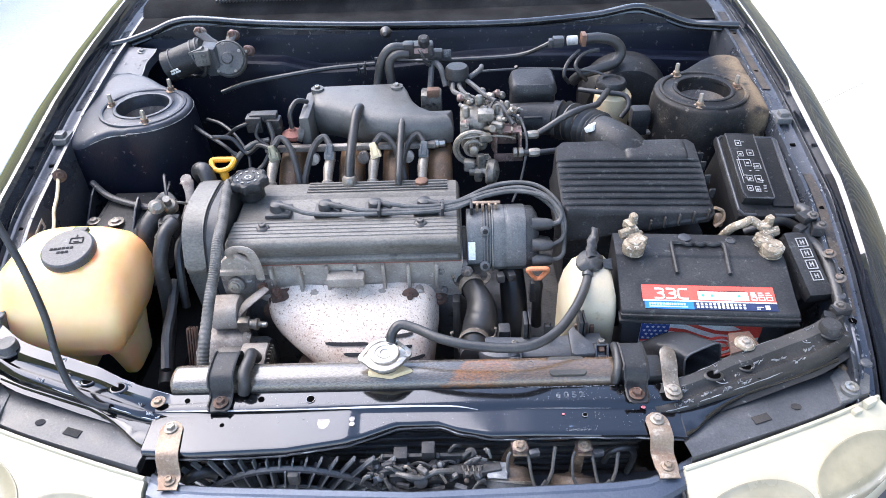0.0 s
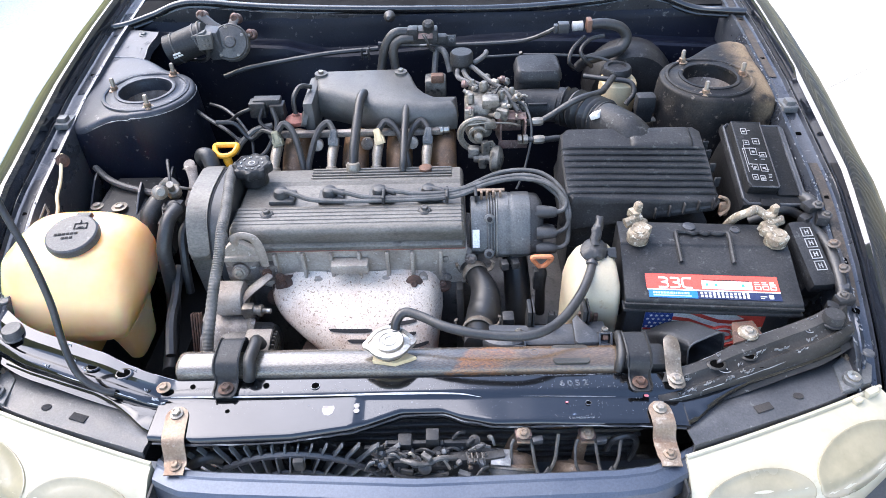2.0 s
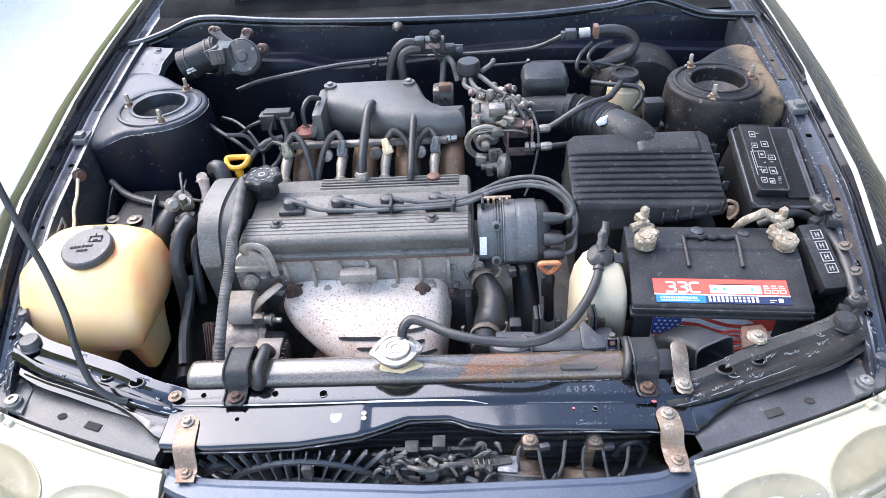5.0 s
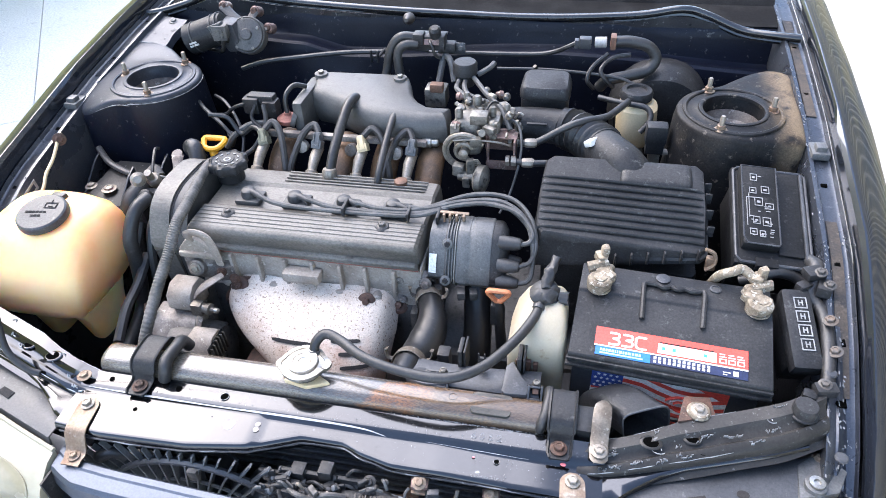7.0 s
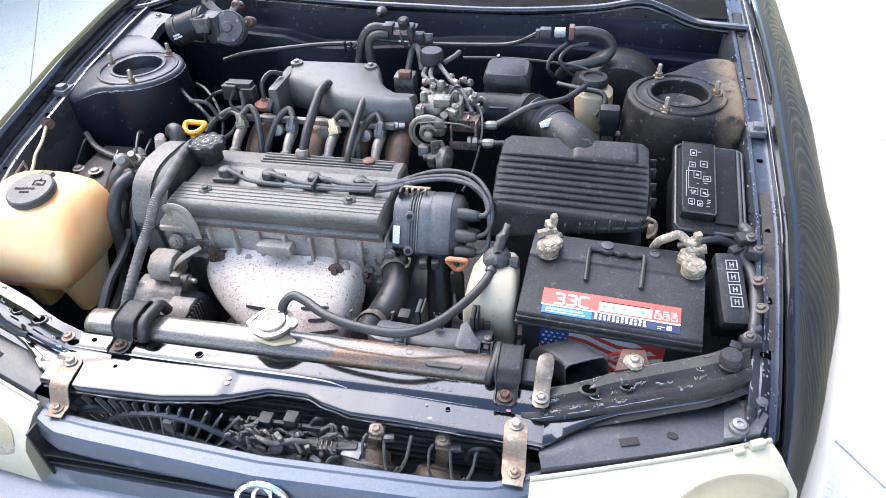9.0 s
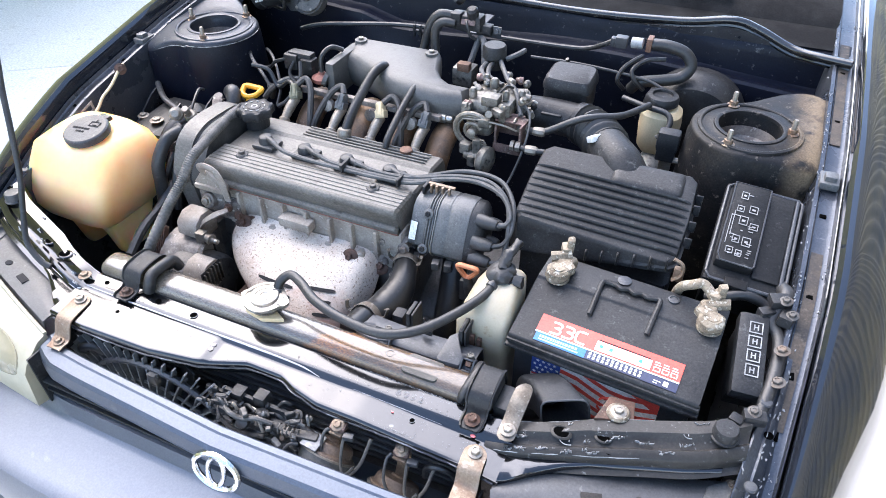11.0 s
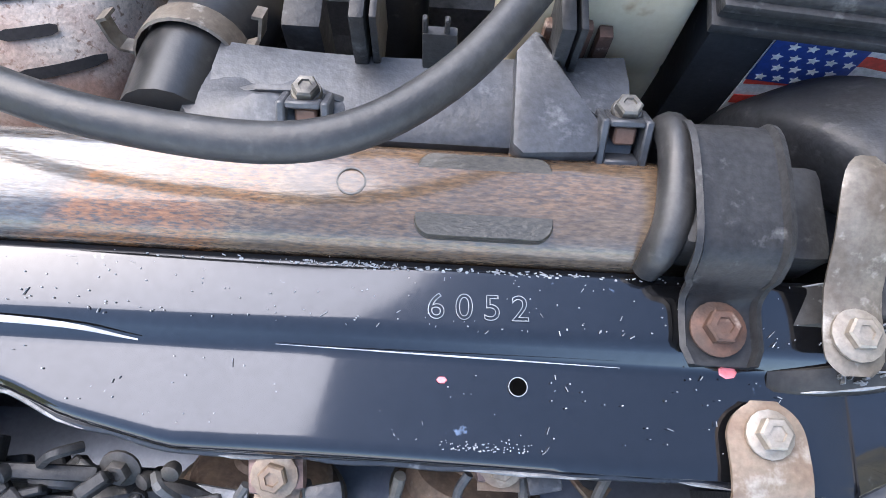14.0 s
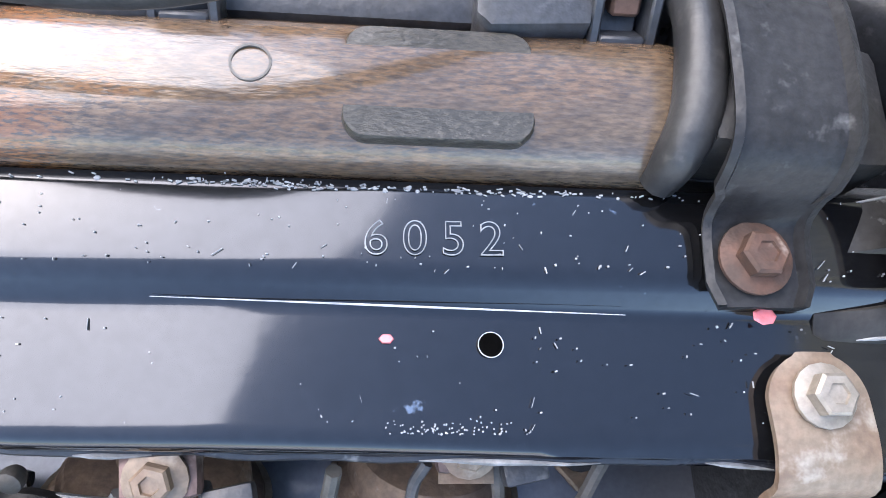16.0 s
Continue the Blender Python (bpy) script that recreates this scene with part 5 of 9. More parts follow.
# lifting hook and front brackets
bm = B()
tube(bm, [(-0.286, 0.266, 0.872), (-0.284, 0.259, 0.888), (-0.27, 0.256, 0.897), (-0.254, 0.258, 0.89), (-0.249, 0.262, 0.866), (-0.248, 0.266, 0.828)], [0.006, 0.008, 0.0085, 0.0085, 0.0085, 0.007], 8, 4, flat=0.45)
box(bm, (-0.283, 0.268, 0.843), (0.062, 0.01, 0.01), 0.003)
part("lifting_hook", bm, pale_cast, engine, "cast lifting hook")
bm = prism(B(), [(-0.312, 0.838), (-0.25, 0.842), (-0.25, 0.852), (-0.285, 0.876), (-0.3, 0.868), (-0.315, 0.85)], "y", 0.268, 0.28, 0.003)
part("hook_plate", bm, pale_cast, engine, "pale cast hook plate")
bm = B()
box(bm, (-0.287, 0.285, 0.812), (0.058, 0.03, 0.046), 0.009)
lathe(bm, [(0.014, 0), (0.0135, 0.012), (0.011, 0.014), (0.008, 0.014), (0.007, 0.01)], (-0.289, 0.272, 0.816), (0, -1, 0.35), 18)
box(bm, (-0.25, 0.28, 0.806), (0.03, 0.026, 0.03), 0.006, rotz(20))
mb = part("mount_boss", bm, dirty, engine)
part("bolt", hexbolt(B(), (-0.289, 0.258, 0.821), (0, -1, 0.35), r=0.0075, h=0.006, flange=1.3), zinc, mb)
part("bolt", hexbolt(B(), (-0.247, 0.262, 0.816), (0.3, -1, 0.3), r=0.006, h=0.007, flange=1.3), rust, mb)
part("bolt", hexbolt(B(), (-0.228, 0.262, 0.806), (0.3, -1, 0.3), r=0.006, h=0.007, flange=1.3), rust, mb)
bm = B()
loops = [[(x, 0.238 + (y - 0.238) * s, 0.783 + (z - 0.783) * s) for y, z in ((0.262, 0.762), (0.266, 0.79), (0.254, 0.808), (0.232, 0.81), (0.214, 0.798), (0.21, 0.776), (0.224, 0.759))] for x, s in ((-0.326, 0.8), (-0.324, 0.96), (-0.32, 1.0), (-0.288, 1.0), (-0.284, 0.96), (-0.283, 0.8))]
rings(bm, loops)
ps = part("adjuster_bracket", bm, pale_cast, engine, "pale dusty cast adjuster bracket", sharp=45)
part("adjuster_arm", tube(B(), [(-0.282, 0.225, 0.79), (-0.27, 0.228, 0.806), (-0.252, 0.236, 0.818), (-0.238, 0.25, 0.822)], [0.008, 0.011, 0.011, 0.009], 8, 4, flat=0.4), dirty, ps)
bm = B()
box(bm, (-0.272, 0.212, 0.782), (0.018, 0.016, 0.022), 0.003)
lathe(bm, [(0.0075, 0), (0.0075, 0.008), (0.0095, 0.009), (0.0095, 0.014), (0.005, 0.015), (0.0045, 0.022)], (-0.264, 0.212, 0.783), (1, -0.1, 0), 12)
part("adjuster_nut", bm, clip_m, ps, "tan adjuster bolt and nut")
part("stud_tip", lathe(B(), [(0.0045, 0), (0.0045, 0.006), (0.003, 0.007)], (-0.243, 0.21, 0.783), (1, -0.1, 0), 10), steel, ps)
part("link_plate", tube(B(), [(-0.268, 0.205, 0.772), (-0.274, 0.196, 0.752), (-0.284, 0.187, 0.735)], [0.008, 0.007, 0.006], 8, 3, flat=0.35), dirty, ps)
part("bolt", hexbolt(B(), (-0.288, 0.182, 0.744), (0, -0.8, 0.6), r=0.0065, h=0.007), rust, ps)
bm = B()
prism(bm, [(0.168, 0.7), (0.172, 0.735), (0.2, 0.762), (0.235, 0.765), (0.235, 0.7)], "x", -0.352, -0.276, 0.005)
prism(bm, [(0.15, 0.69), (0.155, 0.71), (0.178, 0.728), (0.2, 0.728), (0.2, 0.69)], "x", -0.35, -0.286, 0.004)
part("lower_bracket", bm, dirty, engine, "dusty cast lower bracket")
alt = lathe(B(), [(0.04, -0.05), (0.052, -0.046), (0.055, -0.03), (0.055, 0.02), (0.05, 0.03), (0.02, 0.034)], (-0.27, 0.19, 0.7), (1, 0, 0), 28)
al = part("alternator", alt, gear_m, engine, "dirty finned alternator")
bm = B()
loops = [[(x, 0.172 + (y - 0.172) * s, 0.735 + (z - 0.735) * s) for y, z in ((0.2, 0.712), (0.2, 0.752), (0.192, 0.761), (0.172, 0.762), (0.156, 0.752), (0.147, 0.728), (0.147, 0.705), (0.17, 0.7))] for x, s in ((-0.276, 0.85), (-0.274, 0.98), (-0.27, 1.0), (-0.238, 1.0), (-0.235, 0.97))]
rings(bm, loops)
part("end_shell", bm, pale_cast, al, "pale alternator end shell", sharp=40)
bm = lathe(B(), [(0.019, 0), (0.019, 0.004), (0.017, 0.005), (0.006, 0.005)], (-0.262, 0.149, 0.716), (0, -0.9, 0.35), 20)
part("end_cap", bm, gear_m, al)
for k in range(6):
    bm = box(B(), (-0.2325, 0.159 + k * 0.0075, 0.734), (0.007, 0.0028, 0.044 - abs(k - 2.5) * 0.004), 0.0008, seg=1)
    part("fin", bm, clip_m, al)
part("fin_gap", box(B(), (-0.235, 0.177, 0.734), (0.002, 0.046, 0.042), 0.0005, seg=1), void_black, al)
bm = B()
for k in range(4):
    box(bm, (-0.362 + k * 0.004, 0.19, 0.74), (0.0028, 0.09, 0.012), 0.001, Matrix.Rotation(radians(62), 4, "X"), seg=1)
part("drive_belt", bm, rust, engine, "rust-dusted ribbed drive belt edge")

# exhaust heat shield: domed pressing with slots
def shield_point(u, v):
    v = v * 1.1 - 0.1
    top_l, top_r = -0.256, 0.031
    x0 = top_l + 0.287 * lerp_table([(0, 0.03), (0.1, 0.0), (0.22, 0.01), (0.33, 0.06), (0.43, 0.14), (0.53, 0.24), (0.65, 0.36), (1, 0.48)], v)
    x1 = top_r - 0.03 * max(0.0, v - 0.35)
    x = x0 + (x1 - x0) * u
    dome = math.sin(math.pi * min(1, max(0, u))) ** 0.5
    y = 0.287 - 0.02 * dome - 0.145 * v - 0.03 * math.sin(math.pi * max(0.0, min(1, v))) * dome
    z = 0.788 - (0.16 * v ** 1.3 if v > 0 else 0.1 * v) + 0.012 * math.sin(math.pi * max(0.0, v)) * dome
    edge = max(0.0, 1 - min(u, 1 - u) / 0.05)
    return (x, y + 0.025 * edge, z - 0.012 * edge)


bm = B()
sheet(bm, [[shield_point(i / 26, j / 22) for i in range(27)] for j in range(23)], 0.002)
hs = part("heat_shield", bm, shield, engine, "pale speckled exhaust heat shield, rusty edges", sharp=60)
bm = B()
for u0, u1, v in ((0.33, 0.585, 0.415), (0.41, 0.57, 0.48), (0.69, 0.85, 0.39), (0.73, 0.84, 0.467), (0.73, 0.92, 0.55)):
    grid = []
    for dv in (-0.012, 0.012):
        grid.append([Vector(shield_point(u0 + (u1 - u0) * k / 8, v + dv * (0.55 if k in (0, 8) else 1))) + Vector((0, -0.0012, 0.0012)) for k in range(9)])
    sheet(bm, grid, 0.0006)
pieces("slot", bm, void_black, hs, "dark vent slots")
part("tab", box(B(), (-0.228, 0.272, 0.783), (0.036, 0.026, 0.003), 0.001, Matrix.Rotation(radians(40), 4, "X") @ rotz(8)), rust, hs, "square rusty tab")
for x, y, z in ((-0.014, 0.266, 0.783), (-0.226, 0.268, 0.786), (0.032, 0.285, 0.765), (-0.245, 0.27, 0.755)):
    bm = lathe(B(), [(0.0145, 0), (0.0145, 0.002), (0.01, 0.0045), (0.008, 0.0045)], (x, y, z), (0, -0.75, 0.65), 20)
    part("washer", bm, rust, hs)
    part("bolt", hexbolt(B(), (x, y - 0.002, z + 0.002), (0, -0.75, 0.65), r=0.006, h=0.006, flange=0), rust, hs)
bm = box(B(), (-0.105, 0.19, 0.62), (0.2, 0.09, 0.18), 0.03)
part("exhaust_manifold", bm, rust, engine, "rusty exhaust manifold")

# intake plenum, runners, rail, injectors
PL = [(-0.204, 0.664), (-0.12, 0.667), (-0.037, 0.668), (-0.028, 0.66), (-0.021, 0.645), (-0.016, 0.628), (-0.008, 0.608), (0.004, 0.594), (0.02, 0.587), (0.062, 0.586), (0.064, 0.566), (0.062, 0.548), (0.02, 0.538), (-0.02, 0.531), (-0.055, 0.535), (-0.09, 0.546), (-0.13, 0.566), (-0.17, 0.586), (-0.2, 0.598)]
BACK = 9
bm = B()
plan = [Vector((x, y, 0)) for x, y in PL]
loops = []
for shrink, drop in ((0.012, None), (0.002, 0.046), (0.0, 0.03), (0.001, 0.018), (0.005, 0.008), (0.012, 0.002), (0.022, 0.0)):
    lp = []
    for i, p in enumerate(plan):
        d = (plan[(i + 1) % len(plan)] - plan[i - 1]).normalized()
        q = p + Vector((d.y, -d.x, 0)) * shrink * (0.45 if i <= BACK else 1)
        top = 0.962 + (q.y - 0.56) * 0.1 - 0.01 * max(0.0, min(1.0, (q.x + 0.03) / 0.05))
        lp.append((q.x, q.y, 0.9 if drop is None else top - drop * (0.7 if i <= BACK else 1)))
    loops.append(lp)
rings(bm, loops)
pl = part("intake_plenum", bm, plenum_m, engine, "dull grey cast intake plenum", sharp=40)
for x, y in ((-0.193, 0.648), (-0.043, 0.648)):
    bm = lathe(B(), [(0.012, -0.02), (0.012, 0.003), (0.007, 0.0035)], (x, y, 0.971), seg=18)
    part("boss", bm, plenum_m, pl)
    part("bolt", hexbolt(B(), (x, y, 0.974), r=0.0055, h=0.004, flange=0), steel, pl)
bm = B()
lathe(bm, [(0.014, 0), (0.014, 0.008)], (-0.212, 0.55, 0.93), (-1, -0.2, 0.4), 16)
box(bm, (-0.205, 0.6, 0.93), (0.02, 0.11, 0.07), 0.008)
part("end_flange", bm, plenum_m, pl)
for x in (-0.235, -0.125, -0.045, 0.035):
    bm = tube(B(), [(x, 0.57, 0.885), (x, 0.525, 0.875), (x, 0.497, 0.855), (x, 0.47, 0.82)], 0.024, 14, 5, flat=0.8)
    part("intake_runner", bm, brown_cast, engine, "brown-stained intake runner")
bm = B()
box(bm, (-0.125, 0.53, 0.912), (0.31, 0.012, 0.011), 0.003)
for x in (-0.19, -0.1, -0.02):
    lathe(bm, [(0.011, 0), (0.011, 0.012), (0.007, 0.014)], (x, 0.515, 0.9), (0, -1, 0.3), 12)
part("fuel_rail", bm, dirty, engine, "dusty fuel rail")
part("rail_end", lathe(B(), [(0.005, -0.012), (0.0085, -0.01), (0.0085, 0.004), (0.0065, 0.006), (0.0065, 0.016), (0.004, 0.018)], (0.03, 0.54, 0.908), (1, 0.1, 0), 16), steel, engine, "bright steel end of the fuel rail")
for i, x in enumerate((-0.26, -0.159, -0.079, 0.009)):
    bm = B()
    tube(bm, [(x, 0.508, 0.902), (x - 0.003, 0.49, 0.892), (x - 0.004, 0.468, 0.876)], [0.009, 0.0095, 0.0075], 12, 3)
    lathe(bm, [(0.0105, 0), (0.0105, 0.006), (0.008, 0.008)], (x - 0.004, 0.466, 0.873), (0, 0.7, 0.7), 12)
    inj = part("fuel_injector", bm, zinc, engine, "steel fuel injector")
    bm = B()
    tilt = Matrix.Translation((x, 0.509, 0.916)) @ Matrix.Rotation(radians(-28), 4, "X") @ Matrix.Rotation(radians((-14, 4, -16, 5)[i]), 4, "Y")
    q = B()
    rings(q, [[(sx * w, sy * d, z) for sx, sy in ((-1, -1), (1, -1), (1, 1), (-1, 1))] for w, d, z in ((0.0085, 0.0085, -0.014), (0.0088, 0.0088, -0.002), (0.0068, 0.0075, 0.0), (0.006, 0.007, 0.01), (0.0045, 0.005, 0.014))])
    for sx in (-1, 1):
        box(q, (sx * 0.0045, -0.0085, 0.0), (0.0022, 0.002, 0.022), 0.0005, seg=1)
    box(q, (0, -0.009, -0.009), (0.0115, 0.0018, 0.004), 0.0005, seg=1)
    bmesh.ops.transform(q, matrix=tilt, verts=q.verts)
    bm.free()
    part("connector", q, (olive, housing_m, amber_old, housing_m)[i], inj, ("olive", "dusty grey", "yellowed", "dusty grey")[i] + " plastic connector")
    part("seat_ring", lathe(B(), [(0.0125, -0.002), (0.0135, 0.0), (0.0135, 0.004), (0.0105, 0.006)], (x - 0.004, 0.463, 0.869), (0, 0.6, 0.8), 14), rust_zinc if i % 2 else copper, inj)
    side_dx = (0.03, -0.03, 0.035, -0.03)[i]
    bm = tube(B(), [(x, 0.517, 0.925), (x + side_dx * 0.4, 0.53, 0.934), (x + side_dx, 0.515, 0.92), (x + side_dx * 1.5, 0.48, 0.88), (x + side_dx * 1.5, 0.47, 0.85)], 0.006, 8, 5)
    part("injector_wire", bm, rubber, inj)
part("breather_hose", tube(B(), [(-0.107, 0.585, 0.962), (-0.109, 0.567, 0.9665), (-0.112, 0.54, 0.96), (-0.118, 0.48, 0.922), (-0.12, 0.448, 0.892)], 0.0085, 12, 6), rubber, engine, "black breather hose")
bm = lathe(B(), [(0.012, 0), (0.0125, 0.004), (0.0125, 0.012), (0.0105, 0.016)], (-0.12, 0.444, 0.885), (0.02, 0.25, 1), 14)
part("hose_clip", bm, zinc, engine)
part("breather_hose", tube(B(), [(-0.026, 0.565, 0.945), (-0.029, 0.545, 0.952), (-0.031, 0.505, 0.936), (-0.033, 0.45, 0.905), (-0.034, 0.438, 0.888)], 0.0062, 12, 6), rubber, engine, "black breather hose")
bm = lathe(B(), [(0.011, 0), (0.011, 0.01), (0.007, 0.012)], (0.005, 0.44, 0.884), (0, 0, 1), 12)
part("vent_fitting", bm, copper, engine)
bm = B()
lathe(bm, [(0.016, 0), (0.02, 0.004), (0.02, 0.01), (0.007, 0.016), (0.006, 0.02)], (-0.232, 0.56, 0.918), seg=20)
part("pressure_regulator", bm, red_hose, engine, "reddish fuel pressure regulator")
part("regulator_hose", tube(B(), [(-0.232, 0.56, 0.935), (-0.232, 0.565, 0.965), (-0.222, 0.585, 0.978), (-0.205, 0.6, 0.97)], 0.0045, 8, 6), rubber, engine)

# throttle body with linkage
bm = B()
box(bm, (0.1, 0.565, 0.928), (0.05, 0.08, 0.07), 0.018, seg=4)
lathe(bm, [(0.035, 0), (0.035, 0.05), (0.03, 0.055)], (0.11, 0.6, 0.915), (1, 0.4, 0), 22)
box(bm, (0.135, 0.56, 0.945), (0.035, 0.05, 0.03), 0.005)
box(bm, (0.12, 0.535, 0.965), (0.03, 0.025, 0.018), 0.004)
for p, r in (((0.085, 0.54, 0.962), 0.007), ((0.11, 0.575, 0.968), 0.008), ((0.14, 0.55, 0.962), 0.006), ((0.16, 0.575, 0.955), 0.006), ((0.09, 0.59, 0.965), 0.006)):
    lathe(bm, [(r, 0), (r, 0.012), (r * 0.6, 0.016)], p, seg=12)
tb = part("throttle_body", bm, grimy, engine, "grimy cast throttle body with linkage")
bm = B()
for ra, w in ((0.034, 0.0042), (0.028, 0.002), (0.015, 0.004)):
    lp = []
    for k in range(19):
        a = math.pi * (0.15 + 1.5 * k / 18)
        lp.append((0.098 + ra * math.cos(a), 0.512 - 0.1 * ra * math.sin(a), 0.913 + ra * math.sin(a)))
    tube(bm, lp, w, 8, 1)
lathe(bm, [(0.008, -0.012), (0.008, 0.012), (0.004, 0.015)], (0.098, 0.512, 0.913), (0, -1, 0.1), 14)
box(bm, (0.098, 0.514, 0.925), (0.006, 0.004, 0.03), 0.001)
part("throttle_quadrant", bm, zinc, tb, "steel throttle quadrant")
# cable bracket: folded plates with two clamps
bm = B()
box(bm, (0.152, 0.548, 0.92), (0.05, 0.004, 0.04), 0.0012)
box(bm, (0.158, 0.535, 0.9355), (0.052, 0.024, 0.003), 0.001)
box(bm, (0.181, 0.527, 0.912), (0.0035, 0.034, 0.05), 0.001)
box(bm, (0.16, 0.512, 0.892), (0.052, 0.003, 0.016), 0.001)
box(bm, (0.135, 0.525, 0.915), (0.004, 0.03, 0.036), 0.001, rotz(12))
pieces("cable_bracket", bm, mauve_m, tb, "faded plated cable bracket")
for y, z in ((0.54, 0.921), (0.505, 0.906)):
    bm = B()
    lathe(bm, [(0.0085, -0.004), (0.0085, 0.004)], (0.181, y, z), (1, 0.05, 0), 6)
    lathe(bm, [(0.0085, -0.003), (0.0085, 0.003)], (0.171, y, z), (1, 0.05, 0), 6)
    pieces("lock_nut", bm, zinc, tb)
part("link_rod", tube(B(), [(0.08, 0.506, 0.936), (0.11, 0.505, 0.94), (0.15, 0.51, 0.936), (0.172, 0.52, 0.925)], 0.0018, 6, 5), zinc, tb)
part("idle_screw", lathe(B(), [(0.0035, -0.02), (0.0035, 0.01), (0.006, 0.01), (0.006, 0.016)], (0.125, 0.51, 0.952), (0.3, -0.8, 0.4), 10), zinc, tb)
for p, s, r in (((0.118, 0.508, 0.935), (0.02, 0.012, 0.016), 10), ((0.09, 0.5, 0.885), (0.02, 0.016, 0.02), -10), ((0.11, 0.497, 0.893), (0.014, 0.012, 0.03), 20), ((0.14, 0.515, 0.955), (0.022, 0.014, 0.012), -25), ((0.082, 0.52, 0.95), (0.016, 0.014, 0.02), 0)):
    part("lug", box(B(), p, s, 0.003, rotz(r)), grimy, tb)
bm = B()
lathe(bm, [(0.02, -0.012), (0.024, -0.008), (0.024, 0.002), (0.02, 0.006), (0.008, 0.01)], (0.132, 0.49, 0.875), (1, -0.2, 0), 22)
lathe(bm, [(0.009, -0.03), (0.009, 0.0)], (0.12, 0.492, 0.875), (1, -0.2, 0), 12)
box(bm, (0.105, 0.49, 0.87), (0.014, 0.018, 0.02), 0.004)
part("dashpot", bm, grimy, tb, "small round dashpot")
bm = B()
lathe(bm, [(0.016, -0.03), (0.018, -0.012), (0.022, -0.008), (0.022, 0.01), (0.019, 0.014), (0.008, 0.0145)], (0.072, 0.672, 0.985), seg=24)
part("vacuum_valve", bm, black, engine, "round black plastic vacuum valve")
for L, r in ((((0.05, 0.68, 0.955), (0.04, 0.7, 0.985), (0.025, 0.715, 0.985), (0.02, 0.69, 0.955), (0.018, 0.66, 0.93)), 0.006),
             (((0.075, 0.655, 0.97), (0.078, 0.63, 0.972), (0.09, 0.6, 0.972), (0.12, 0.585, 0.968)), 0.0045),
             (((0.088, 0.662, 0.975), (0.1, 0.64, 0.975), (0.12, 0.61, 0.97), (0.15, 0.575, 0.962), (0.17, 0.545, 0.94)), 0.0045),
             (((0.064, 0.655, 0.97), (0.064, 0.63, 0.968), (0.08, 0.6, 0.972), (0.1, 0.575, 0.972)), 0.0045),
             (((0.095, 0.672, 0.975), (0.115, 0.682, 0.985), (0.12, 0.7, 0.985)), 0.005),
             (((0.165, 0.56, 0.955), (0.185, 0.545, 0.945), (0.192, 0.51, 0.915), (0.18, 0.48, 0.86), (0.165, 0.46, 0.83)), 0.0022)):
    part("vacuum_hose", tube(B(), L, r, 8, 6), lead, engine)
bm = B()
box(bm, (0.022, 0.655, 0.94), (0.04, 0.035, 0.035), 0.005)
part("sensor_block", bm, grimy, engine)
bm = box(B(), (0.026, 0.64, 0.962), (0.024, 0.016, 0.016), 0.003)
part("sensor_plug", bm, copper, engine, "reddish sensor plug")

# small fittings crowded round the throttle body
rt = random.Random(21)
for k in range(44):
    p = Vector((rt.uniform(0.075, 0.185), rt.uniform(0.52, 0.63), rt.uniform(0.925, 0.972)))
    ax = Vector((rt.gauss(0, 1), rt.gauss(-0.4, 0.6), rt.gauss(0.6, 0.5)))
    kind = rt.random()
    if kind < 0.4:
        part("fitting", lathe(B(), [(0.004, -0.008), (0.0058, -0.006), (0.0058, 0.004), (0.0035, 0.006), (0.0035, 0.012)], p, ax, 10), rt.choice((grimy, zinc, dirty)), tb)
    elif kind < 0.7:
        part("lug", lathe(B(), [(0.003, -0.006), (0.0065, -0.005), (0.007, 0.001), (0.005, 0.003), (0.004, 0.007), (0.0025, 0.008)], p, ax, rt.choice((6, 12))), rt.choice((grimy, grimy, black, mauve_m)), tb)
    else:
        q = p + Vector((rt.uniform(-0.03, 0.03), rt.uniform(-0.03, 0.03), rt.uniform(-0.01, 0.015)))
        part("rod", tube(B(), [p, p.lerp(q, 0.5) + Vector((0, 0, 0.008)), q], 0.0022, 6, 4), rt.choice((zinc, black, grimy)), tb)
part("return_spring", tube(B(), [(0.118 + 0.009 * math.cos(k * 1.05), 0.498, 0.9 + 0.009 * math.sin(k * 1.05) - k * 0.0006) for k in range(28)], 0.0014, 5, 1), zinc, tb)

# distributor: flange, ribbed neck, rounded housing, black cap with towers
DP = [(0.372, 0.802), (0.374, 0.878), (0.366, 0.891), (0.346, 0.8965), (0.328, 0.894), (0.316, 0.886), (0.303, 0.862), (0.289, 0.836), (0.287, 0.824), (0.296, 0.811), (0.32, 0.802)]


def dist_loft(name, stations, mat, parent, label="", sharp=30):
    c = (0.333, 0.849)
    loops = [[(x, c[0] + (y - c[0]) * s, c[1] + (z - c[1]) * s) for y, z in DP] for x, s in stations]
    return part(name, rings(B(), loops), mat, parent, label, sharp)


di = dist_loft("distributor", [(0.121, 0.9), (0.122, 0.985), (0.124, 1.0), (0.139, 1.0), (0.14, 0.985), (0.144, 0.985), (0.145, 1.0), (0.17, 1.0), (0.173, 0.985), (0.174, 0.9)], housing_m, engine, "grey distributor with black cap")
dist_loft("flange", [(0.079, 0.8), (0.08, 0.88), (0.104, 0.88), (0.106, 0.84)], housing_m, di)
dist_loft("neck", [(0.104, 0.9), (0.122, 0.9)], gear_m, di)
for x in (0.1075, 0.112, 0.1165):
    dist_loft("neck_rib", [(x - 0.0011, 0.97), (x - 0.0008, 0.985), (x + 0.0008, 0.985), (x + 0.0011, 0.97)], housing_m, di)
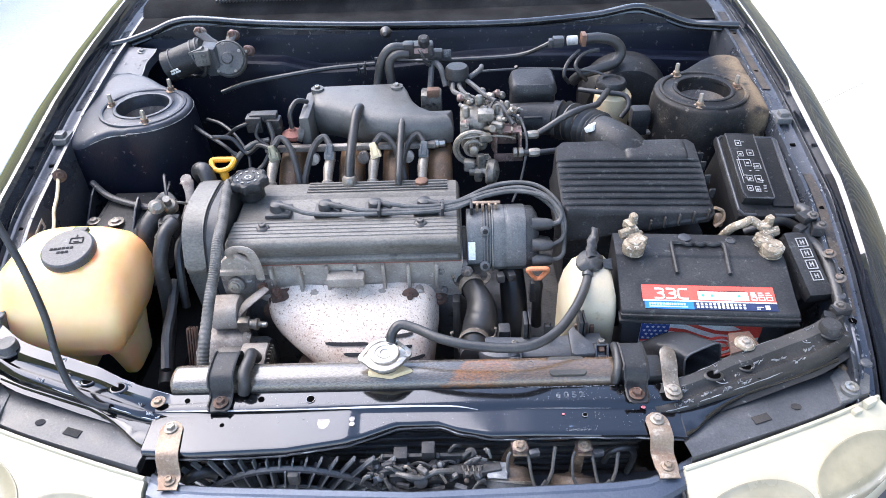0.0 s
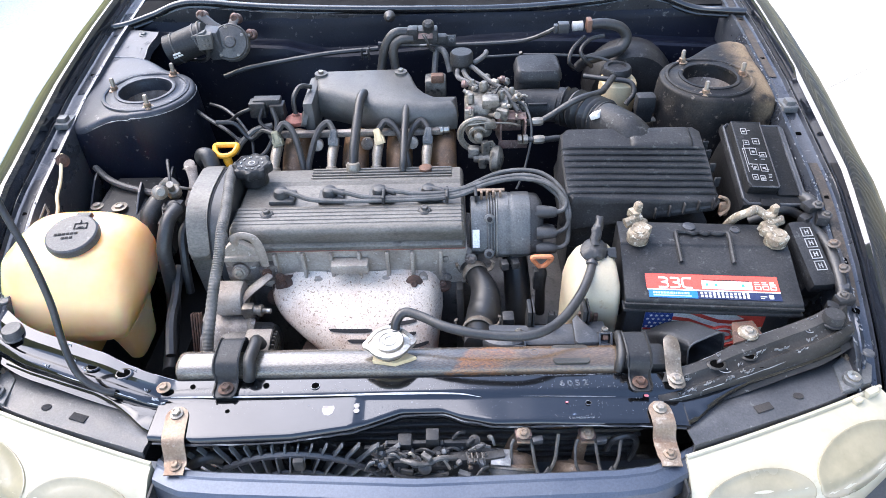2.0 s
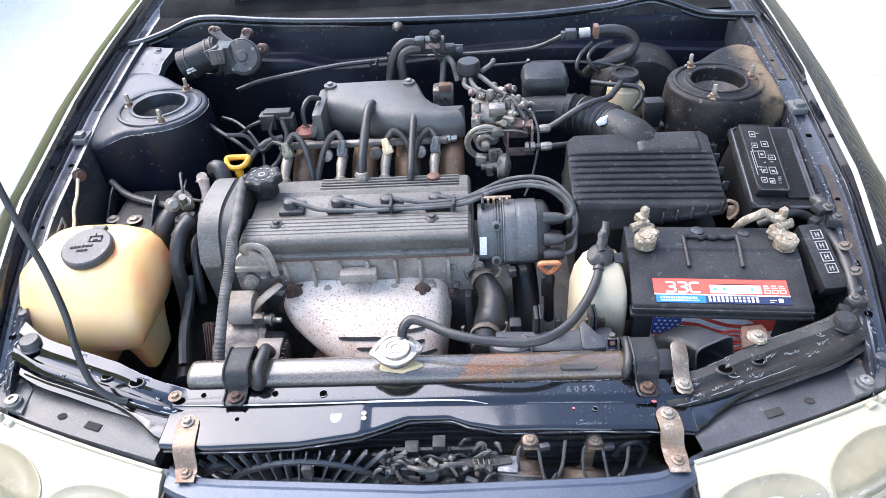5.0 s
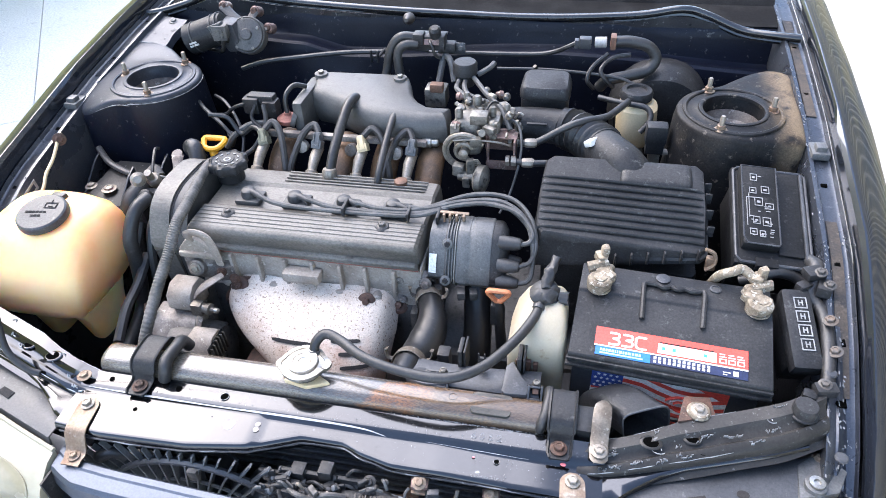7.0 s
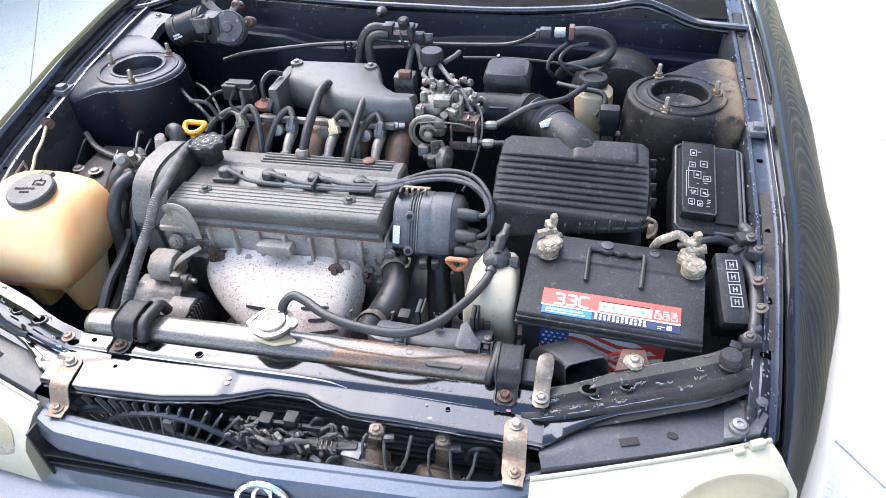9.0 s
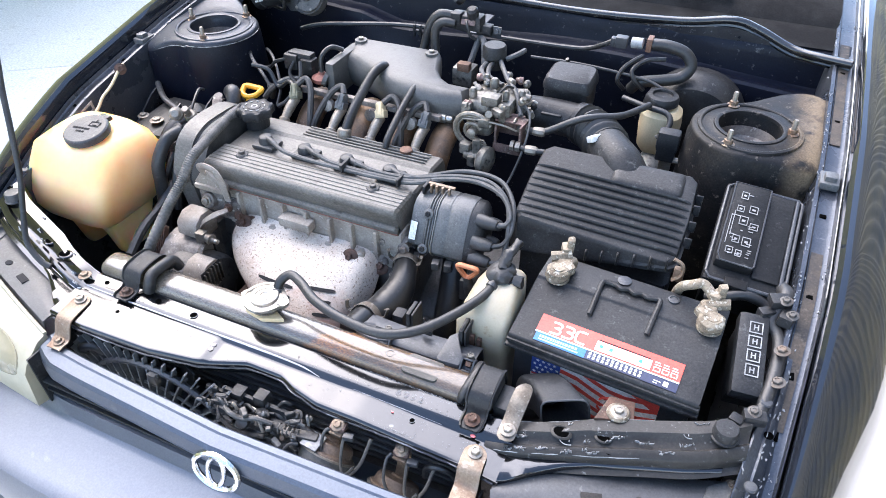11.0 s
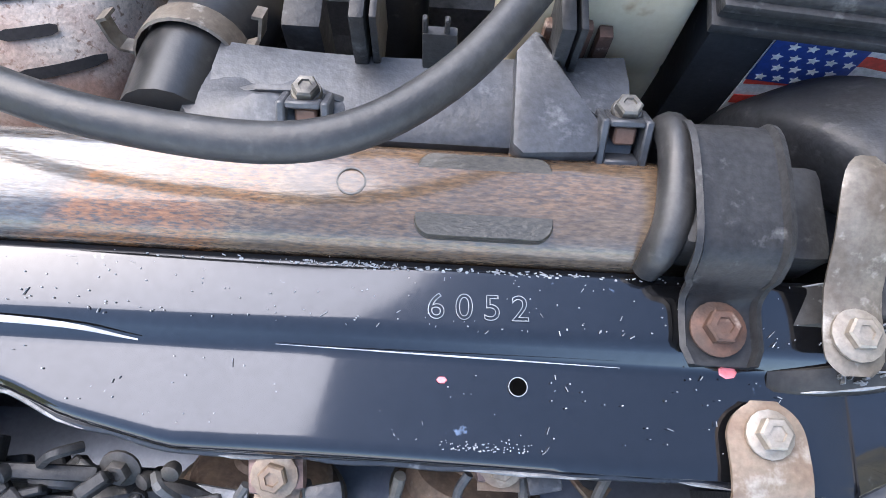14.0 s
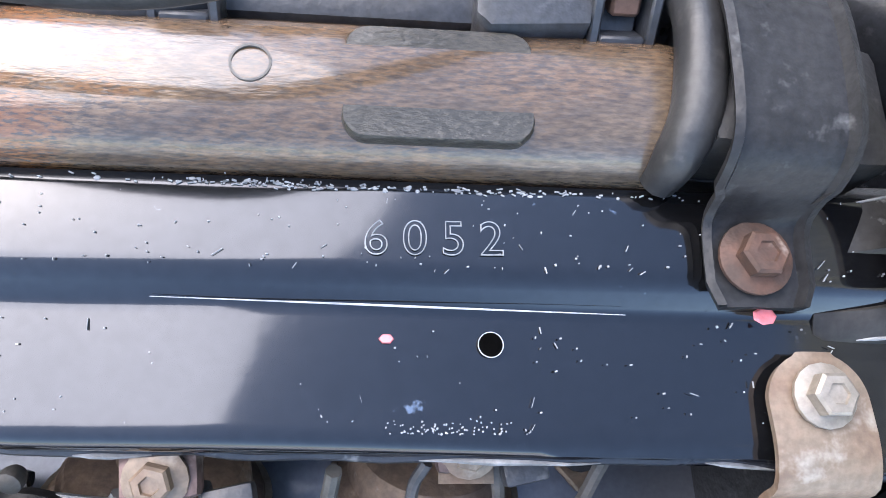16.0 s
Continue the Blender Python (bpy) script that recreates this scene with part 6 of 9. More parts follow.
dist_loft("split_flange", [(0.1192, 1.02), (0.1197, 1.035), (0.1209, 1.035), (0.1214, 1.02)], cast, di, "thin bright edge of the split flange")
capd = dist_loft("distributor_cap", [(0.173, 0.96), (0.184, 0.95), (0.188, 0.9), (0.194, 0.72), (0.196, 0.4)], black, di, "black distributor cap", 40)
for y, z in ((0.325, 0.879), (0.306, 0.852), (0.297, 0.828), (0.347, 0.862), (0.333, 0.838)):
    part("cap_tower", lathe(B(), [(0.0115, 0), (0.0105, 0.012), (0.0098, 0.02), (0.0085, 0.028), (0.0065, 0.032)], (0.184, y, z), (1, -0.12, 0.05), 14), boot_m, capd)
lo_, ln_ = Vector((0.0805, 0.2943, 0.8376)), Vector((0, 0.014, 0.026)).normalized()
part("white_label", bars(B(), lo_ + Vector((0, -0.0012, 0.0006)), (1, 0, 0), ln_, [(0.001, -0.003, 0.012, 0.026)], 0.0014), white, di, "white paper label")
bm = B()
box(bm, (0.112, 0.352, 0.9045), (0.044, 0.006, 0.003), 0.001)
for x in (0.097, 0.106, 0.116, 0.127):
    box(bm, (x, 0.346, 0.899), (0.004, 0.006, 0.014), 0.001)
part("distributor_bracket", bm, rust_zinc, di)
for p in ((0.1085, 0.3095, 0.8785), (0.1075, 0.2865, 0.8265)):
    part("boss", lathe(B(), [(0.008, -0.016), (0.008, 0.001), (0.0065, 0.002)], p, (0, -0.88, 0.47), 16), housing_m, di)
    part("bolt", hexbolt(B(), Vector(p) + Vector((0, -0.0012, 0.0006)), (0, -0.88, 0.47), r=0.0046, h=0.003, flange=0), void_black, di, "recessed screw head")
for p in ((0.132, 0.282, 0.806), (0.095, 0.29, 0.802), (0.15, 0.288, 0.803)):
    part("under_lug", box(B(), p, (0.012, 0.014, 0.014), 0.002, rotz(12)), gear_m, di)

# gearbox side
bm = B()
box(bm, (0.2, 0.4, 0.56), (0.24, 0.26, 0.24), 0.03)
lathe(bm, [(0.12, 0), (0.12, 0.06), (0.1, 0.08)], (0.08, 0.38, 0.6), (1, 0, 0), 28)
part("gearbox", bm, gear_m, engine, "grimy cast gearbox housing")
bm = B()
for L in (((-0.37, 0.53, 0.94), (-0.34, 0.54, 0.93), (-0.315, 0.53, 0.905), (-0.29, 0.53, 0.92), (-0.27, 0.52, 0.92)), ((-0.27, 0.55, 0.955), (-0.262, 0.53, 0.93), (-0.28, 0.51, 0.895), (-0.3, 0.5, 0.88))):
    tube(bm, L, 0.0042, 8, 6)
pieces("coolant_pipe", bm, rubber, engine)
bm = B()
box(bm, (-0.3, 0.57, 0.945), (0.03, 0.025, 0.03), 0.004)
box(bm, (-0.265, 0.57, 0.94), (0.026, 0.025, 0.03), 0.004)
box(bm, (-0.283, 0.575, 0.955), (0.05, 0.02, 0.016), 0.003)
for L in (((-0.31, 0.56, 0.95), (-0.335, 0.56, 0.94), (-0.36, 0.57, 0.92), (-0.4, 0.6, 0.9)), ((-0.29, 0.56, 0.95), (-0.295, 0.545, 0.93), (-0.27, 0.53, 0.915))):
    tube(bm, L, 0.0034, 8, 6)
pieces("wiring_plug", bm, black, engine)
bm = B()
lp = [(-0.35 + u, 0.489 + v * 0.95, 0.906 + v * 0.34) for u, v in ((-0.017, 0.012), (0.0, 0.0125), (0.017, 0.012), (0.0195, 0.006), (0.015, -0.006), (0.006, -0.012), (-0.006, -0.012), (-0.015, -0.006), (-0.0195, 0.006), (-0.017, 0.012), (0.0, 0.0125))]
tube(bm, lp, 0.0052, 8, 3)
tube(bm, [(-0.348, 0.481, 0.9), (-0.346, 0.478, 0.892), (-0.34, 0.47, 0.87)], [0.007, 0.008, 0.005], 10, 3)
part("oil_dipstick", bm, yellow, engine, "yellow plastic dipstick handle")
bm = B()
tube(bm, [(-0.385, 0.49, 0.87), (-0.39, 0.48, 0.9), (-0.375, 0.47, 0.905), (-0.365, 0.45, 0.88), (-0.37, 0.43, 0.84)], 0.014, 12, 6)
part("heater_hose", bm, rubber, engine, "thick black rubber hose")
bm = B()
tube(bm, [(-0.415, 0.47, 0.885), (-0.405, 0.455, 0.892), (-0.398, 0.43, 0.875), (-0.402, 0.4, 0.85)], [0.012, 0.01, 0.007, 0.01], 8, 5, flat=0.3)
lathe(bm, [(0.01, 0), (0.01, 0.004)], (-0.41, 0.465, 0.892), (0, -0.5, 1), 14)
part("engine_mount_bracket", bm, dirty, engine)


# ---- radiator ----
rad = thing("radiator", (0, 0.08, 0.42), "radiator with a brown-stained top tank and silver cap", "radiator")
bm = B()
loops = []
for x, s in ((-0.334, 0.8), (-0.331, 0.96), (-0.326, 1.0), (-0.27, 1.0), (-0.24, 1.0), (0.27, 1.0), (0.276, 0.96), (0.279, 0.8)):
    lp = []
    for k in range(24):
        a = 2 * math.pi * k / 24
        ca, sa = math.cos(a), math.sin(a)
        lp.append((x, 0.0795 + 0.0225 * s * math.copysign(abs(ca) ** 0.8, ca), 0.803 + 0.019 * s * math.copysign(abs(sa) ** 0.8, sa)))
    loops.append(lp)
rings(bm, loops)
tank = part("top_tank", bm, tank_m, rad, "brown rust-streaked radiator top tank")
pad = []
for cx, cy, a0 in ((0.2275, 0.0885, 0), (0.1895, 0.0885, 90), (0.1895, 0.0682, 180), (0.2275, 0.0682, 270)):
    pad += [(cx + 0.0062 * math.cos(radians(a0 + k * 18)), cy + 0.0062 * math.sin(radians(a0 + k * 18))) for k in range(6)]
loops = [[(0.2085 + (x - 0.2085) * f, 0.0784 + (y - 0.0784) * f, z) for x, y in pad] for f, z in ((1.012, 0.806), (1.008, 0.8196), (1.0, 0.8206), (0.985, 0.8211))]
part("moulded_pad", rings(B(), loops), pad_m, tank, "dark moulded pad round the tank's crown", sharp=50)
bm = lathe(B(), [(0.0055, 0), (0.0055, 0.0008), (0.0048, 0.0008), (0.0048, 0)], (0.1595, 0.081, 0.8214), seg=22, caps=False)
part("mould_mark", bm, loom, tank)
bm = box(B(), (-0.03, 0.075, 0.68), (0.62, 0.03, 0.22), 0.003)
part("core", bm, void_black, rad)
bm = B()
box(bm, (-0.03, 0.058, 0.79), (0.61, 0.006, 0.01), 0.002)
part("tank_seam", bm, rust, rad)
bm = B()
lathe(bm, [(0.021, -0.03), (0.021, -0.004), (0.024, 0.0)], (-0.038, 0.084, 0.838), seg=28)
neck = part("filler_neck", bm, tank_m, rad)
bm = B()
prism(bm, [(-0.062, 0.066), (-0.03, 0.06), (0.0, 0.072), (-0.02, 0.082), (-0.06, 0.08)], "z", 0.82, 0.828, 0.003)
part("neck_web", bm, amber_old, rad, "yellowed plastic web under the cap")
bm = B()
loops = []
for r, z in ((0.021, 0.838), (0.0285, 0.839), (0.03, 0.8425), (0.0295, 0.8455), (0.024, 0.8465), (0.0232, 0.8452), (0.0205, 0.8452), (0.0198, 0.8485), (0.0185, 0.8492), (0.0135, 0.8488), (0.0128, 0.8475), (0.0105, 0.8475), (0.0098, 0.849), (0.006, 0.849), (0.0052, 0.8478), (0.003, 0.8478)):
    lp = []
    for k in range(48):
        a = 2 * math.pi * k / 48
        e = 1 + (0.24 * max(0, math.cos(2 * (a - 0.12))) ** 6 if r > 0.022 else 0)
        lp.append((-0.038 + r * e * math.cos(a), 0.084 + r * e * math.sin(a), z - (0.002 if e > 1.1 else 0)))
    loops.append(lp)
rings(bm, loops)
part("radiator_cap", bm, steel, rad, "silver pressed-steel radiator cap", sharp=25)


def clamp(x0, x1, bolt_x, name_mat):
    w = x1 - x0
    prof = [(0.0225, 0.8085), (0.04, 0.809), (0.046, 0.812), (0.05, 0.822), (0.056, 0.832), (0.066, 0.8365), (0.09, 0.8375), (0.104, 0.834), (0.11, 0.824), (0.112, 0.8)]
    q = smooth_path([(a, b, 0) for a, b in prof], 3)
    rows = []
    for p in q:
        s = 1.0 if p.x > 0.05 else 0.9 if p.x > 0.026 else 0.75
        c = (x0 + x1) / 2
        rows.append([(c - w / 2 * s, p.x, p.y + 0.0022), (c - w / 2 * s + 0.0022, p.x, p.y + 0.003), (c - w / 2 * s + 0.0035, p.x, p.y), (c, p.x, p.y + 0.0005), (c + w / 2 * s - 0.0035, p.x, p.y), (c + w / 2 * s - 0.0022, p.x, p.y + 0.003), (c + w / 2 * s, p.x, p.y + 0.0022)])
    cl = part("tank_clamp", sheet(B(), rows, 0.0022), name_mat, rad, "black steel clamp over the tank")
    bm = lathe(B(), [(0.0102, 0), (0.0102, 0.0012), (0.007, 0.0025)], (bolt_x, 0.0355, 0.8105), seg=26)
    part("washer", bm, rust, cl)
    part("bolt", hexbolt(B(), (bolt_x, 0.0355, 0.8115), r=0.0065, h=0.0055, flange=0), rust, cl, "rusty hexagon bolt")
    return cl


clamp(-0.276, -0.24, -0.257, black)
clamp(0.279, 0.313, 0.295, black)
bm = B()
tube(bm, [(-0.23, 0.052, 0.81), (-0.226, 0.056, 0.826), (-0.228, 0.066, 0.833), (-0.226, 0.088, 0.834), (-0.228, 0.106, 0.828), (-0.226, 0.114, 0.81)], 0.0085, 10, 5)
part("rubber_cushion", bm, rubber, rad, "black rubber cushion beside the clamp")
bm = B()
tube(bm, [(0.2705, 0.0575, 0.809), (0.2725, 0.061, 0.819), (0.276, 0.072, 0.826), (0.278, 0.094, 0.828), (0.278, 0.108, 0.824), (0.278, 0.114, 0.81)], [0.0055, 0.0065, 0.007, 0.007, 0.007, 0.006], 12, 5)
box(bm, (0.295, 0.085, 0.815), (0.035, 0.05, 0.03), 0.008)
part("rubber_cushion", bm, rubber, rad, "black rubber cushion beside the clamp")
bm = box(B(), (0.325, 0.082, 0.8), (0.03, 0.04, 0.03), 0.006)
part("tank_stub", bm, rubber, rad)

# fan shroud
fs = thing("fan_shroud", (0.12, 0.14, 0.5), "black plastic radiator fan shroud with bolted tabs", "fan shroud")
bm = B()
rows = []
for i in range(25):
    x = 0.1 + i * 0.165 / 24
    hump = 0.004 * math.sin((x + 0.05) * 22)
    rows.append([(x, 0.1, 0.79), (x, 0.102, 0.814), (x, 0.106, 0.817), (x, 0.13 + hump, 0.817 - 0.02 * max(0, 0.1 - x)), (x, 0.145 + hump, 0.812 - 0.03 * max(0, 0.1 - x)), (x, 0.15 + hump, 0.79), (x, 0.16, 0.62)])
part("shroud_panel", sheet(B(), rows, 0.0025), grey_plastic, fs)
bm = B()
loops = []
for r, z in ((0.03, 0.8), (0.03, 0.813), (0.028, 0.8165), (0.014, 0.82), (0.005, 0.8205)):
    loops.append([(0.122 + r * math.cos(a) * 1.15, 0.117 + r * math.sin(a) * 0.75, z - 0.004 * math.sin(a)) for a in (2 * math.pi * k / 26 for k in range(26))])
rings(bm, loops)
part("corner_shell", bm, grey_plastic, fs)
bm = prism(B(), [(0.098, 0.812), (0.162, 0.812), (0.14, 0.824), (0.12, 0.823)], "y", 0.116, 0.119, 0.0008)
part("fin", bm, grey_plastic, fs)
bm = B()
prism(bm, [(0.218, 0.099), (0.222, 0.095), (0.25, 0.097), (0.252, 0.112), (0.243, 0.118), (0.2295, 0.148), (0.2265, 0.15), (0.219, 0.14)], "z", 0.807, 0.824, 0.002)
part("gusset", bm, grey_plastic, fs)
for x0 in (0.158, 0.236):
    bm = box(B(), (x0, 0.15, 0.818), (0.006, 0.028, 0.05), 0.0015)
    box(bm, (x0 + 0.006, 0.152, 0.82), (0.003, 0.03, 0.045), 0.001)
    part("upright_web", bm, black, fs)
for x in (0.14, 0.26):
    TM = Matrix.Translation((x, 0.106, 0.8195)) @ Matrix.Rotation(radians(-42), 4, "X")
    RM = Matrix.Rotation(radians(-42), 4, "X")
    bm = B()
    for cx, cz, sx, sz in ((-0.0082, 0, 0.0032, 0.0185), (0.0082, 0, 0.0032, 0.0185), (0, 0.0078, 0.0132, 0.0028), (0, -0.0078, 0.0132, 0.0028)):
        box(bm, TM @ Vector((cx, 0, cz)), (sx, 0.014, sz), 0.0007, RM, seg=1)
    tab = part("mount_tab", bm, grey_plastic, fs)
    bm = box(B(), TM @ Vector((0, 0.006, 0)), (0.0136, 0.002, 0.0132), 0, RM)
    part("recess", bm, void_black, tab)
    bm = box(B(), TM @ Vector((0.0005, 0.001, 0.002)), (0.0085, 0.009, 0.0075), 0.001, RM, seg=1)
    part("nut_plate", bm, copper, tab, "rust-brown captive nut")
    part("bolt", hexbolt(B(), TM @ Vector((0.0005, 0.001, 0.0098)), TM.to_3x3() @ Vector((0, -0.7, 1)), r=0.0052, h=0.005, flange=1.15), grimy, tab, "dull grey bolt")
bm = B()
box(bm, (0.189, 0.134, 0.83), (0.013, 0.004, 0.022), 0.001)
box(bm, (0.1835, 0.134, 0.838), (0.002, 0.003, 0.02), 0.0005, seg=1)
box(bm, (0.1915, 0.134, 0.838), (0.002, 0.003, 0.02), 0.0005, seg=1)
part("clip", bm, black, fs)
bm = B()
lathe(bm, [(0.05, 0), (0.055, 0.03), (0.05, 0.045), (0.02, 0.05)], (-0.03, 0.14, 0.62), (0, 1, 0), 24)
box(bm, (0.13, 0.165, 0.73), (0.018, 0.02, 0.16), 0.004)
box(bm, (0.1, 0.165, 0.72), (0.1, 0.015, 0.02), 0.004)
box(bm, (0.1, 0.165, 0.68), (0.1, 0.015, 0.02), 0.004)
lathe(bm, [(0.012, 0), (0.012, 0.01), (0.006, 0.012)], (0.1, 0.16, 0.755), (0, -1, 0.3), 14)
part("fan_motor", bm, black, fs)

# coolant hoses
uh = thing("radiator_hose", (0.09, 0.12, 0.8), "thick black upper radiator hose with spring clips", "hose")
part("hose", tube(B(), [(0.072, 0.305, 0.792), (0.082, 0.277, 0.798), (0.094, 0.248, 0.799), (0.099, 0.222, 0.793), (0.096, 0.196, 0.786), (0.09, 0.17, 0.787), (0.085, 0.143, 0.797), (0.083, 0.108, 0.806)], [0.0175, 0.0175, 0.019, 0.0235, 0.0265, 0.0245, 0.0215, 0.0195], 18, 6), hose_m, uh)
for p, d, r in (((0.085, 0.27, 0.7985), (0.35, -1, 0.1), 0.0195), ((0.085, 0.144, 0.7965), (-0.1, -0.9, 0.35), 0.0232)):
    bm = lathe(B(), [(r, -0.0065), (r + 0.0012, -0.006), (r + 0.0012, 0.006), (r, 0.0065)], p, d, 28, caps=False)
    ring_ = part("hose_clip", bm, clip_m, uh, "tan stained spring clip")
    ax = Vector(d).normalized()
    w = Vector((1, 0, 0))
    n_ = ax.cross(w).normalized()
    if n_.z < 0:
        n_ = -n_
    for s, t in ((1, 0.35), (-1, 0.2)):
        q = Vector(p) + (w * s * math.cos(t) + n_ * math.sin(t)) * (r + 0.001)
        out = (w * s * math.cos(t) + n_ * math.sin(t)).normalized()
        up_ = n_ * 0.8 + out * 0.2
        rows = [[v - ax * 0.004, v + ax * 0.004] for v in (q, q + out * 0.006, q + out * 0.008 + up_ * 0.004, q + out * 0.008 + up_ * 0.016, q + out * 0.003 + up_ * 0.019)]
        part("clip_ear", sheet(B(), rows, 0.0014), clip_m, ring_)
bm = B()
lathe(bm, [(0.022, 0), (0.024, 0.02), (0.018, 0.04)], (0.062, 0.33, 0.79), (0.3, -1, 0.1), 18)
lathe(bm, [(0.008, 0), (0.008, 0.02), (0.005, 0.022)], (0.072, 0.3, 0.81), (0, -0.4, 1), 10)
box(bm, (0.055, 0.298, 0.8), (0.05, 0.012, 0.05), 0.006, rotz(-14))
for q in ((0.036, 0.29, 0.818), (0.078, 0.28, 0.822), (0.04, 0.286, 0.782)):
    hexbolt(bm, q, (0.2, -1, 0.2), r=0.006, h=0.008)
part("water_outlet", bm, dirty, engine, "dirty cast water outlet")
lh = thing("air_hose", (0.155, 0.26, 0.6), "thick black hose below the distributor", "hose")
part("hose", tube(B(), [(0.15, 0.335, 0.8), (0.152, 0.315, 0.79), (0.156, 0.29, 0.75), (0.158, 0.26, 0.7), (0.158, 0.24, 0.62)], [0.02, 0.021, 0.022, 0.022, 0.021], 16, 6), hose_m, lh)
bm = lathe(B(), [(0.022, -0.004), (0.0235, -0.003), (0.0235, 0.003), (0.022, 0.004)], (0.151, 0.325, 0.795), (0.1, -0.8, -0.6), 20)
part("hose_clip", bm, rust_zinc, lh)

td = thing("transmission_dipstick", (0.19, 0.27, 0.68), "orange loop-handled transmission dipstick in a black tube", "dipstick")
lp = [(0.19 + sx * 0.0165 - 0.001 * sx * k, 0.27, 0.832 - k * 0.004) for sx, k in ((0, 0), (0.7, 0), (1, 0.7), (0.9, 2), (0.4, 4.6), (0, 5.2), (-0.4, 4.6), (-0.9, 2), (-1, 0.7), (-0.7, 0), (0, 0))]
part("handle", tube(B(), lp, 0.0045, 8, 3, flat=0.8), orange, td)
bm = tube(B(), [(0.19, 0.271, 0.812), (0.191, 0.272, 0.795), (0.192, 0.275, 0.76), (0.195, 0.28, 0.7)], [0.006, 0.0095, 0.008, 0.009], 10, 4)
box(bm, (0.184, 0.27, 0.785), (0.01, 0.01, 0.04), 0.002)
part("tube", bm, rubber, td)

# coolant overflow bottle and hose
ob = thing("coolant_bottle", (0.255, 0.205, 0.66), "ivory coolant overflow bottle with a black cap", "bottle")
bm = B()
loops = []
for z, x0, x1, y0, y1 in ((0.66, 0.222, 0.287, 0.165, 0.235), (0.665, 0.218, 0.291, 0.16, 0.24), (0.78, 0.216, 0.293, 0.157, 0.243), (0.784, 0.217, 0.292, 0.158, 0.242), (0.788, 0.216, 0.293, 0.157, 0.243), (0.83, 0.216, 0.293, 0.158, 0.244), (0.852, 0.222, 0.292, 0.168, 0.248), (0.868, 0.234, 0.289, 0.19, 0.252), (0.874, 0.242, 0.284, 0.205, 0.25), (0.876, 0.25, 0.278, 0.215, 0.245)):
    cx, cy, hx, hy = (x0 + x1) / 2, (y0 + y1) / 2, (x1 - x0) / 2, (y1 - y0) / 2
    loops.append([(cx + hx * math.copysign(abs(math.cos(a)) ** 0.3, math.cos(a)), cy + hy * math.copysign(abs(math.sin(a)) ** 0.3, math.sin(a)), z) for a in (2 * math.pi * (k + 0.5) / 48 for k in range(48))])
rings(bm, loops)
part("bottle", bm, ivory, ob, "ivory plastic bottle", sharp=50)
bm = B()
lathe(bm, [(0.017, -0.01), (0.0195, -0.006), (0.021, -0.003), (0.0185, 0.0), (0.02, 0.003), (0.017, 0.008), (0.009, 0.011)], (0.259, 0.226, 0.88), (0, -0.25, 1), 30)
tube(bm, [(0.259, 0.228, 0.888), (0.261, 0.238, 0.9), (0.266, 0.25, 0.908), (0.27, 0.262, 0.912)], [0.008, 0.007, 0.006, 0.006], 10, 4)
lathe(bm, [(0.008, 0), (0.008, 0.012)], (0.278, 0.222, 0.876), (1, 0, 0.1), 10)
for v in bm.verts:
    v.co += Vector(noise.noise_vector(v.co * 120)) * 0.0034
part("cap", bm, rubber, ob, "wrinkled black rubber cap")
bm = B()
box(bm, (0.24, 0.153, 0.8), (0.02, 0.006, 0.05), 0.002)
box(bm, (0.256, 0.154, 0.785), (0.006, 0.006, 0.07), 0.001)
part("bottle_bracket", bm, rust, ob, "rusty bottle bracket")
oh = thing("overflow_hose", (0.1, 0.1, 0.84), "black rubber overflow hose from the radiator cap", "hose")
part("hose", tube(B(), [(-0.03, 0.1, 0.838), (-0.03, 0.112, 0.853), (-0.018, 0.122, 0.862), (0.005, 0.114, 0.862), (0.04, 0.093, 0.862), (0.09, 0.079, 0.861), (0.15, 0.076, 0.861), (0.192, 0.099, 0.862), (0.226, 0.144, 0.865), (0.248, 0.19, 0.868), (0.256, 0.22, 0.877)], 0.0067, 12, 8), rubber, oh)

for p, d in (((-0.03, 0.104, 0.844), (0, 0.5, 0.86)), ((0.2525, 0.205, 0.872), (0.2, 0.9, 0.3))):
    bm = lathe(B(), [(0.0073, -0.003), (0.0086, -0.0025), (0.0086, 0.0025), (0.0073, 0.003)], p, d, 16, caps=False)
    part("hose_end_clip", bm, grey_plastic, oh)

# snorkel of the air intake and its strap
sn = thing("intake_snorkel", (0.365, 0.1, 0.79), "black plastic air intake snorkel with a flared mouth", "air intake")
# hooded duct: it rises from below and its mouth opens to the front
bm = B()
loops = []
mid_line = smooth_path([(0.34, 0.14, 0.71), (0.342, 0.14, 0.755), (0.35, 0.132, 0.785), (0.369, 0.113, 0.806), (0.396, 0.09, 0.8125)], 4)
s = Vector((0.93, 0.36, 0.12)).normalized()
for k, q in enumerate(mid_line):
    d = (mid_line[min(k + 1, 16)] - mid_line[max(k - 1, 0)]).normalized()
    u = s.cross(d).normalized()
    if u.z < 0:
        u = -u
    w, h = 0.023 + 0.006 * k / 16, 0.019 + 0.005 * k / 16
    loops.append([q + s * w * math.copysign(abs(math.cos(a)) ** 0.38, math.cos(a)) + u * h * math.copysign(abs(math.sin(a)) ** 0.45, math.sin(a)) for a in (2 * math.pi * i / 32 for i in range(32))])
rings(bm, loops, caps=False)
bmesh.ops.solidify(bm, geom=list(bm.faces), thickness=0.0028)
part("duct", bm, grey_plastic, sn, sharp=50)
part("mouth_rim", tube(B(), [q + Vector((0, -0.0015, 0)) for q in loops[-1] + loops[-1][:1]], 0.0014, 6, 1), grey_plastic, sn)
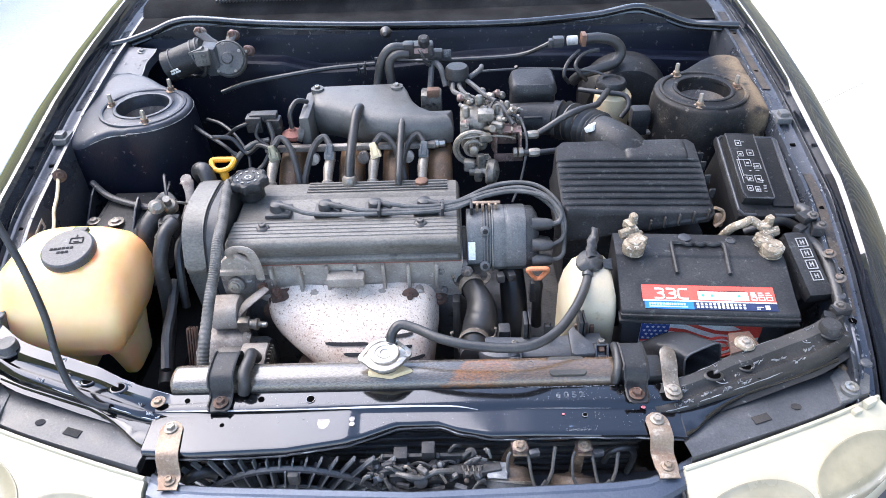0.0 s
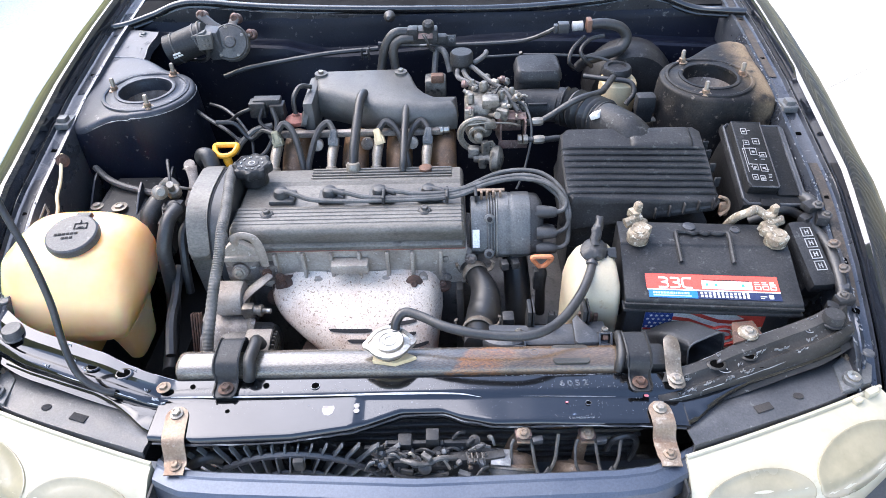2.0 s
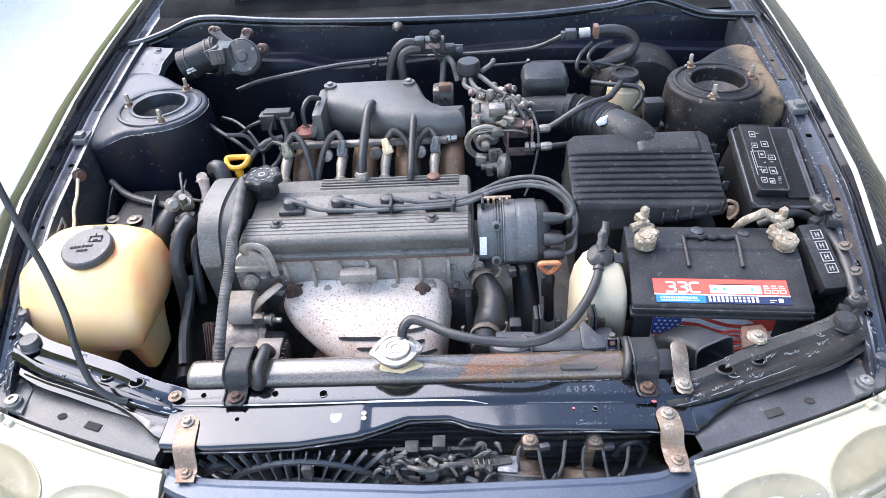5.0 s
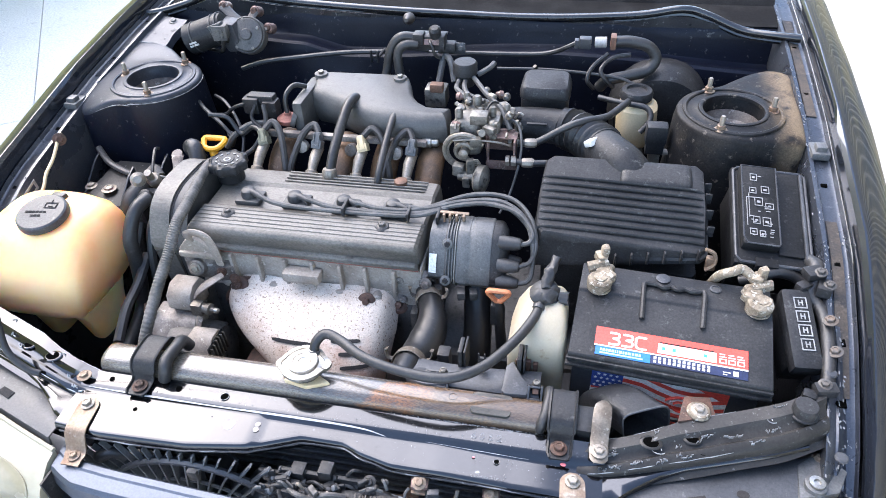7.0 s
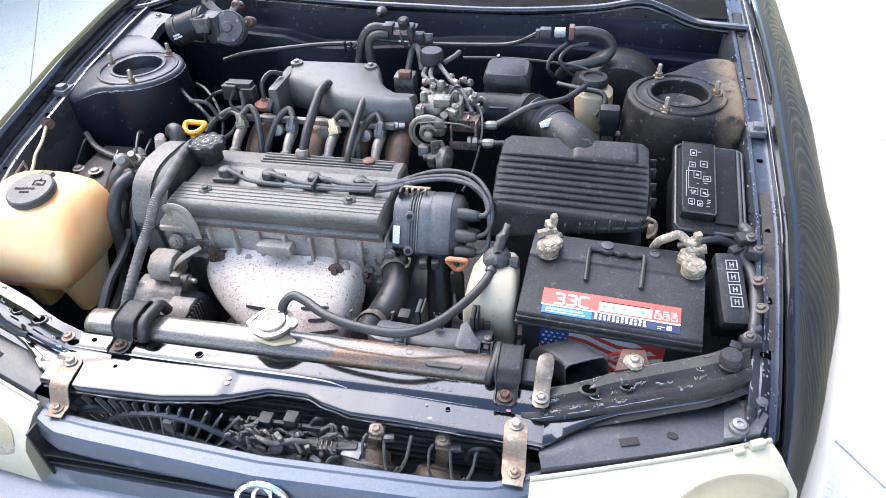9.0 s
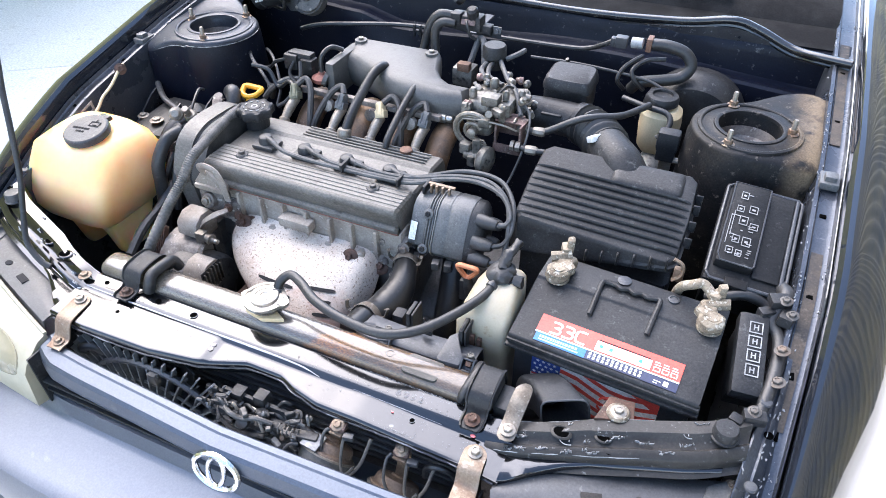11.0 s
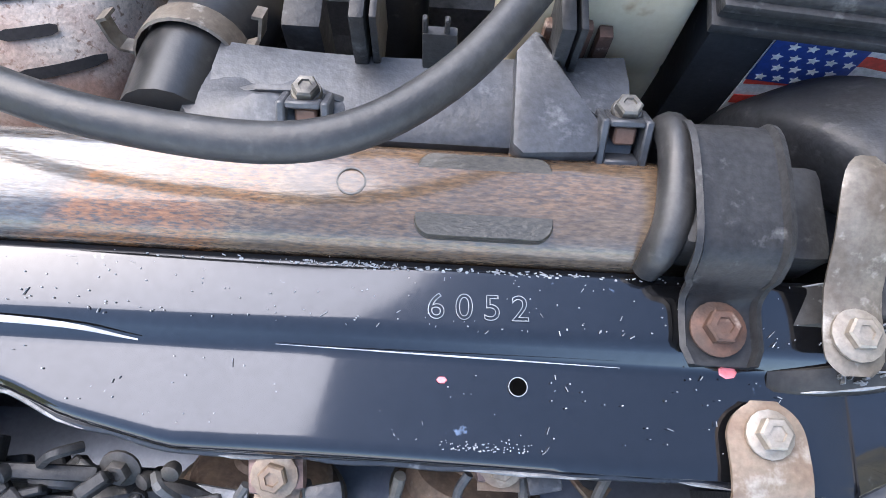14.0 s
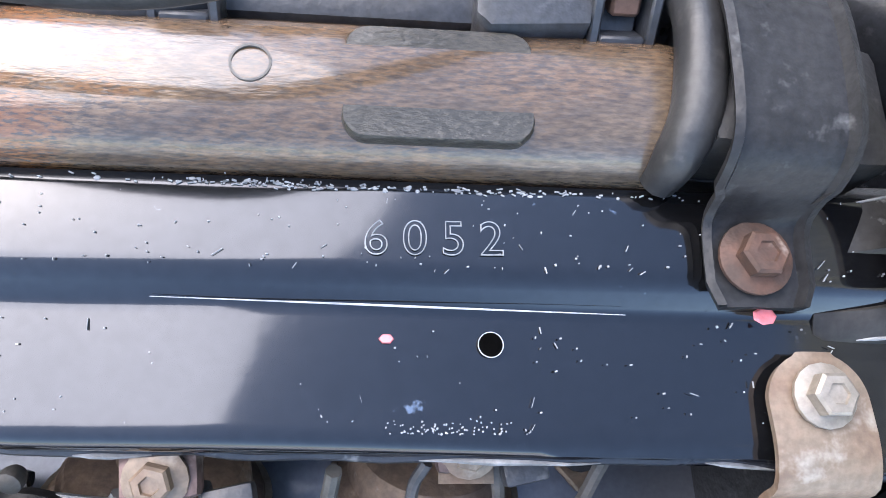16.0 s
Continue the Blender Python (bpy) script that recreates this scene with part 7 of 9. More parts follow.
part("throat", rings(B(), [[q.lerp(mid_line[9], 0.12) for q in loops[9]], [q.lerp(mid_line[9], 0.7) for q in loops[9]]]), void_black, sn)
bm = B()
q = [(0.341, 0.02, 0.8155), (0.341, 0.03, 0.816), (0.341, 0.05, 0.82), (0.342, 0.066, 0.83), (0.343, 0.085, 0.836), (0.344, 0.096, 0.834)]
rows = [[(p.x - w, p.y, p.z), (p.x - w * 0.7, p.y, p.z + 0.0012), (p.x + w * 0.7, p.y, p.z + 0.0012), (p.x + w, p.y, p.z)] for p, w in zip(smooth_path(q, 3), [0.005, 0.0085, 0.0105, 0.011, 0.011, 0.0105, 0.0105, 0.0105, 0.0108, 0.011, 0.011, 0.0108, 0.0102, 0.009, 0.007, 0.004])]
st = part("strap", sheet(bm, rows, 0.002), clip_m, sn, "stained steel strap")
part("bolt", hexbolt(B(), (0.341, 0.034, 0.8185), r=0.006, h=0.005), zinc, st)

# ---- things in front of the radiator ----
for x, y, hz_, bx, by, bz in ((0.1195, -0.031, 0.722, 0.137, -0.02, 0.776), (0.2135, -0.027, 0.69, 0.222, -0.012, 0.762)):
    hn = thing("horn", (x, y, 0.63), "round disc horn with a blue-grey front and rusty back", "horn", "pair of horns")
    hd, c0 = Vector((0.1, 0.8, 0.6)).normalized(), Vector((x, y, hz_))
    bm = lathe(B(), [(0.012, -0.034), (0.026, -0.033), (0.031, -0.028), (0.0345, -0.02), (0.036, -0.012), (0.0365, -0.004), (0.0365, 0.0)], c0, hd, 40)
    part("body", bm, housing_m, hn, "blue-grey horn body")
    part("rim", lathe(B(), [(0.0365, -0.0016), (0.0385, -0.0012), (0.0385, 0.0012), (0.036, 0.0016)], c0, hd, 40, caps=False), zinc, hn, "crimped rim")
    bm = lathe(B(), [(0.0365, 0), (0.035, 0.004), (0.0315, 0.006), (0.0305, 0.013), (0.028, 0.017), (0.0235, 0.0185), (0.013, 0.019), (0.011, 0.0215), (0.006, 0.022)], c0, hd, 40)
    part("cover", bm, horn_m, hn, "rust-stained pressed cover")
    top = c0 + hd * 0.022
    bolt = Vector((bx, by, bz))
    up = top.lerp(bolt, 0.5) + Vector((0, 0.008, 0))
    rows = [[p + Vector((-0.0085, 0, -0.0005)), p, p + Vector((0.0085, 0, -0.0005))] for p in smooth_path([top, up, bolt + Vector((0, 0.008, -0.004)), bolt + Vector((0, -0.004, 0)), bolt + Vector((0, -0.012, 0.001))], 3)]
    part("bracket", sheet(B(), rows, 0.002), rust_zinc, hn)
    part("clamp_block", box(B(), bolt + Vector((0, 0, 0.004)), (0.021, 0.016, 0.008), 0.0025, rotz(8)), mauve_m, hn)
    part("bolt", hexbolt(B(), bolt + Vector((0, -0.002, 0.008)), (0, -0.3, 1), r=0.0055, h=0.005), rust_zinc, hn)
    part("terminal", box(B(), bolt + Vector((0.018, -0.008, 0.0)), (0.014, 0.008, 0.008), 0.0015, rotz(12)), grey_plastic, hn)
    for L, r, m_ in ((((-0.012, -0.006, 0.0), (-0.016, -0.014, -0.006), (-0.014, -0.028, -0.03), (0.0, -0.036, -0.045), (0.02, -0.036, -0.044), (0.033, -0.028, -0.03)), 0.002, lead),
                     (((0.01, -0.004, -0.002), (0.012, -0.016, -0.012), (0.016, -0.03, -0.03), (0.022, -0.036, -0.042)), 0.0022, loom),
                     (((0.046, 0.0, 0.002), (0.044, -0.008, -0.008), (0.04, -0.022, -0.026), (0.028, -0.034, -0.042), (0.014, -0.038, -0.046)), 0.0024, loom)):
        part("wire", tube(B(), [bolt + Vector(q) for q in L], r, 8, 6), m_, hn)
hc = thing("horn_relay", (0.28, -0.012, 0.65), "rusty round sensor with a square bolted plate beside the horn", "sensor")
hd = Vector((0.1, 0.35, 0.92)).normalized()
part("body", lathe(B(), [(0.014, -0.03), (0.021, -0.026), (0.0225, -0.006), (0.021, -0.001), (0.018, 0.0)], (0.276, -0.01, 0.672), hd, 30), mauve_m, hc)
bm = box(B(), (0, 0, 0), (0.026, 0.026, 0.003), 0.001, rotz(38), seg=1)
bmesh.ops.transform(bm, matrix=Matrix.Translation((0.281, -0.014, 0.675)) @ Vector((0, 0, 1)).rotation_difference(hd).to_matrix().to_4x4(), verts=bm.verts)
part("plate", bm, rust_zinc, hc, "square steel plate")
part("bolt", hexbolt(B(), Vector((0.281, -0.014, 0.677)), hd, r=0.006, h=0.005), grey_plastic, hc)
part("wire", tube(B(), [(0.29, -0.002, 0.69), (0.294, -0.004, 0.73), (0.284, -0.01, 0.756), (0.268, -0.014, 0.762), (0.256, -0.014, 0.752), (0.252, -0.012, 0.73)], 0.0042, 8, 6), rubber, hc)

latch = thing("hood_latch", (0.01, -0.03, 0.70), "black greasy hood latch mechanism with cables", "latch")
bm = B()
box(bm, (0.012, -0.025, 0.735), (0.11, 0.006, 0.075), 0.002)
box(bm, (-0.02, -0.045, 0.755), (0.02, 0.02, 0.03), 0.003)
box(bm, (0.02, -0.045, 0.75), (0.05, 0.014, 0.012), 0.003)
box(bm, (0.055, -0.04, 0.752), (0.03, 0.014, 0.02), 0.003)
box(bm, (-0.045, -0.028, 0.76), (0.05, 0.006, 0.014), 0.002)
pieces("plate", bm, black, latch)
bm = box(B(), (-0.0165, -0.024, 0.768), (0.018, 0.018, 0.018), 0.0015)
box(bm, (0.0195, -0.021, 0.774), (0.017, 0.018, 0.018), 0.0015)
pieces("block", bm, black, latch, "dusty black latch block")
part("silver_plate", box(B(), (0.108, -0.04, 0.757), (0.026, 0.025, 0.003), 0.002, rotz(-6)), scuff_m, latch, "dull silver steel plate")
bm = box(B(), (-0.02, -0.0355, 0.762), (0.022, 0.003, 0.003), 0.0008)
box(bm, (0.012, -0.034, 0.764), (0.026, 0.003, 0.003), 0.0008, rotz(-8))
pieces("bright_edge", bm, steel, latch)
bm = B()
for p in ((-0.055, -0.032, 0.765), (0.074, -0.022, 0.768), (-0.002, -0.05, 0.765), (0.03, -0.05, 0.742)):
    hexbolt(bm, p, (0, -0.6, 0.8), r=0.005, h=0.005)
pieces("bolt", bm, strap_m, latch)
bm = B()
lathe(bm, [(0.009, 0), (0.009, 0.008), (0.006, 0.01)], (0.01, -0.052, 0.757), (0, -0.7, 0.7), 14)
tube(bm, [(-0.02, -0.05, 0.77), (-0.005, -0.058, 0.775), (0.01, -0.056, 0.768), (0.03, -0.05, 0.772), (0.05, -0.045, 0.765)], 0.0035, 8, 5)
tube(bm, [(-0.04, -0.04, 0.76), (-0.03, -0.055, 0.75), (0.0, -0.06, 0.742), (0.04, -0.055, 0.745)], 0.003, 8, 5)
box(bm, (0.088, -0.04, 0.757), (0.05, 0.012, 0.01), 0.002, rotz(10))
pieces("lever", bm, gear_m, latch, "greasy steel lever")
bm = tube(B(), [(0.11, -0.035, 0.755), (0.09, -0.03, 0.758), (0.06, -0.035, 0.757), (0.03, -0.045, 0.755)], 0.005, 8, 5)
part("cable", bm, rubber, latch)
bm = B()
prism(bm, [(-0.026, 0.738), (-0.006, 0.742), (-0.012, 0.705), (-0.026, 0.672), (-0.036, 0.655), (-0.052, 0.648), (-0.066, 0.656), (-0.07, 0.672), (-0.06, 0.688), (-0.042, 0.7)], "y", -0.0475, -0.0445, 0.001)
lug = part("lug", bm, scuff_m, latch, "pale grey steel lug")
part("bolt", hexbolt(B(), (-0.054, -0.048, 0.668), (0, -1, 0.2), r=0.0045), gear_m, lug)

rl_ = random.Random(4)
for k in range(84):
    p = Vector((rl_.uniform(-0.06, 0.1), rl_.uniform(-0.058, -0.022), rl_.uniform(0.742, 0.777)))
    kind = rl_.random()
    if kind < 0.45:
        part("link", box(B(), p, (rl_.uniform(0.005, 0.018), rl_.uniform(0.003, 0.008), rl_.uniform(0.004, 0.011)), 0.001, rotz(rl_.uniform(-45, 45)), seg=1), rl_.choice((black, black, gear_m, fan_m)), latch)
    elif kind < 0.7:
        part("rivet", lathe(B(), [(0.0026, -0.003), (0.0036, -0.001), (0.0036, 0.002), (0.002, 0.003)], p, (rl_.gauss(0, 0.4), -0.6, 0.7), 12), rl_.choice((gear_m, fan_m, strap_m, black)), latch)
    else:
        q = p + Vector((rl_.uniform(-0.03, 0.03), rl_.uniform(-0.012, 0.012), rl_.uniform(-0.015, 0.01)))
        part("link_rod", tube(B(), [p, p.lerp(q, 0.5) + Vector((0, 0, 0.007)), q], 0.0022, 6, 4), rl_.choice((zinc, black, lead)), latch)
part("latch_spring", tube(B(), [(0.062 + k * 0.0011, -0.047 + 0.007 * math.cos(k * 1.05), 0.767 + 0.007 * math.sin(k * 1.05)) for k in range(26)], 0.0011, 5, 1), strap_m, latch, "rusty coil spring")

fan = thing("condenser_fan", (-0.165, -0.02, 0.55), "black plastic condenser fan with radial ribs", "fan")
fc = Vector((-0.165, -0.036, 0.609))
for r in (0.155, 0.12, 0.085, 0.045):
    lp = []
    for k in range(49):
        a = math.pi * k / 48
        lp.append(fc + Vector((r * math.cos(a), -0.012 * (1 - r / 0.155), r * math.sin(a))))
    part("ring", tube(B(), lp, 0.003 if r < 0.15 else 0.005, 6, 1), shroud_m, fan)
for k in range(25):
    a = math.pi * (0.04 + 0.92 * k / 24)
    sw = 0.12
    p = [fc + Vector((r * math.cos(a + sw * (0.155 - r) / 0.1), -0.012 * (1 - r / 0.155), r * math.sin(a + sw * (0.155 - r) / 0.1))) for r in (0.155, 0.12, 0.085, 0.045)]
    q = smooth_path(p, 3)
    side_ = Vector((-math.sin(a), 0, math.cos(a))) * 0.0013
    part("rib", rings(B(), [[v - side_ - Vector((0, 0.006, 0)), v + side_ - Vector((0, 0.006, 0)), v + side_ + Vector((0, 0.012, 0)), v - side_ + Vector((0, 0.012, 0))] for v in q]), fan_m, fan)
for k in range(26):
    a = math.pi * (0.1 + 0.8 * k / 25)
    r1 = min(0.215, 0.172 / max(0.2, math.sin(a)))
    if r1 < 0.168:
        continue
    lean = Vector((0.004, 0, 0.0))
    q = [fc + Vector((r * math.cos(a), 0.001, r * math.sin(a))) + lean * (r - 0.155) / 0.02 for r in (0.155, (0.155 + r1) / 2, r1)]
    side_ = Vector((-math.sin(a), 0, math.cos(a))) * 0.0012
    part("outer_rib", rings(B(), [[v - side_ - Vector((0, 0.003, 0)), v + side_ - Vector((0, 0.003, 0)), v + side_ + Vector((0, 0.004, 0)), v - side_ + Vector((0, 0.004, 0))] for v in q]), fan_m, fan)
for k in range(7):
    a = math.pi * (0.08 + 0.84 * k / 6)
    p = [fc + Vector((r * math.cos(a + d), 0.022 + 0.012 * s, r * math.sin(a + d))) for r, d, s in ((0.04, 0, 0), (0.15, 0.05, 0), (0.15, 0.3, 1), (0.04, 0.35, 1))]
    part("blade", rings(B(), [p, [q + Vector((0, 0.003, 0)) for q in p]]), black, fan)
bm = tube(B(), [(-0.3, -0.03, 0.735), (-0.292, -0.04, 0.752), (-0.275, -0.035, 0.758), (-0.262, -0.03, 0.745)], 0.008, 10, 5)
part("loop_hose", bm, rubber, fan)
bm = box(B(), (-0.155, -0.042, 0.752), (0.014, 0.01, 0.02), 0.002)
part("clip", bm, loom, fan)

cond = thing("condenser", (0.0, 0.03, 0.45), "dark finned condenser behind the grille", "condenser")
bm = box(B(), (0, 0.035, 0.6), (0.62, 0.012, 0.32), 0.002)
part("core", bm, gear_m, cond)
for k in range(20):
    bm = box(B(), (0, 0.026, 0.46 + k * 0.0155), (0.62, 0.006, 0.004), 0.001, seg=1)
    part("tube", bm, shroud_m, cond)

rod = thing("prop_rod", (-0.41, 0.026, 0.80), "thin black steel prop rod standing in the support arm", "rod")
part("rod", tube(B(), [(-0.405, 0.03, 0.813), (-0.42, 0.028, 0.822), (-0.445, 0.036, 0.845), (-0.462, 0.06, 0.88), (-0.47, 0.085, 0.93), (-0.487, 0.112, 0.99), (-0.52, 0.15, 1.05), (-0.555, 0.205, 1.13), (-0.57, 0.3, 1.26), (-0.567, 0.46, 1.47), (-0.56, 0.5695, 1.541)], 0.0046, 10, 6), rubber, rod)


# ---- battery ----
bat = thing("battery", (0.425, 0.235, 0.665), "black car battery with a red label and corroded terminals", "battery")
BM = Matrix.Translation((0.4245, 0.235, 0)) @ rotz(-4.4)


def bpt(u, v, z):
    return BM @ Vector((u, v, z))


def bprism(prof, u0, u1, bevel, mat, name, parent, label=""):
    bm = prism(B(), prof, "x", u0, u1, bevel)
    bmesh.ops.transform(bm, matrix=BM, verts=bm.verts)
    return part(name, bm, mat, parent, label)


case = bprism([(-0.08, 0.665), (-0.08, 0.83), (0.052, 0.83), (0.052, 0.665)], -0.116, 0.116, 0.004, case_m, "case", bat)
lid = bprism([(-0.088, 0.822), (-0.0905, 0.825), (-0.0905, 0.845), (-0.089, 0.8485), (0.0045, 0.8705), (0.006, 0.8725), (0.0085, 0.874), (0.058, 0.875), (0.06, 0.872), (0.06, 0.822)], -0.1225, 0.1225, 0.0018, black, "lid", bat, "black battery lid")
bm = B()
for u in (-0.118, 0.118):
    for k in range(5):
        box(bm, bpt(u, -0.045 + k * 0.025, 0.8), (0.004, 0.008, 0.05), 0.001, rotz(-4.4), seg=1)
pieces("side_rib", bm, case_m, case)
bprism([(-0.0935, 0.8385), (-0.0935, 0.843), (-0.087, 0.843), (-0.087, 0.8385)], -0.1235, 0.1235, 0.0012, black, "lid_rib", lid)
bprism([(-0.0945, 0.8275), (-0.0945, 0.8325), (-0.075, 0.8325), (-0.075, 0.8275)], -0.1245, 0.1245, 0.0012, black, "lid_rib", lid)
# label on the sloping front of the lid
sl = Vector((0, 0.0935, 0.022)).normalized()
so, su, sv = bpt(-0.0915, -0.0885, 0.8488), BM.to_3x3() @ Vector((1, 0, 0)), BM.to_3x3() @ sl
part("label_red", bars(B(), so, su, sv, [(0.0, 0.016, 0.185, 0.044)], 0.0006), red, lid, "red printed label")
part("label_blue", bars(B(), so, su, sv, [(0.002, 0.003, 0.07, 0.0158)], 0.0006), blue, lid, "blue printed label")
part("label_navy", bars(B(), so, su, sv, [(0.0705, 0.003, 0.185, 0.0158)], 0.0006), navy_label, lid)
# label: white panel, stripe, rows of small marks, rounded emblem strokes
cells = [(0.078, 0.0195, 0.148, 0.0335), (0.0, 0.0154, 0.185, 0.0172)]
for k in range(3):
    cells += frame_cells(0.1515 + k * 0.0105, 0.0205, 0.16 + k * 0.0105, 0.027, 0.0012) + [(0.1515 + k * 0.0105, 0.029, 0.1595 + k * 0.0105, 0.0305), (0.1515 + k * 0.0105, 0.0325, 0.158 + k * 0.0105, 0.034)]
cells += [(0.074 + k * 0.0058, v, 0.0772 + k * 0.0058, v + 0.0036) for k in range(12) for v in (0.0052, 0.0102)]
cells += [(0.156, 0.0055, 0.161, 0.0065), (0.156, 0.0085, 0.165, 0.0095), (0.168, 0.0055, 0.174, 0.012)]
part("label_print", bars(B(), so, su, sv, cells, 0.0013), white, lid, "white printed shapes")
rb_ = random.Random(3)
cells, u = [], 0.008
while u < 0.058:
    w = rb_.uniform(0.0015, 0.0042)
    cells.append((u, 0.0088, u + w, 0.0125))
    u += w + 0.0009
cells += [(0.008, 0.0052, 0.061, 0.0072)]
part("label_text", bars(B(), so, su, sv, cells, 0.0013), pale_blue, lid, "pale blue printed marks")
sn_ = su.cross(sv).normalized()
for u0, path in ((0.018, ((0, 0.0175), (0.008, 0.0175), (0.0115, 0.0165), (0.0115, 0.0115), (0.004, 0.0098), (0.0115, 0.0082), (0.012, 0.0028), (0.008, 0.0012), (-0.001, 0.0012))), (0.0345, ((0, 0.0175), (0.008, 0.0175), (0.0115, 0.0165), (0.0115, 0.0115), (0.004, 0.0098), (0.0115, 0.0082), (0.012, 0.0028), (0.008, 0.0012), (-0.001, 0.0012))), (0.051, ((0.013, 0.0175), (0.004, 0.0175), (0.0005, 0.015), (0.0005, 0.0045), (0.004, 0.0012), (0.0135, 0.0012)))):
    q = [so + su * (u0 + x) + sv * (0.0195 + y) + sn_ * 0.0002 for x, y in path]
    part("emblem_stroke", tube(B(), q, 0.0019, 8, 3), white, lid)
part("label_line", bars(B(), so, su, sv, [(0.08, 0.0345, 0.145, 0.0356)], 0.0013), void_black, lid)
pieces("label_dot", bars(B(), so, su, sv, [(0.083 + k * 0.0125, 0.0245, 0.087 + k * 0.0125, 0.0285) for k in (0, 1, 4)], 0.002), green, lid)
# flag sticker on the front face of the case
fo, fu, fv = bpt(-0.089, -0.08, 0.744), su, Vector((0, 0, 1))
fl = part("sticker", bars(B(), fo, fu, fv, [(0.0, 0.0, 0.17, 0.078)], 0.0006), white, case, "sticker with red and white stripes and a blue field")
bm = B()
for k in range(5):
    pts = [fo + fu * (0.001 + 0.168 * t) + fv * (0.006 + k * 0.0165 + (0.011 * math.sin(t * 6.5 + 0.2) - 0.006 * t) * min(1.0, t * 2.5)) - (BM.to_3x3() @ Vector((0, 0.0014, 0))) for t in (i / 8 for i in range(9))]
    loops = []
    for p in pts:
        loops.append([p - fv * 0.0034, p + fv * 0.0034, p + fv * 0.0034 + BM.to_3x3() @ Vector((0, -0.0004, 0)), p - fv * 0.0034 + BM.to_3x3() @ Vector((0, -0.0004, 0))])
    rings(bm, loops)
pieces("stripe", bm, red, fl)
part("blue_field", bars(B(), fo, fu, fv, [(0.0, 0.04, 0.04, 0.078)], 0.0018), flag_blue, fl)
bm = B()
for j in range(5):
    for i in range(5):
        cx, cy = 0.005 + i * 0.0078 + (j % 2) * 0.0038, 0.044 + j * 0.0075
        if cx > 0.0375:
            continue
        star = [(cx + r * math.sin(math.pi * k / 5), cy + r * math.cos(math.pi * k / 5)) for k in range(10) for r in ((0.0026, 0.0012)[k % 2],)]
        q = [fo + fu * x + fv * y + (BM.to_3x3() @ Vector((0, -0.0026, 0))) for x, y in star]
        rings(bm, [q, [p + (BM.to_3x3() @ Vector((0, -0.0004, 0))) for p in q]])
pieces("star", bm, white, fl)
sn2 = BM.to_3x3() @ Vector((0, -0.003, 0))
part("red_corner", rings(B(), [[fo + fu * x + fv * y + sn2 * g for x, y in ((0.118, 0.078), (0.17, 0.078), (0.17, 0.05))] for g in (0.6, 0.75)]), red, fl)
for r_, w_, m_ in ((0.019, 0.0028, red), (0.014, 0.0022, white), (0.0095, 0.0026, red)):
    part("swoosh", tube(B(), [fo + fu * (0.118 + r_ * 1.25 * math.cos(a)) + fv * (0.03 + r_ * math.sin(a)) + sn2 * 0.7 for a in (math.pi * (0.85 - 1.75 * k / 14) for k in range(15))], w_, 6, 1, flat=0.3), m_, fl)
# folding handle lying in the lid
hp = [bpt(-0.037, -0.026, 0.8665), bpt(-0.038, 0.004, 0.8745), bpt(-0.0385, 0.022, 0.8785), bpt(-0.0365, 0.0305, 0.8785), bpt(-0.022, 0.0315, 0.8785), bpt(-0.013, 0.027, 0.8785), bpt(-0.004, 0.031, 0.8785), bpt(0.005, 0.027, 0.8785), bpt(0.014, 0.031, 0.8785), bpt(0.023, 0.0275, 0.8785), bpt(0.037, 0.031, 0.8785), bpt(0.0395, 0.022, 0.8785), bpt(0.039, 0.004, 0.8745), bpt(0.0385, -0.026, 0.8665)]
part("handle", tube(B(), hp, 0.0034, 8, 3), black, bat, "black folding carry handle")
bm = B()
lathe(bm, [(0.0075, 0), (0.0075, 0.0022), (0.0055, 0.0026), (0.005, 0.0014)], bpt(0.0535, 0.043, 0.8745), seg=20)
lathe(bm, [(0.0095, 0), (0.0095, 0.0022), (0.008, 0.0026)], bpt(-0.014, 0.048, 0.8745), seg=20)
pieces("lid_mark", bm, grey_plastic, lid)
for u, v in ((-0.0965, 0.013), (0.1045, 0.015)):
    c = bpt(u, v, 0.874)
    t = part("terminal", lathe(B(), [(0.016, 0), (0.016, 0.003), (0.0095, 0.004), (0.0085, 0.02)], c, seg=20), corroded, bat, "corroded lead terminal with clamp")
    bm = B()
    lathe(bm, [(0.016, 0.004), (0.017, 0.008), (0.0165, 0.016), (0.012, 0.02), (0.009, 0.0185)], c, seg=14)
    s = -1 if u < 0 else 1
    box(bm, c + Vector((0.006 * -s, 0.02, 0.012)), (0.02, 0.024, 0.016), 0.005, rotz(25 * s))
    box(bm, c + Vector((0.0, 0.036, 0.022)), (0.014, 0.02, 0.016), 0.004, rotz(-20 * s))
    lathe(bm, [(0.007, -0.014), (0.007, 0.014)], c + Vector((0.004 * s, 0.026, 0.018)), (1, 0.3, 0.2), 8)
    box(bm, c + Vector((0.004, 0.038, 0.03)), (0.01, 0.012, 0.024), 0.003, rotz(15))
    box(bm, c + Vector((-0.01 * s, 0.008, 0.014)), (0.016, 0.02, 0.014), 0.004, rotz(40))
    for v in bm.verts:
        v.co += Vector(noise.noise_vector(v.co * 90)) * 0.0025
    part("clamp", bm, corroded, t)
bm = B()
c = bpt(0.1045, 0.015, 0.874)
tube(bm, [c + Vector((0, 0.03, 0.02)), c + Vector((-0.018, 0.044, 0.03)), c + Vector((-0.032, 0.04, 0.028)), c + Vector((-0.045, 0.05, 0.01)), c + Vector((-0.05, 0.07, -0.03))], 0.0065, 10, 5)
part("battery_cable", bm, corroded, bat)

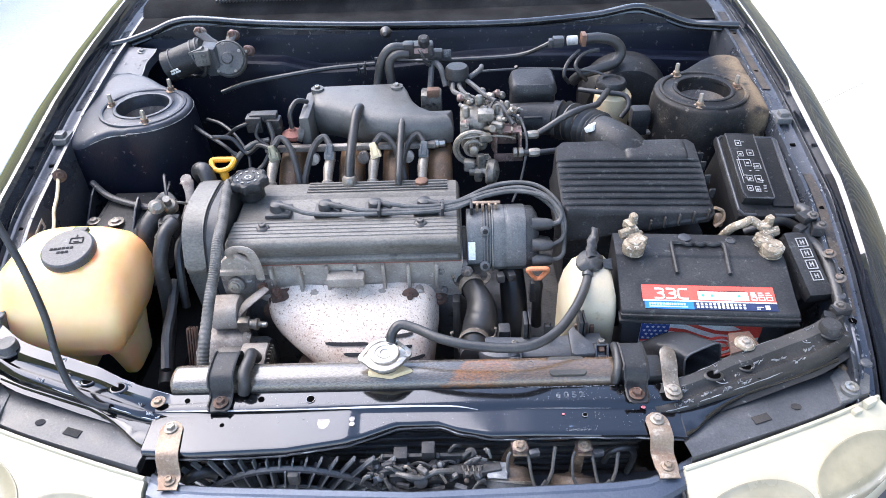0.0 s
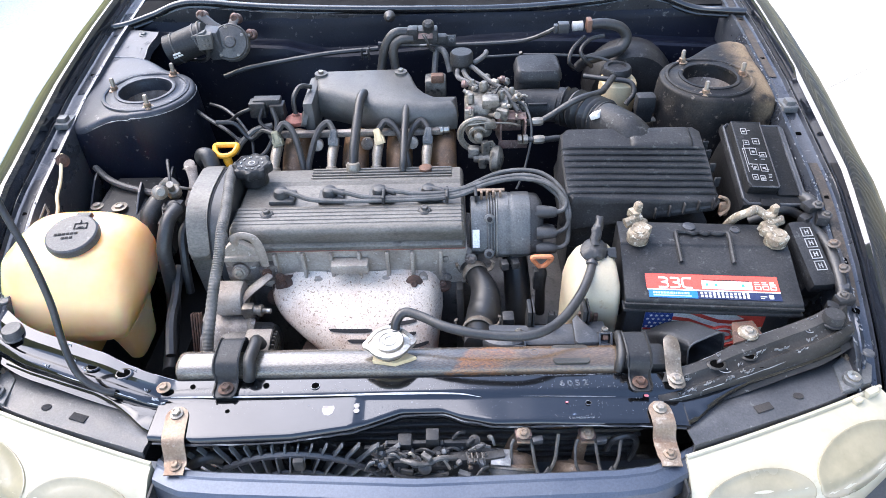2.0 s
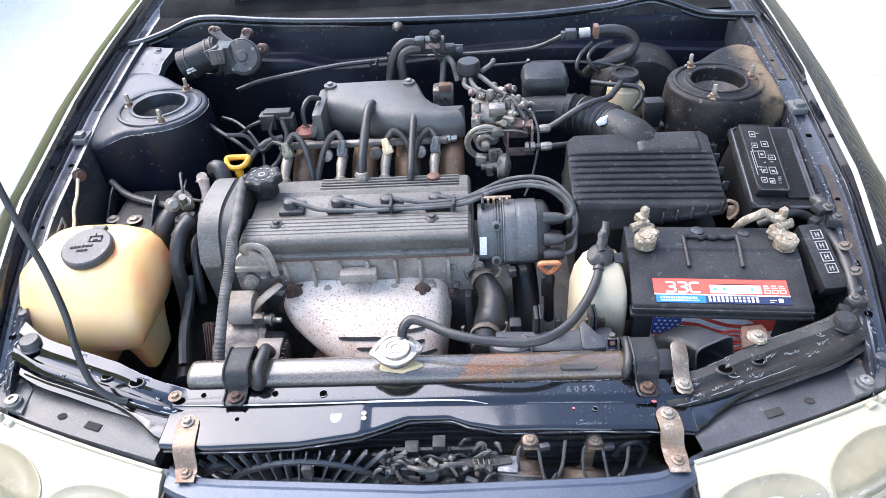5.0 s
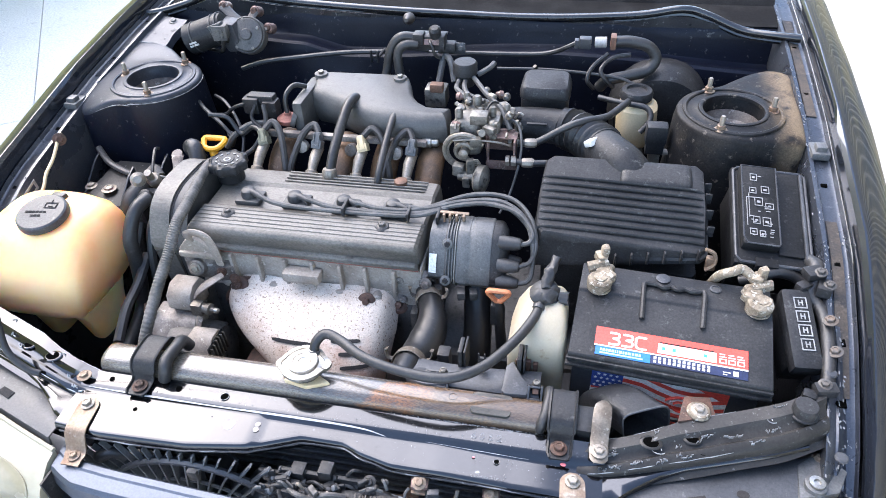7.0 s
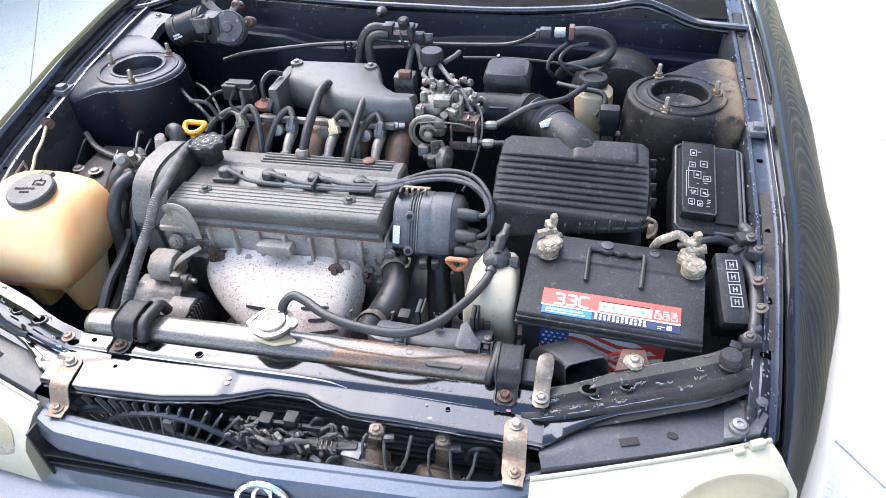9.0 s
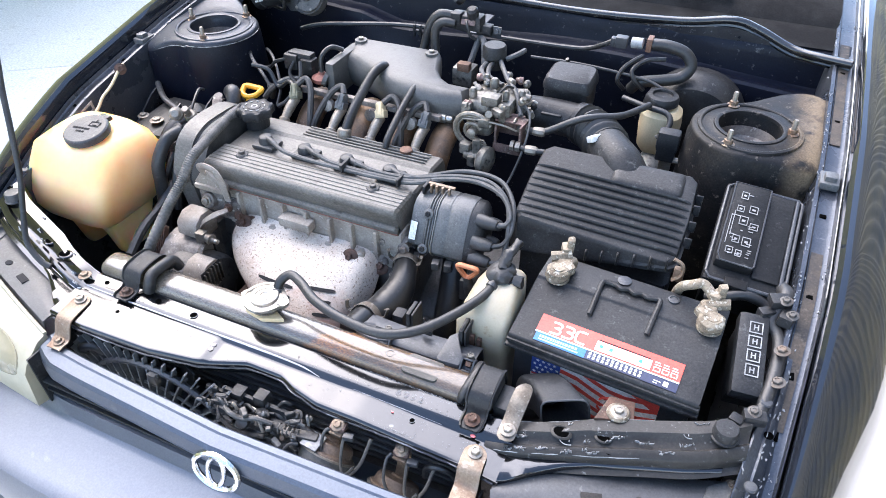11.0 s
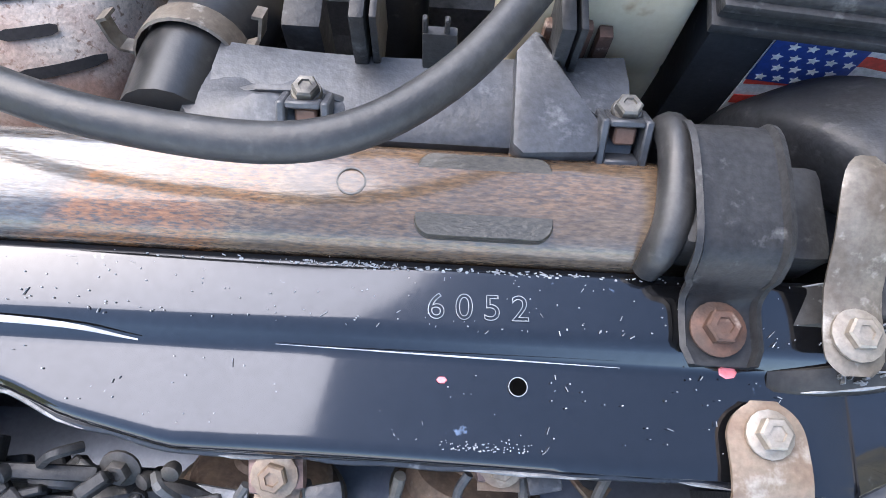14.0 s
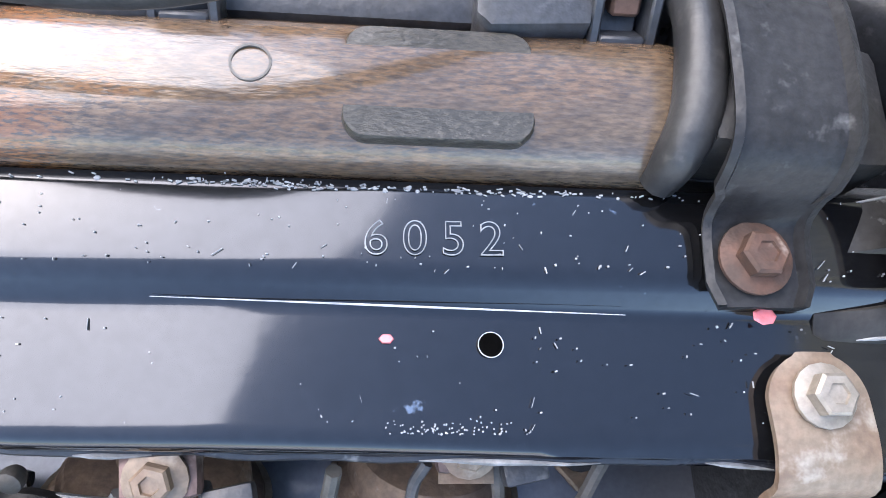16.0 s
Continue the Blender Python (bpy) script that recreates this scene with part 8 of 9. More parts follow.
# ---- air cleaner ----
air = thing("air_cleaner", (0.35, 0.4, 0.7), "black plastic air cleaner box with a ribbed lid", "air cleaner")
bm = B()
prism(bm, [(0.243, 0.352), (0.462, 0.335), (0.47, 0.345), (0.47, 0.458), (0.455, 0.475), (0.26, 0.475), (0.243, 0.46)], "z", 0.70, 0.84, 0.008)
part("lower_box", bm, black, air)
# lid: slopes up to the back, its rim drops towards the left
bm = B()
loops = []
for k, (ins, lift) in enumerate(((0.0, -1), (0.0, -0.6), (0.0, 0.0), (0.0015, 0.6), (0.004, 0.92), (0.0085, 1.0))):
    lp = []
    outline = [(0.231, 0.352), (0.24, 0.338), (0.35, 0.331), (0.46, 0.325), (0.471, 0.334), (0.474, 0.4), (0.472, 0.468), (0.462, 0.478), (0.35, 0.48), (0.245, 0.48), (0.234, 0.47), (0.23, 0.41)]
    cx, cy = 0.352, 0.403
    for x, y in outline:
        px, py = x + (cx - x) * ins * 5, y + (cy - y) * ins * 6.5
        rim = 0.838 + (x - 0.235) * 0.2 + max(0, y - 0.35) * 0.25
        top = 0.895 + (py - 0.34) * 0.33
        z = rim - 0.006 if lift == -1 else rim if lift == -0.6 else rim + (top - rim) * (0.35 + 0.65 * lift) if lift > 0 else rim + (top - rim) * 0.2
        if lift == -1 or lift == -0.6:
            px, py = px + (x - cx) * 0.03, py + (y - cy) * 0.04
        lp.append((px, py, z))
    loops.append(lp)
rings(bm, loops)
ab = part("lid", bm, black, air, "black ribbed lid", sharp=30)
for k in range(8):
    y = 0.3465 + k * 0.0125
    z = 0.8955 + (y - 0.34) * 0.33
    r = [(0.233 + 0.0006 * k, y + 0.002, z - 0.03), (0.2365, y + 0.002, z - 0.01), (0.243, y + 0.0015, z - 0.0005), (0.3, y, z + 0.001), (0.4, y - 0.004, z + 0.001), (0.46, y - 0.006, z - 0.0005), (0.4685, y - 0.0065, z - 0.012)]
    part("rib", tube(B(), r, 0.0034, 8, 4, flat=0.42), black, ab)
bm = B()
for k in range(6):
    x = 0.35 + k * 0.022
    box(bm, (x, 0.322, 0.846 + (x - 0.235) * 0.2), (0.003, 0.008, 0.02), 0.001, seg=1)
for y in (0.37, 0.4, 0.43, 0.45):
    box(bm, (0.478, y, 0.893 + (y - 0.35) * 0.25), (0.01, 0.003, 0.018), 0.001, seg=1)
pieces("rim_web", bm, black, ab)
bm = B()
tube(bm, [(0.472, 0.318, 0.872), (0.482, 0.318, 0.884), (0.48, 0.322, 0.897), (0.468, 0.324, 0.902)], 0.0055, 8, 4, flat=0.5)
box(bm, (0.478, 0.322, 0.88), (0.014, 0.01, 0.022), 0.003)
part("clip", bm, rust_zinc, air, "rusty lid clip")
bm = B()
tube(bm, [(0.385, 0.462, 0.896), (0.37, 0.474, 0.91), (0.352, 0.492, 0.922), (0.331, 0.516, 0.926), (0.316, 0.541, 0.924)], [0.024, 0.034, 0.035, 0.0335, 0.032], 24, 6)
part("outlet_elbow", bm, black, air)
bm = B()
box(bm, (0.402, 0.458, 0.918), (0.108, 0.052, 0.04), 0.014, Matrix.Rotation(radians(14), 4, "X"), seg=4)
part("lid_shoulder", bm, black, air)
bm = tube(B(), [(0.322, 0.532, 0.925), (0.31, 0.553, 0.922), (0.293, 0.58, 0.918), (0.274, 0.6, 0.915), (0.256, 0.61, 0.914)], 0.0335, 22, 8, ribs=7)
part("bellows", bm, rubber, air, "black corrugated rubber bellows")
bm = lathe(B(), [(0.032, -0.006), (0.0345, -0.005), (0.0345, 0.005), (0.032, 0.006)], (0.3195, 0.537, 0.9245), (-0.55, 0.8, -0.05), 26)
part("hose_clamp", bm, black, air)
part("clamp_screw", box(B(), (0.303, 0.513, 0.9465), (0.016, 0.02, 0.01), 0.002, rotz(-36) @ Matrix.Rotation(radians(-30), 4, "Y")), white, air, "pale clamp screw housing")
bm = B()
tube(bm, [(0.262, 0.608, 0.914), (0.235, 0.615, 0.913), (0.19, 0.617, 0.912), (0.13, 0.607, 0.912)], 0.0305, 22, 6)
lathe(bm, [(0.0345, -0.005), (0.0345, 0.005)], (0.256, 0.61, 0.914), (-0.95, 0.25, 0), 24)
box(bm, (0.21, 0.588, 0.93), (0.034, 0.006, 0.004), 0.001)
part("intake_pipe", bm, black, air)
bm = B()
loops = []
for z, s in ((0.915, 1.0), (0.948, 1.0), (0.951, 1.06), (0.957, 1.06), (0.968, 0.98), (0.971, 0.9)):
    loops.append([(0.217 + 0.042 * s * math.copysign(abs(math.cos(a)) ** 0.32, math.cos(a)), 0.676 + 0.034 * s * math.copysign(abs(math.sin(a)) ** 0.32, math.sin(a)), z + 0.1 * (0.036 * s * math.sin(a))) for a in (2 * math.pi * (k + 0.5) / 36 for k in range(36))])
rings(bm, loops)
part("resonator", bm, black, air, "black lidded resonator chamber")
rb = thing("relay", (0.425, 0.6, 0.85), "small black relay on a bracket by the strut tower", "relay")
bm = B()
box(bm, (0.408, 0.592, 0.925), (0.036, 0.026, 0.036), 0.007)
box(bm, (0.408, 0.592, 0.905), (0.03, 0.022, 0.03), 0.003)
part("body", bm, black, rb)
bm = B()
box(bm, (0.41, 0.595, 0.88), (0.02, 0.006, 0.06), 0.002)
box(bm, (0.425, 0.588, 0.893), (0.016, 0.012, 0.006), 0.002)
part("bracket", bm, zinc, rb)

# ---- fuse boxes ----
fb = thing("fuse_box", (0.562, 0.405, 0.8), "black engine bay fuse box with white printed diagram", "fuse box")
FM = Matrix.Translation((0.561, 0.402, 0.9105)) @ rotz(-1) @ Matrix.Rotation(radians(17.5), 4, "X") @ Matrix.Rotation(radians(4), 4, "Y")


def fbox(c, s, bev, m, name, parent, label="", M=None):
    bm = box(B(), (0, 0, 0), s, bev)
    bmesh.ops.transform(bm, matrix=(M or FM) @ Matrix.Translation(c), verts=bm.verts)
    return part(name, bm, m, parent, label)


fbox((0, 0, -0.05), (0.09, 0.15, 0.07), 0.004, fuse_m, "base", fb)
fc_ = fbox((0, 0, -0.008), (0.106, 0.172, 0.016), 0.006, fuse_m, "cover", fb)
fbox((-0.0195, 0.008, 0.006), (0.05, 0.142, 0.02), 0.005, fuse_m, "raised_panel", fc_)
fbox((0.023, 0.006, 0.0005), (0.034, 0.146, 0.008), 0.002, fuse_m, "side_rail", fc_)
fbox((0.043, 0.004, 0.0005), (0.005, 0.15, 0.012), 0.002, grey_plastic, "side_ridge", fc_)
fbox((-0.01, -0.082, -0.004), (0.03, 0.014, 0.016), 0.002, fuse_m, "catch", fc_)
rimp = [FM @ Vector((x, y, 0.0002)) for x, y in ((-0.05, -0.075), (-0.044, -0.083), (0.044, -0.083), (0.05, -0.077), (0.05, 0.078), (0.044, 0.083), (-0.044, 0.083), (-0.05, 0.077), (-0.05, -0.075))]
part("cover_rim", tube(B(), rimp, 0.0026, 8, 1), grey_plastic, fc_)
pan = [FM @ Vector((x * 0.79 - 0.0195, y * 1.06 + 0.008, 0.0155)) for x, y in ((-0.03, -0.056), (-0.024, -0.065), (0.028, -0.065), (0.0305, -0.062), (0.0305, 0.064), (-0.03, 0.064), (-0.03, -0.056))]
part("panel_edge", tube(B(), pan, 0.0012, 6, 1), grey_plastic, fc_)
o = FM @ Vector((-0.042, -0.05, 0.0162))
cells = []
rnd2 = random.Random(9)
for u, v, w, h in ((0.008, 0.002, 0.012, 0.01), (0.024, 0.0, 0.01, 0.01), (0.03, 0.018, 0.014, 0.014), (0.014, 0.02, 0.012, 0.012), (0.018, 0.05, 0.014, 0.014), (0.036, 0.046, 0.014, 0.01), (0.01, 0.07, 0.012, 0.01), (0.03, 0.072, 0.014, 0.012), (0.012, 0.092, 0.012, 0.012)):
    cells += frame_cells(u, v, u + w, v + h, 0.0011)
    cells.append((u + w * 0.3, v + h * 0.35, u + w * 0.7, v + h * 0.6))
for k in range(18):
    u, v = rnd2.uniform(0.004, 0.046), rnd2.uniform(0.0, 0.108)
    cells.append((u, v, u + rnd2.uniform(0.003, 0.009), v + 0.0011))
cells += [(0.004, 0.016, 0.0052, 0.062), (0.008, 0.03, 0.0092, 0.07), (0.004, 0.062, 0.009, 0.0632)]
cells = [(a * 0.8, b * 1.06, c * 0.8, d * 1.06) for a, b, c, d in cells if c < 0.055]
part("printed_diagram", bars(B(), o, FM.to_3x3() @ Vector((1, 0, 0)), FM.to_3x3() @ Vector((0, 1, 0)), cells), print_m, fc_, "white printed diagram bars")
rl = thing("relay_box", (0.587, 0.215, 0.78), "small black relay box with four white squares", "relay box")
RM = Matrix.Translation((0.5835, 0.2335, 0.8545)) @ rotz(4.5) @ Matrix.Rotation(radians(19), 4, "X")
fbox((0, 0, -0.03), (0.034, 0.09, 0.05), 0.003, black, "base", rl, M=RM)
rc = fbox((0, 0, 0), (0.037, 0.112, 0.024), 0.006, black, "cover", rl, M=RM)
cells = []
for k in range(4):
    v = 0.026 + k * 0.0195
    cells += frame_cells(0.014, v, 0.03, v + 0.016, 0.0014) + [(0.019, v + 0.004, 0.0205, v + 0.012), (0.0235, v + 0.004, 0.025, v + 0.012), (0.0205, v + 0.0075, 0.0235, v + 0.009)]
part("printed_squares", bars(B(), RM @ Vector((-0.0195, -0.058, 0.0122)), RM.to_3x3() @ Vector((1, 0, 0)), RM.to_3x3() @ Vector((0, 1, 0)), cells), print_m, rc, "white printed squares")
bm = B()
for p in ((0.617, 0.24, 0.872), (0.618, 0.2, 0.858), (0.612, 0.31, 0.88)):
    hexbolt(bm, p, (-0.3, 0, 1), r=0.006)
pieces("mount_bolt", bm, strap_m, rl)

wl = thing("wiring_loom", (0.6, 0.3, 0.86), "black taped wiring loom between the fuse boxes", "wiring")
part("loom", tube(B(), [(0.605, 0.345, 0.885), (0.612, 0.325, 0.888), (0.606, 0.3, 0.882), (0.6, 0.285, 0.87), (0.612, 0.27, 0.865), (0.616, 0.23, 0.856), (0.606, 0.16, 0.84), (0.596, 0.15, 0.82)], [0.009, 0.011, 0.009, 0.01, 0.008, 0.009, 0.008, 0.008], 10, 5), rubber, wl)
part("loom", tube(B(), [(0.52, 0.315, 0.86), (0.54, 0.312, 0.872), (0.565, 0.318, 0.878), (0.59, 0.318, 0.872), (0.61, 0.305, 0.862)], 0.0075, 10, 5), rubber, wl)
bm = B()
for p, s, r in (((0.604, 0.305, 0.894), (0.026, 0.02, 0.012), 20), ((0.616, 0.288, 0.884), (0.018, 0.024, 0.016), -15), ((0.592, 0.29, 0.878), (0.02, 0.014, 0.02), 35), ((0.6, 0.148, 0.845), (0.026, 0.016, 0.014), 10), ((0.582, 0.14, 0.838), (0.016, 0.014, 0.016), -20)):
    box(bm, p, s, 0.003, rotz(r))
pieces("connector", bm, black, wl)
bm = B()
for p in ((0.61, 0.3, 0.9), (0.62, 0.285, 0.892), (0.598, 0.15, 0.852)):
    hexbolt(bm, p, (-0.2, -0.2, 1), r=0.005)
pieces("screw", bm, strap_m, wl)

# ---- washer bottle ----
wt = thing("washer_bottle", (-0.53, 0.25, 0.68), "amber translucent washer fluid bottle with a grey cap", "washer bottle")
bm = B()
loops = []
for z, x0, x1, y0, y1, sq in ((0.748, -0.575, -0.475, 0.195, 0.32, 0.55), (0.753, -0.6, -0.464, 0.18, 0.328, 0.45), (0.764, -0.62, -0.456, 0.17, 0.335, 0.36), (0.785, -0.631, -0.448, 0.164, 0.34, 0.31), (0.81, -0.635, -0.441, 0.167, 0.343, 0.3), (0.835, -0.636, -0.439, 0.178, 0.345, 0.3), (0.858, -0.635, -0.443, 0.193, 0.345, 0.33), (0.878, -0.633, -0.452, 0.205, 0.342, 0.4), (0.891, -0.615, -0.47, 0.222, 0.335, 0.6), (0.896, -0.6, -0.49, 0.235, 0.325, 0.7)):
    cx, cy, hx, hy = (x0 + x1) / 2, (y0 + y1) / 2, (x1 - x0) / 2, (y1 - y0) / 2
    lp = []
    for k in range(48):
        a = 2 * math.pi * (k + 0.5) / 48
        x, y = cx + hx * math.copysign(abs(math.cos(a)) ** sq, math.cos(a)), cy + hy * math.copysign(abs(math.sin(a)) ** sq, math.sin(a))
        if x > -0.47 and y < 0.19 and z < 0.8:
            x, y = x + 0.004, y - 0.004
        lp.append((x, y, z))
    loops.append(lp)
rings(bm, loops)
part("bottle", bm, amber, wt, "amber plastic bottle", sharp=60)
for x0, x1, t0, t1 in ((-0.5, -0.46, -0.487, -0.462), (-0.585, -0.535, -0.57, -0.54)):
    foot = []
    for z, g in ((0.69, 0.0), (0.694, 0.1), (0.735, 0.6), (0.757, 1.0)):
        a0, a1, b0, b1 = t0 + (x0 - t0) * g, t1 + (x1 - t1) * g, 0.2 - 0.015 * g, 0.27 + 0.03 * g
        foot.append([((a0 + a1) / 2 + (a1 - a0) / 2 * math.copysign(abs(math.cos(a)) ** 0.5, math.cos(a)), (b0 + b1) / 2 + (b1 - b0) / 2 * math.copysign(abs(math.sin(a)) ** 0.5, math.sin(a)), z) for a in (2 * math.pi * (k + 0.5) / 28 for k in range(28))])
    part("foot", rings(B(), foot), amber, wt)
WM = Matrix.Translation((-0.523, 0.256, 0.897)) @ Matrix.Rotation(radians(10), 4, "X")
bm = lathe(B(), [(0.034, -0.012), (0.034, 0.0), (0.0385, 0.001), (0.0395, 0.006), (0.0385, 0.0125), (0.036, 0.0145), (0.02, 0.0145), (0.008, 0.015)], (0, 0, 0), seg=40)
bmesh.ops.transform(bm, matrix=WM, verts=bm.verts)
wc = part("cap", bm, grey_plastic, wt, "grey washer cap with a printed symbol")
bm = B()
prism(bm, [(-0.01, 0.034), (0.012, 0.034), (0.016, 0.046), (-0.006, 0.047)], "z", 0.002, 0.011, 0.002)
bmesh.ops.transform(bm, matrix=WM, verts=bm.verts)
part("cap_tab", bm, grey_plastic, wc)
cells = [(-0.024 + k * 0.006, -0.004, -0.0195 + k * 0.006, 0.0) for k in range(6)] + [(-0.012 + k * 0.006, -0.012, -0.0075 + k * 0.006, -0.008) for k in range(3)] + frame_cells(0.002, 0.006, 0.022, 0.018, 0.0014) + [(0.008, 0.009, 0.016, 0.0105), (0.01, 0.018, 0.0114, 0.024)]
bm = bars(B(), (0, 0, 0.0146), (1, 0.1, 0), (-0.1, 1, 0), cells, 0.0006)
bmesh.ops.transform(bm, matrix=WM, verts=bm.verts)
part("cap_print", bm, void_black, wc)
bm = tube(B(), [(-0.585, 0.318, 0.885), (-0.588, 0.34, 0.895), (-0.594, 0.36, 0.905), (-0.598, 0.39, 0.915), (-0.604, 0.42, 0.93), (-0.61, 0.44, 0.935)], 0.0028, 8, 6)
part("washer_tube", bm, amber_old, wt, "thin yellowed washer tube")
bm = hexbolt(B(), (-0.603, 0.425, 0.932), (0.6, -0.5, 0.4), r=0.007)
part("bolt", bm, rust, wt)

# ---- brake parts ----
bb = thing("brake_booster", (0.42, 0.76, 0.8), "round black brake booster on the firewall", "brake booster")
bm = lathe(B(), [(0.04, -0.05), (0.082, -0.04), (0.092, -0.02), (0.095, 0.0), (0.092, 0.03), (0.08, 0.05)], (0.425, 0.8, 0.862), (0, 1, 0.05), 36)
part("shell", bm, black, bb)
mc = thing("brake_fluid_reservoir", (0.375, 0.69, 0.84), "yellowed brake fluid reservoir with a black cap", "fluid reservoir")
bm = B()
loops = []
for z, rx, ry in ((0.85, 0.026, 0.03), (0.86, 0.033, 0.036), (0.9, 0.036, 0.038), (0.922, 0.034, 0.036), (0.93, 0.026, 0.027)):
    loops.append([(0.38 + rx * math.copysign(abs(math.cos(a)) ** 0.75, math.cos(a)), 0.695 + ry * math.copysign(abs(math.sin(a)) ** 0.75, math.sin(a)), z) for a in (2 * math.pi * k / 28 for k in range(28))])
rings(bm, loops)
part("bottle", bm, amber_old, mc)
bm = lathe(B(), [(0.026, 0), (0.029, 0.003), (0.029, 0.012), (0.026, 0.017), (0.018, 0.018), (0.017, 0.014), (0.006, 0.0135)], (0.375, 0.7, 0.932), seg=28)
part("cap", bm, black, mc)
bm = B()
lathe(bm, [(0.02, -0.05), (0.022, 0.04), (0.016, 0.05)], (0.38, 0.67, 0.83), (0, -1, 0), 20)
part("master_cylinder", bm, cast, mc)
bm = tube(B(), [(0.31, 0.69, 0.935), (0.35, 0.67, 0.937), (0.392, 0.66, 0.935), (0.4, 0.645, 0.92), (0.385, 0.635, 0.9)], 0.005, 10, 6)
part("sensor_wire", bm, rubber, mc)

# ---- wiper motor ----
wm = thing("wiper_motor", (-0.44, 0.77, 0.94), "black wiper motor bolted to the firewall", "wiper motor")
bm = lathe(B(), [(0.02, -0.052), (0.031, -0.048), (0.03, -0.04), (0.03, 0.03), (0.027, 0.036)], (-0.465, 0.76, 0.995), (0.9, 0.1, 0.3), 28)
mo = part("motor_can", bm, black, wm)
part("label_marks", bars(B(), (-0.493, 0.7225, 0.978), (0.9, 0.1, 0.3), (-0.2, -0.3, 0.9), [(0.0, 0.0, 0.008, 0.004), (0.01, 0.0, 0.02, 0.004), (0.002, 0.006, 0.018, 0.01)], 0.002), white, mo)
for h in (-0.03, 0.018, 0.03):
    part("can_band", lathe(B(), [(0.0305, h - 0.002), (0.0318, h - 0.0015), (0.0318, h + 0.0015), (0.0305, h + 0.002)], (-0.465, 0.76, 0.995), (0.9, 0.1, 0.3), 28, caps=False), boot_m, mo)
part("can_strap", box(B(), (-0.44, 0.741, 1.018), (0.03, 0.016, 0.006), 0.002, Matrix.Rotation(radians(-18), 4, "Y")), housing_m, mo)
bm = B()
lathe(bm, [(0.036, -0.015), (0.037, 0.006), (0.035, 0.009), (0.033, 0.008), (0.031, 0.012), (0.012, 0.015), (0.01, 0.018), (0.004, 0.018)], (-0.392, 0.775, 0.985), (0.15, -0.85, 0.5), 30)
gh = part("gear_housing", bm, gear_m, wm, "dull cast gear housing")
bm = B()
prism(bm, [(-0.45, 0.985), (-0.445, 1.02), (-0.41, 1.015), (-0.4, 0.96), (-0.43, 0.957)], "y", 0.752, 0.79, 0.005)
part("neck", bm, grey_plastic, wm)
for k in range(5):
    a = 0.5 + k * 1.2
    part("screw", hexbolt(B(), (-0.392 + 0.031 * math.cos(a), 0.762 + 0.012 * math.sin(a), 0.991 + 0.027 * math.sin(a)), (0.15, -0.85, 0.5), r=0.0035, h=0.003, flange=0), zinc, gh)
for q in ((-0.356, 0.795, 0.994), (-0.385, 0.81, 1.022), (-0.452, 0.81, 1.03)):
    bm = tube(B(), [(-0.4, 0.785, 0.995), Vector((-0.4, 0.785, 0.995)).lerp(Vector(q), 0.6), q], [0.018, 0.011, 0.012], 10, 3, flat=0.4)
    part("mount_arm", bm, gear_m, wm)
bm = B()
box(bm, (-0.427, 0.738, 1.007), (0.024, 0.022, 0.026), 0.003, rotz(12))
box(bm, (-0.427, 0.727, 1.007), (0.027, 0.004, 0.029), 0.001, rotz(12))
for k in range(3):
    for m_ in range(2):
        box(bm, (-0.434 + k * 0.007, 0.7245, 1.001 + m_ * 0.011), (0.004, 0.003, 0.006), 0.0008, rotz(12), seg=1)
pieces("connector", bm, loom, wm, "pale plastic connector")
part("wire", tube(B(), [(-0.425, 0.73, 0.995), (-0.43, 0.735, 0.975), (-0.45, 0.755, 0.958), (-0.49, 0.78, 0.95)], 0.004, 8, 5), rubber, wm)
for p in ((-0.356, 0.795, 0.994), (-0.385, 0.81, 1.022), (-0.452, 0.81, 1.03)):
    bm = lathe(B(), [(0.0105, -0.02), (0.0105, 0.0), (0.008, 0.003)], p, (0, -0.9, 0.4), 16)
    part("mount", bm, mauve_m, wm)
    part("bolt", hexbolt(B(), p, (0, -0.9, 0.4), r=0.007, h=0.007, flange=1.4), rust, wm)

# ---- valves, pipes and wiring on the firewall ----
vs = thing("vacuum_solenoid", (0.0, 0.76, 0.97), "black vacuum solenoid with hoses on the firewall", "solenoid")
bm = B()
box(bm, (0.0, 0.725, 1.012), (0.055, 0.03, 0.028), 0.005)
box(bm, (-0.02, 0.715, 1.02), (0.02, 0.025, 0.022), 0.004)
box(bm, (0.03, 0.73, 1.0), (0.03, 0.02, 0.018), 0.004)
lathe(bm, [(0.011, 0), (0.011, 0.02), (0.007, 0.024)], (0.01, 0.72, 1.02), (0, -0.4, 1), 14)
part("body", bm, black, vs)
bm = box(B(), (0.0, 0.785, 0.985), (0.018, 0.1, 0.003), 0.001)
box(bm, (0.05, 0.732, 0.996), (0.024, 0.003, 0.022), 0.001)
hexbolt(bm, (0.054, 0.73, 0.998), (0, -1, 0.2), r=0.005)
part("bracket", bm, grey_plastic, vs)
part("lead", tube(B(), [(0.0, 0.71, 1.018), (0.006, 0.7, 1.012), (0.012, 0.702, 0.994), (0.02, 0.71, 0.985)], 0.0028, 8, 5), rubber, vs)
part("tag", box(B(), (0.004, 0.708, 1.016), (0.028, 0.002, 0.01), 0.0005, Matrix.Rotation(radians(-20), 4, "X"), seg=1), mauve_m, vs, "faded tag")
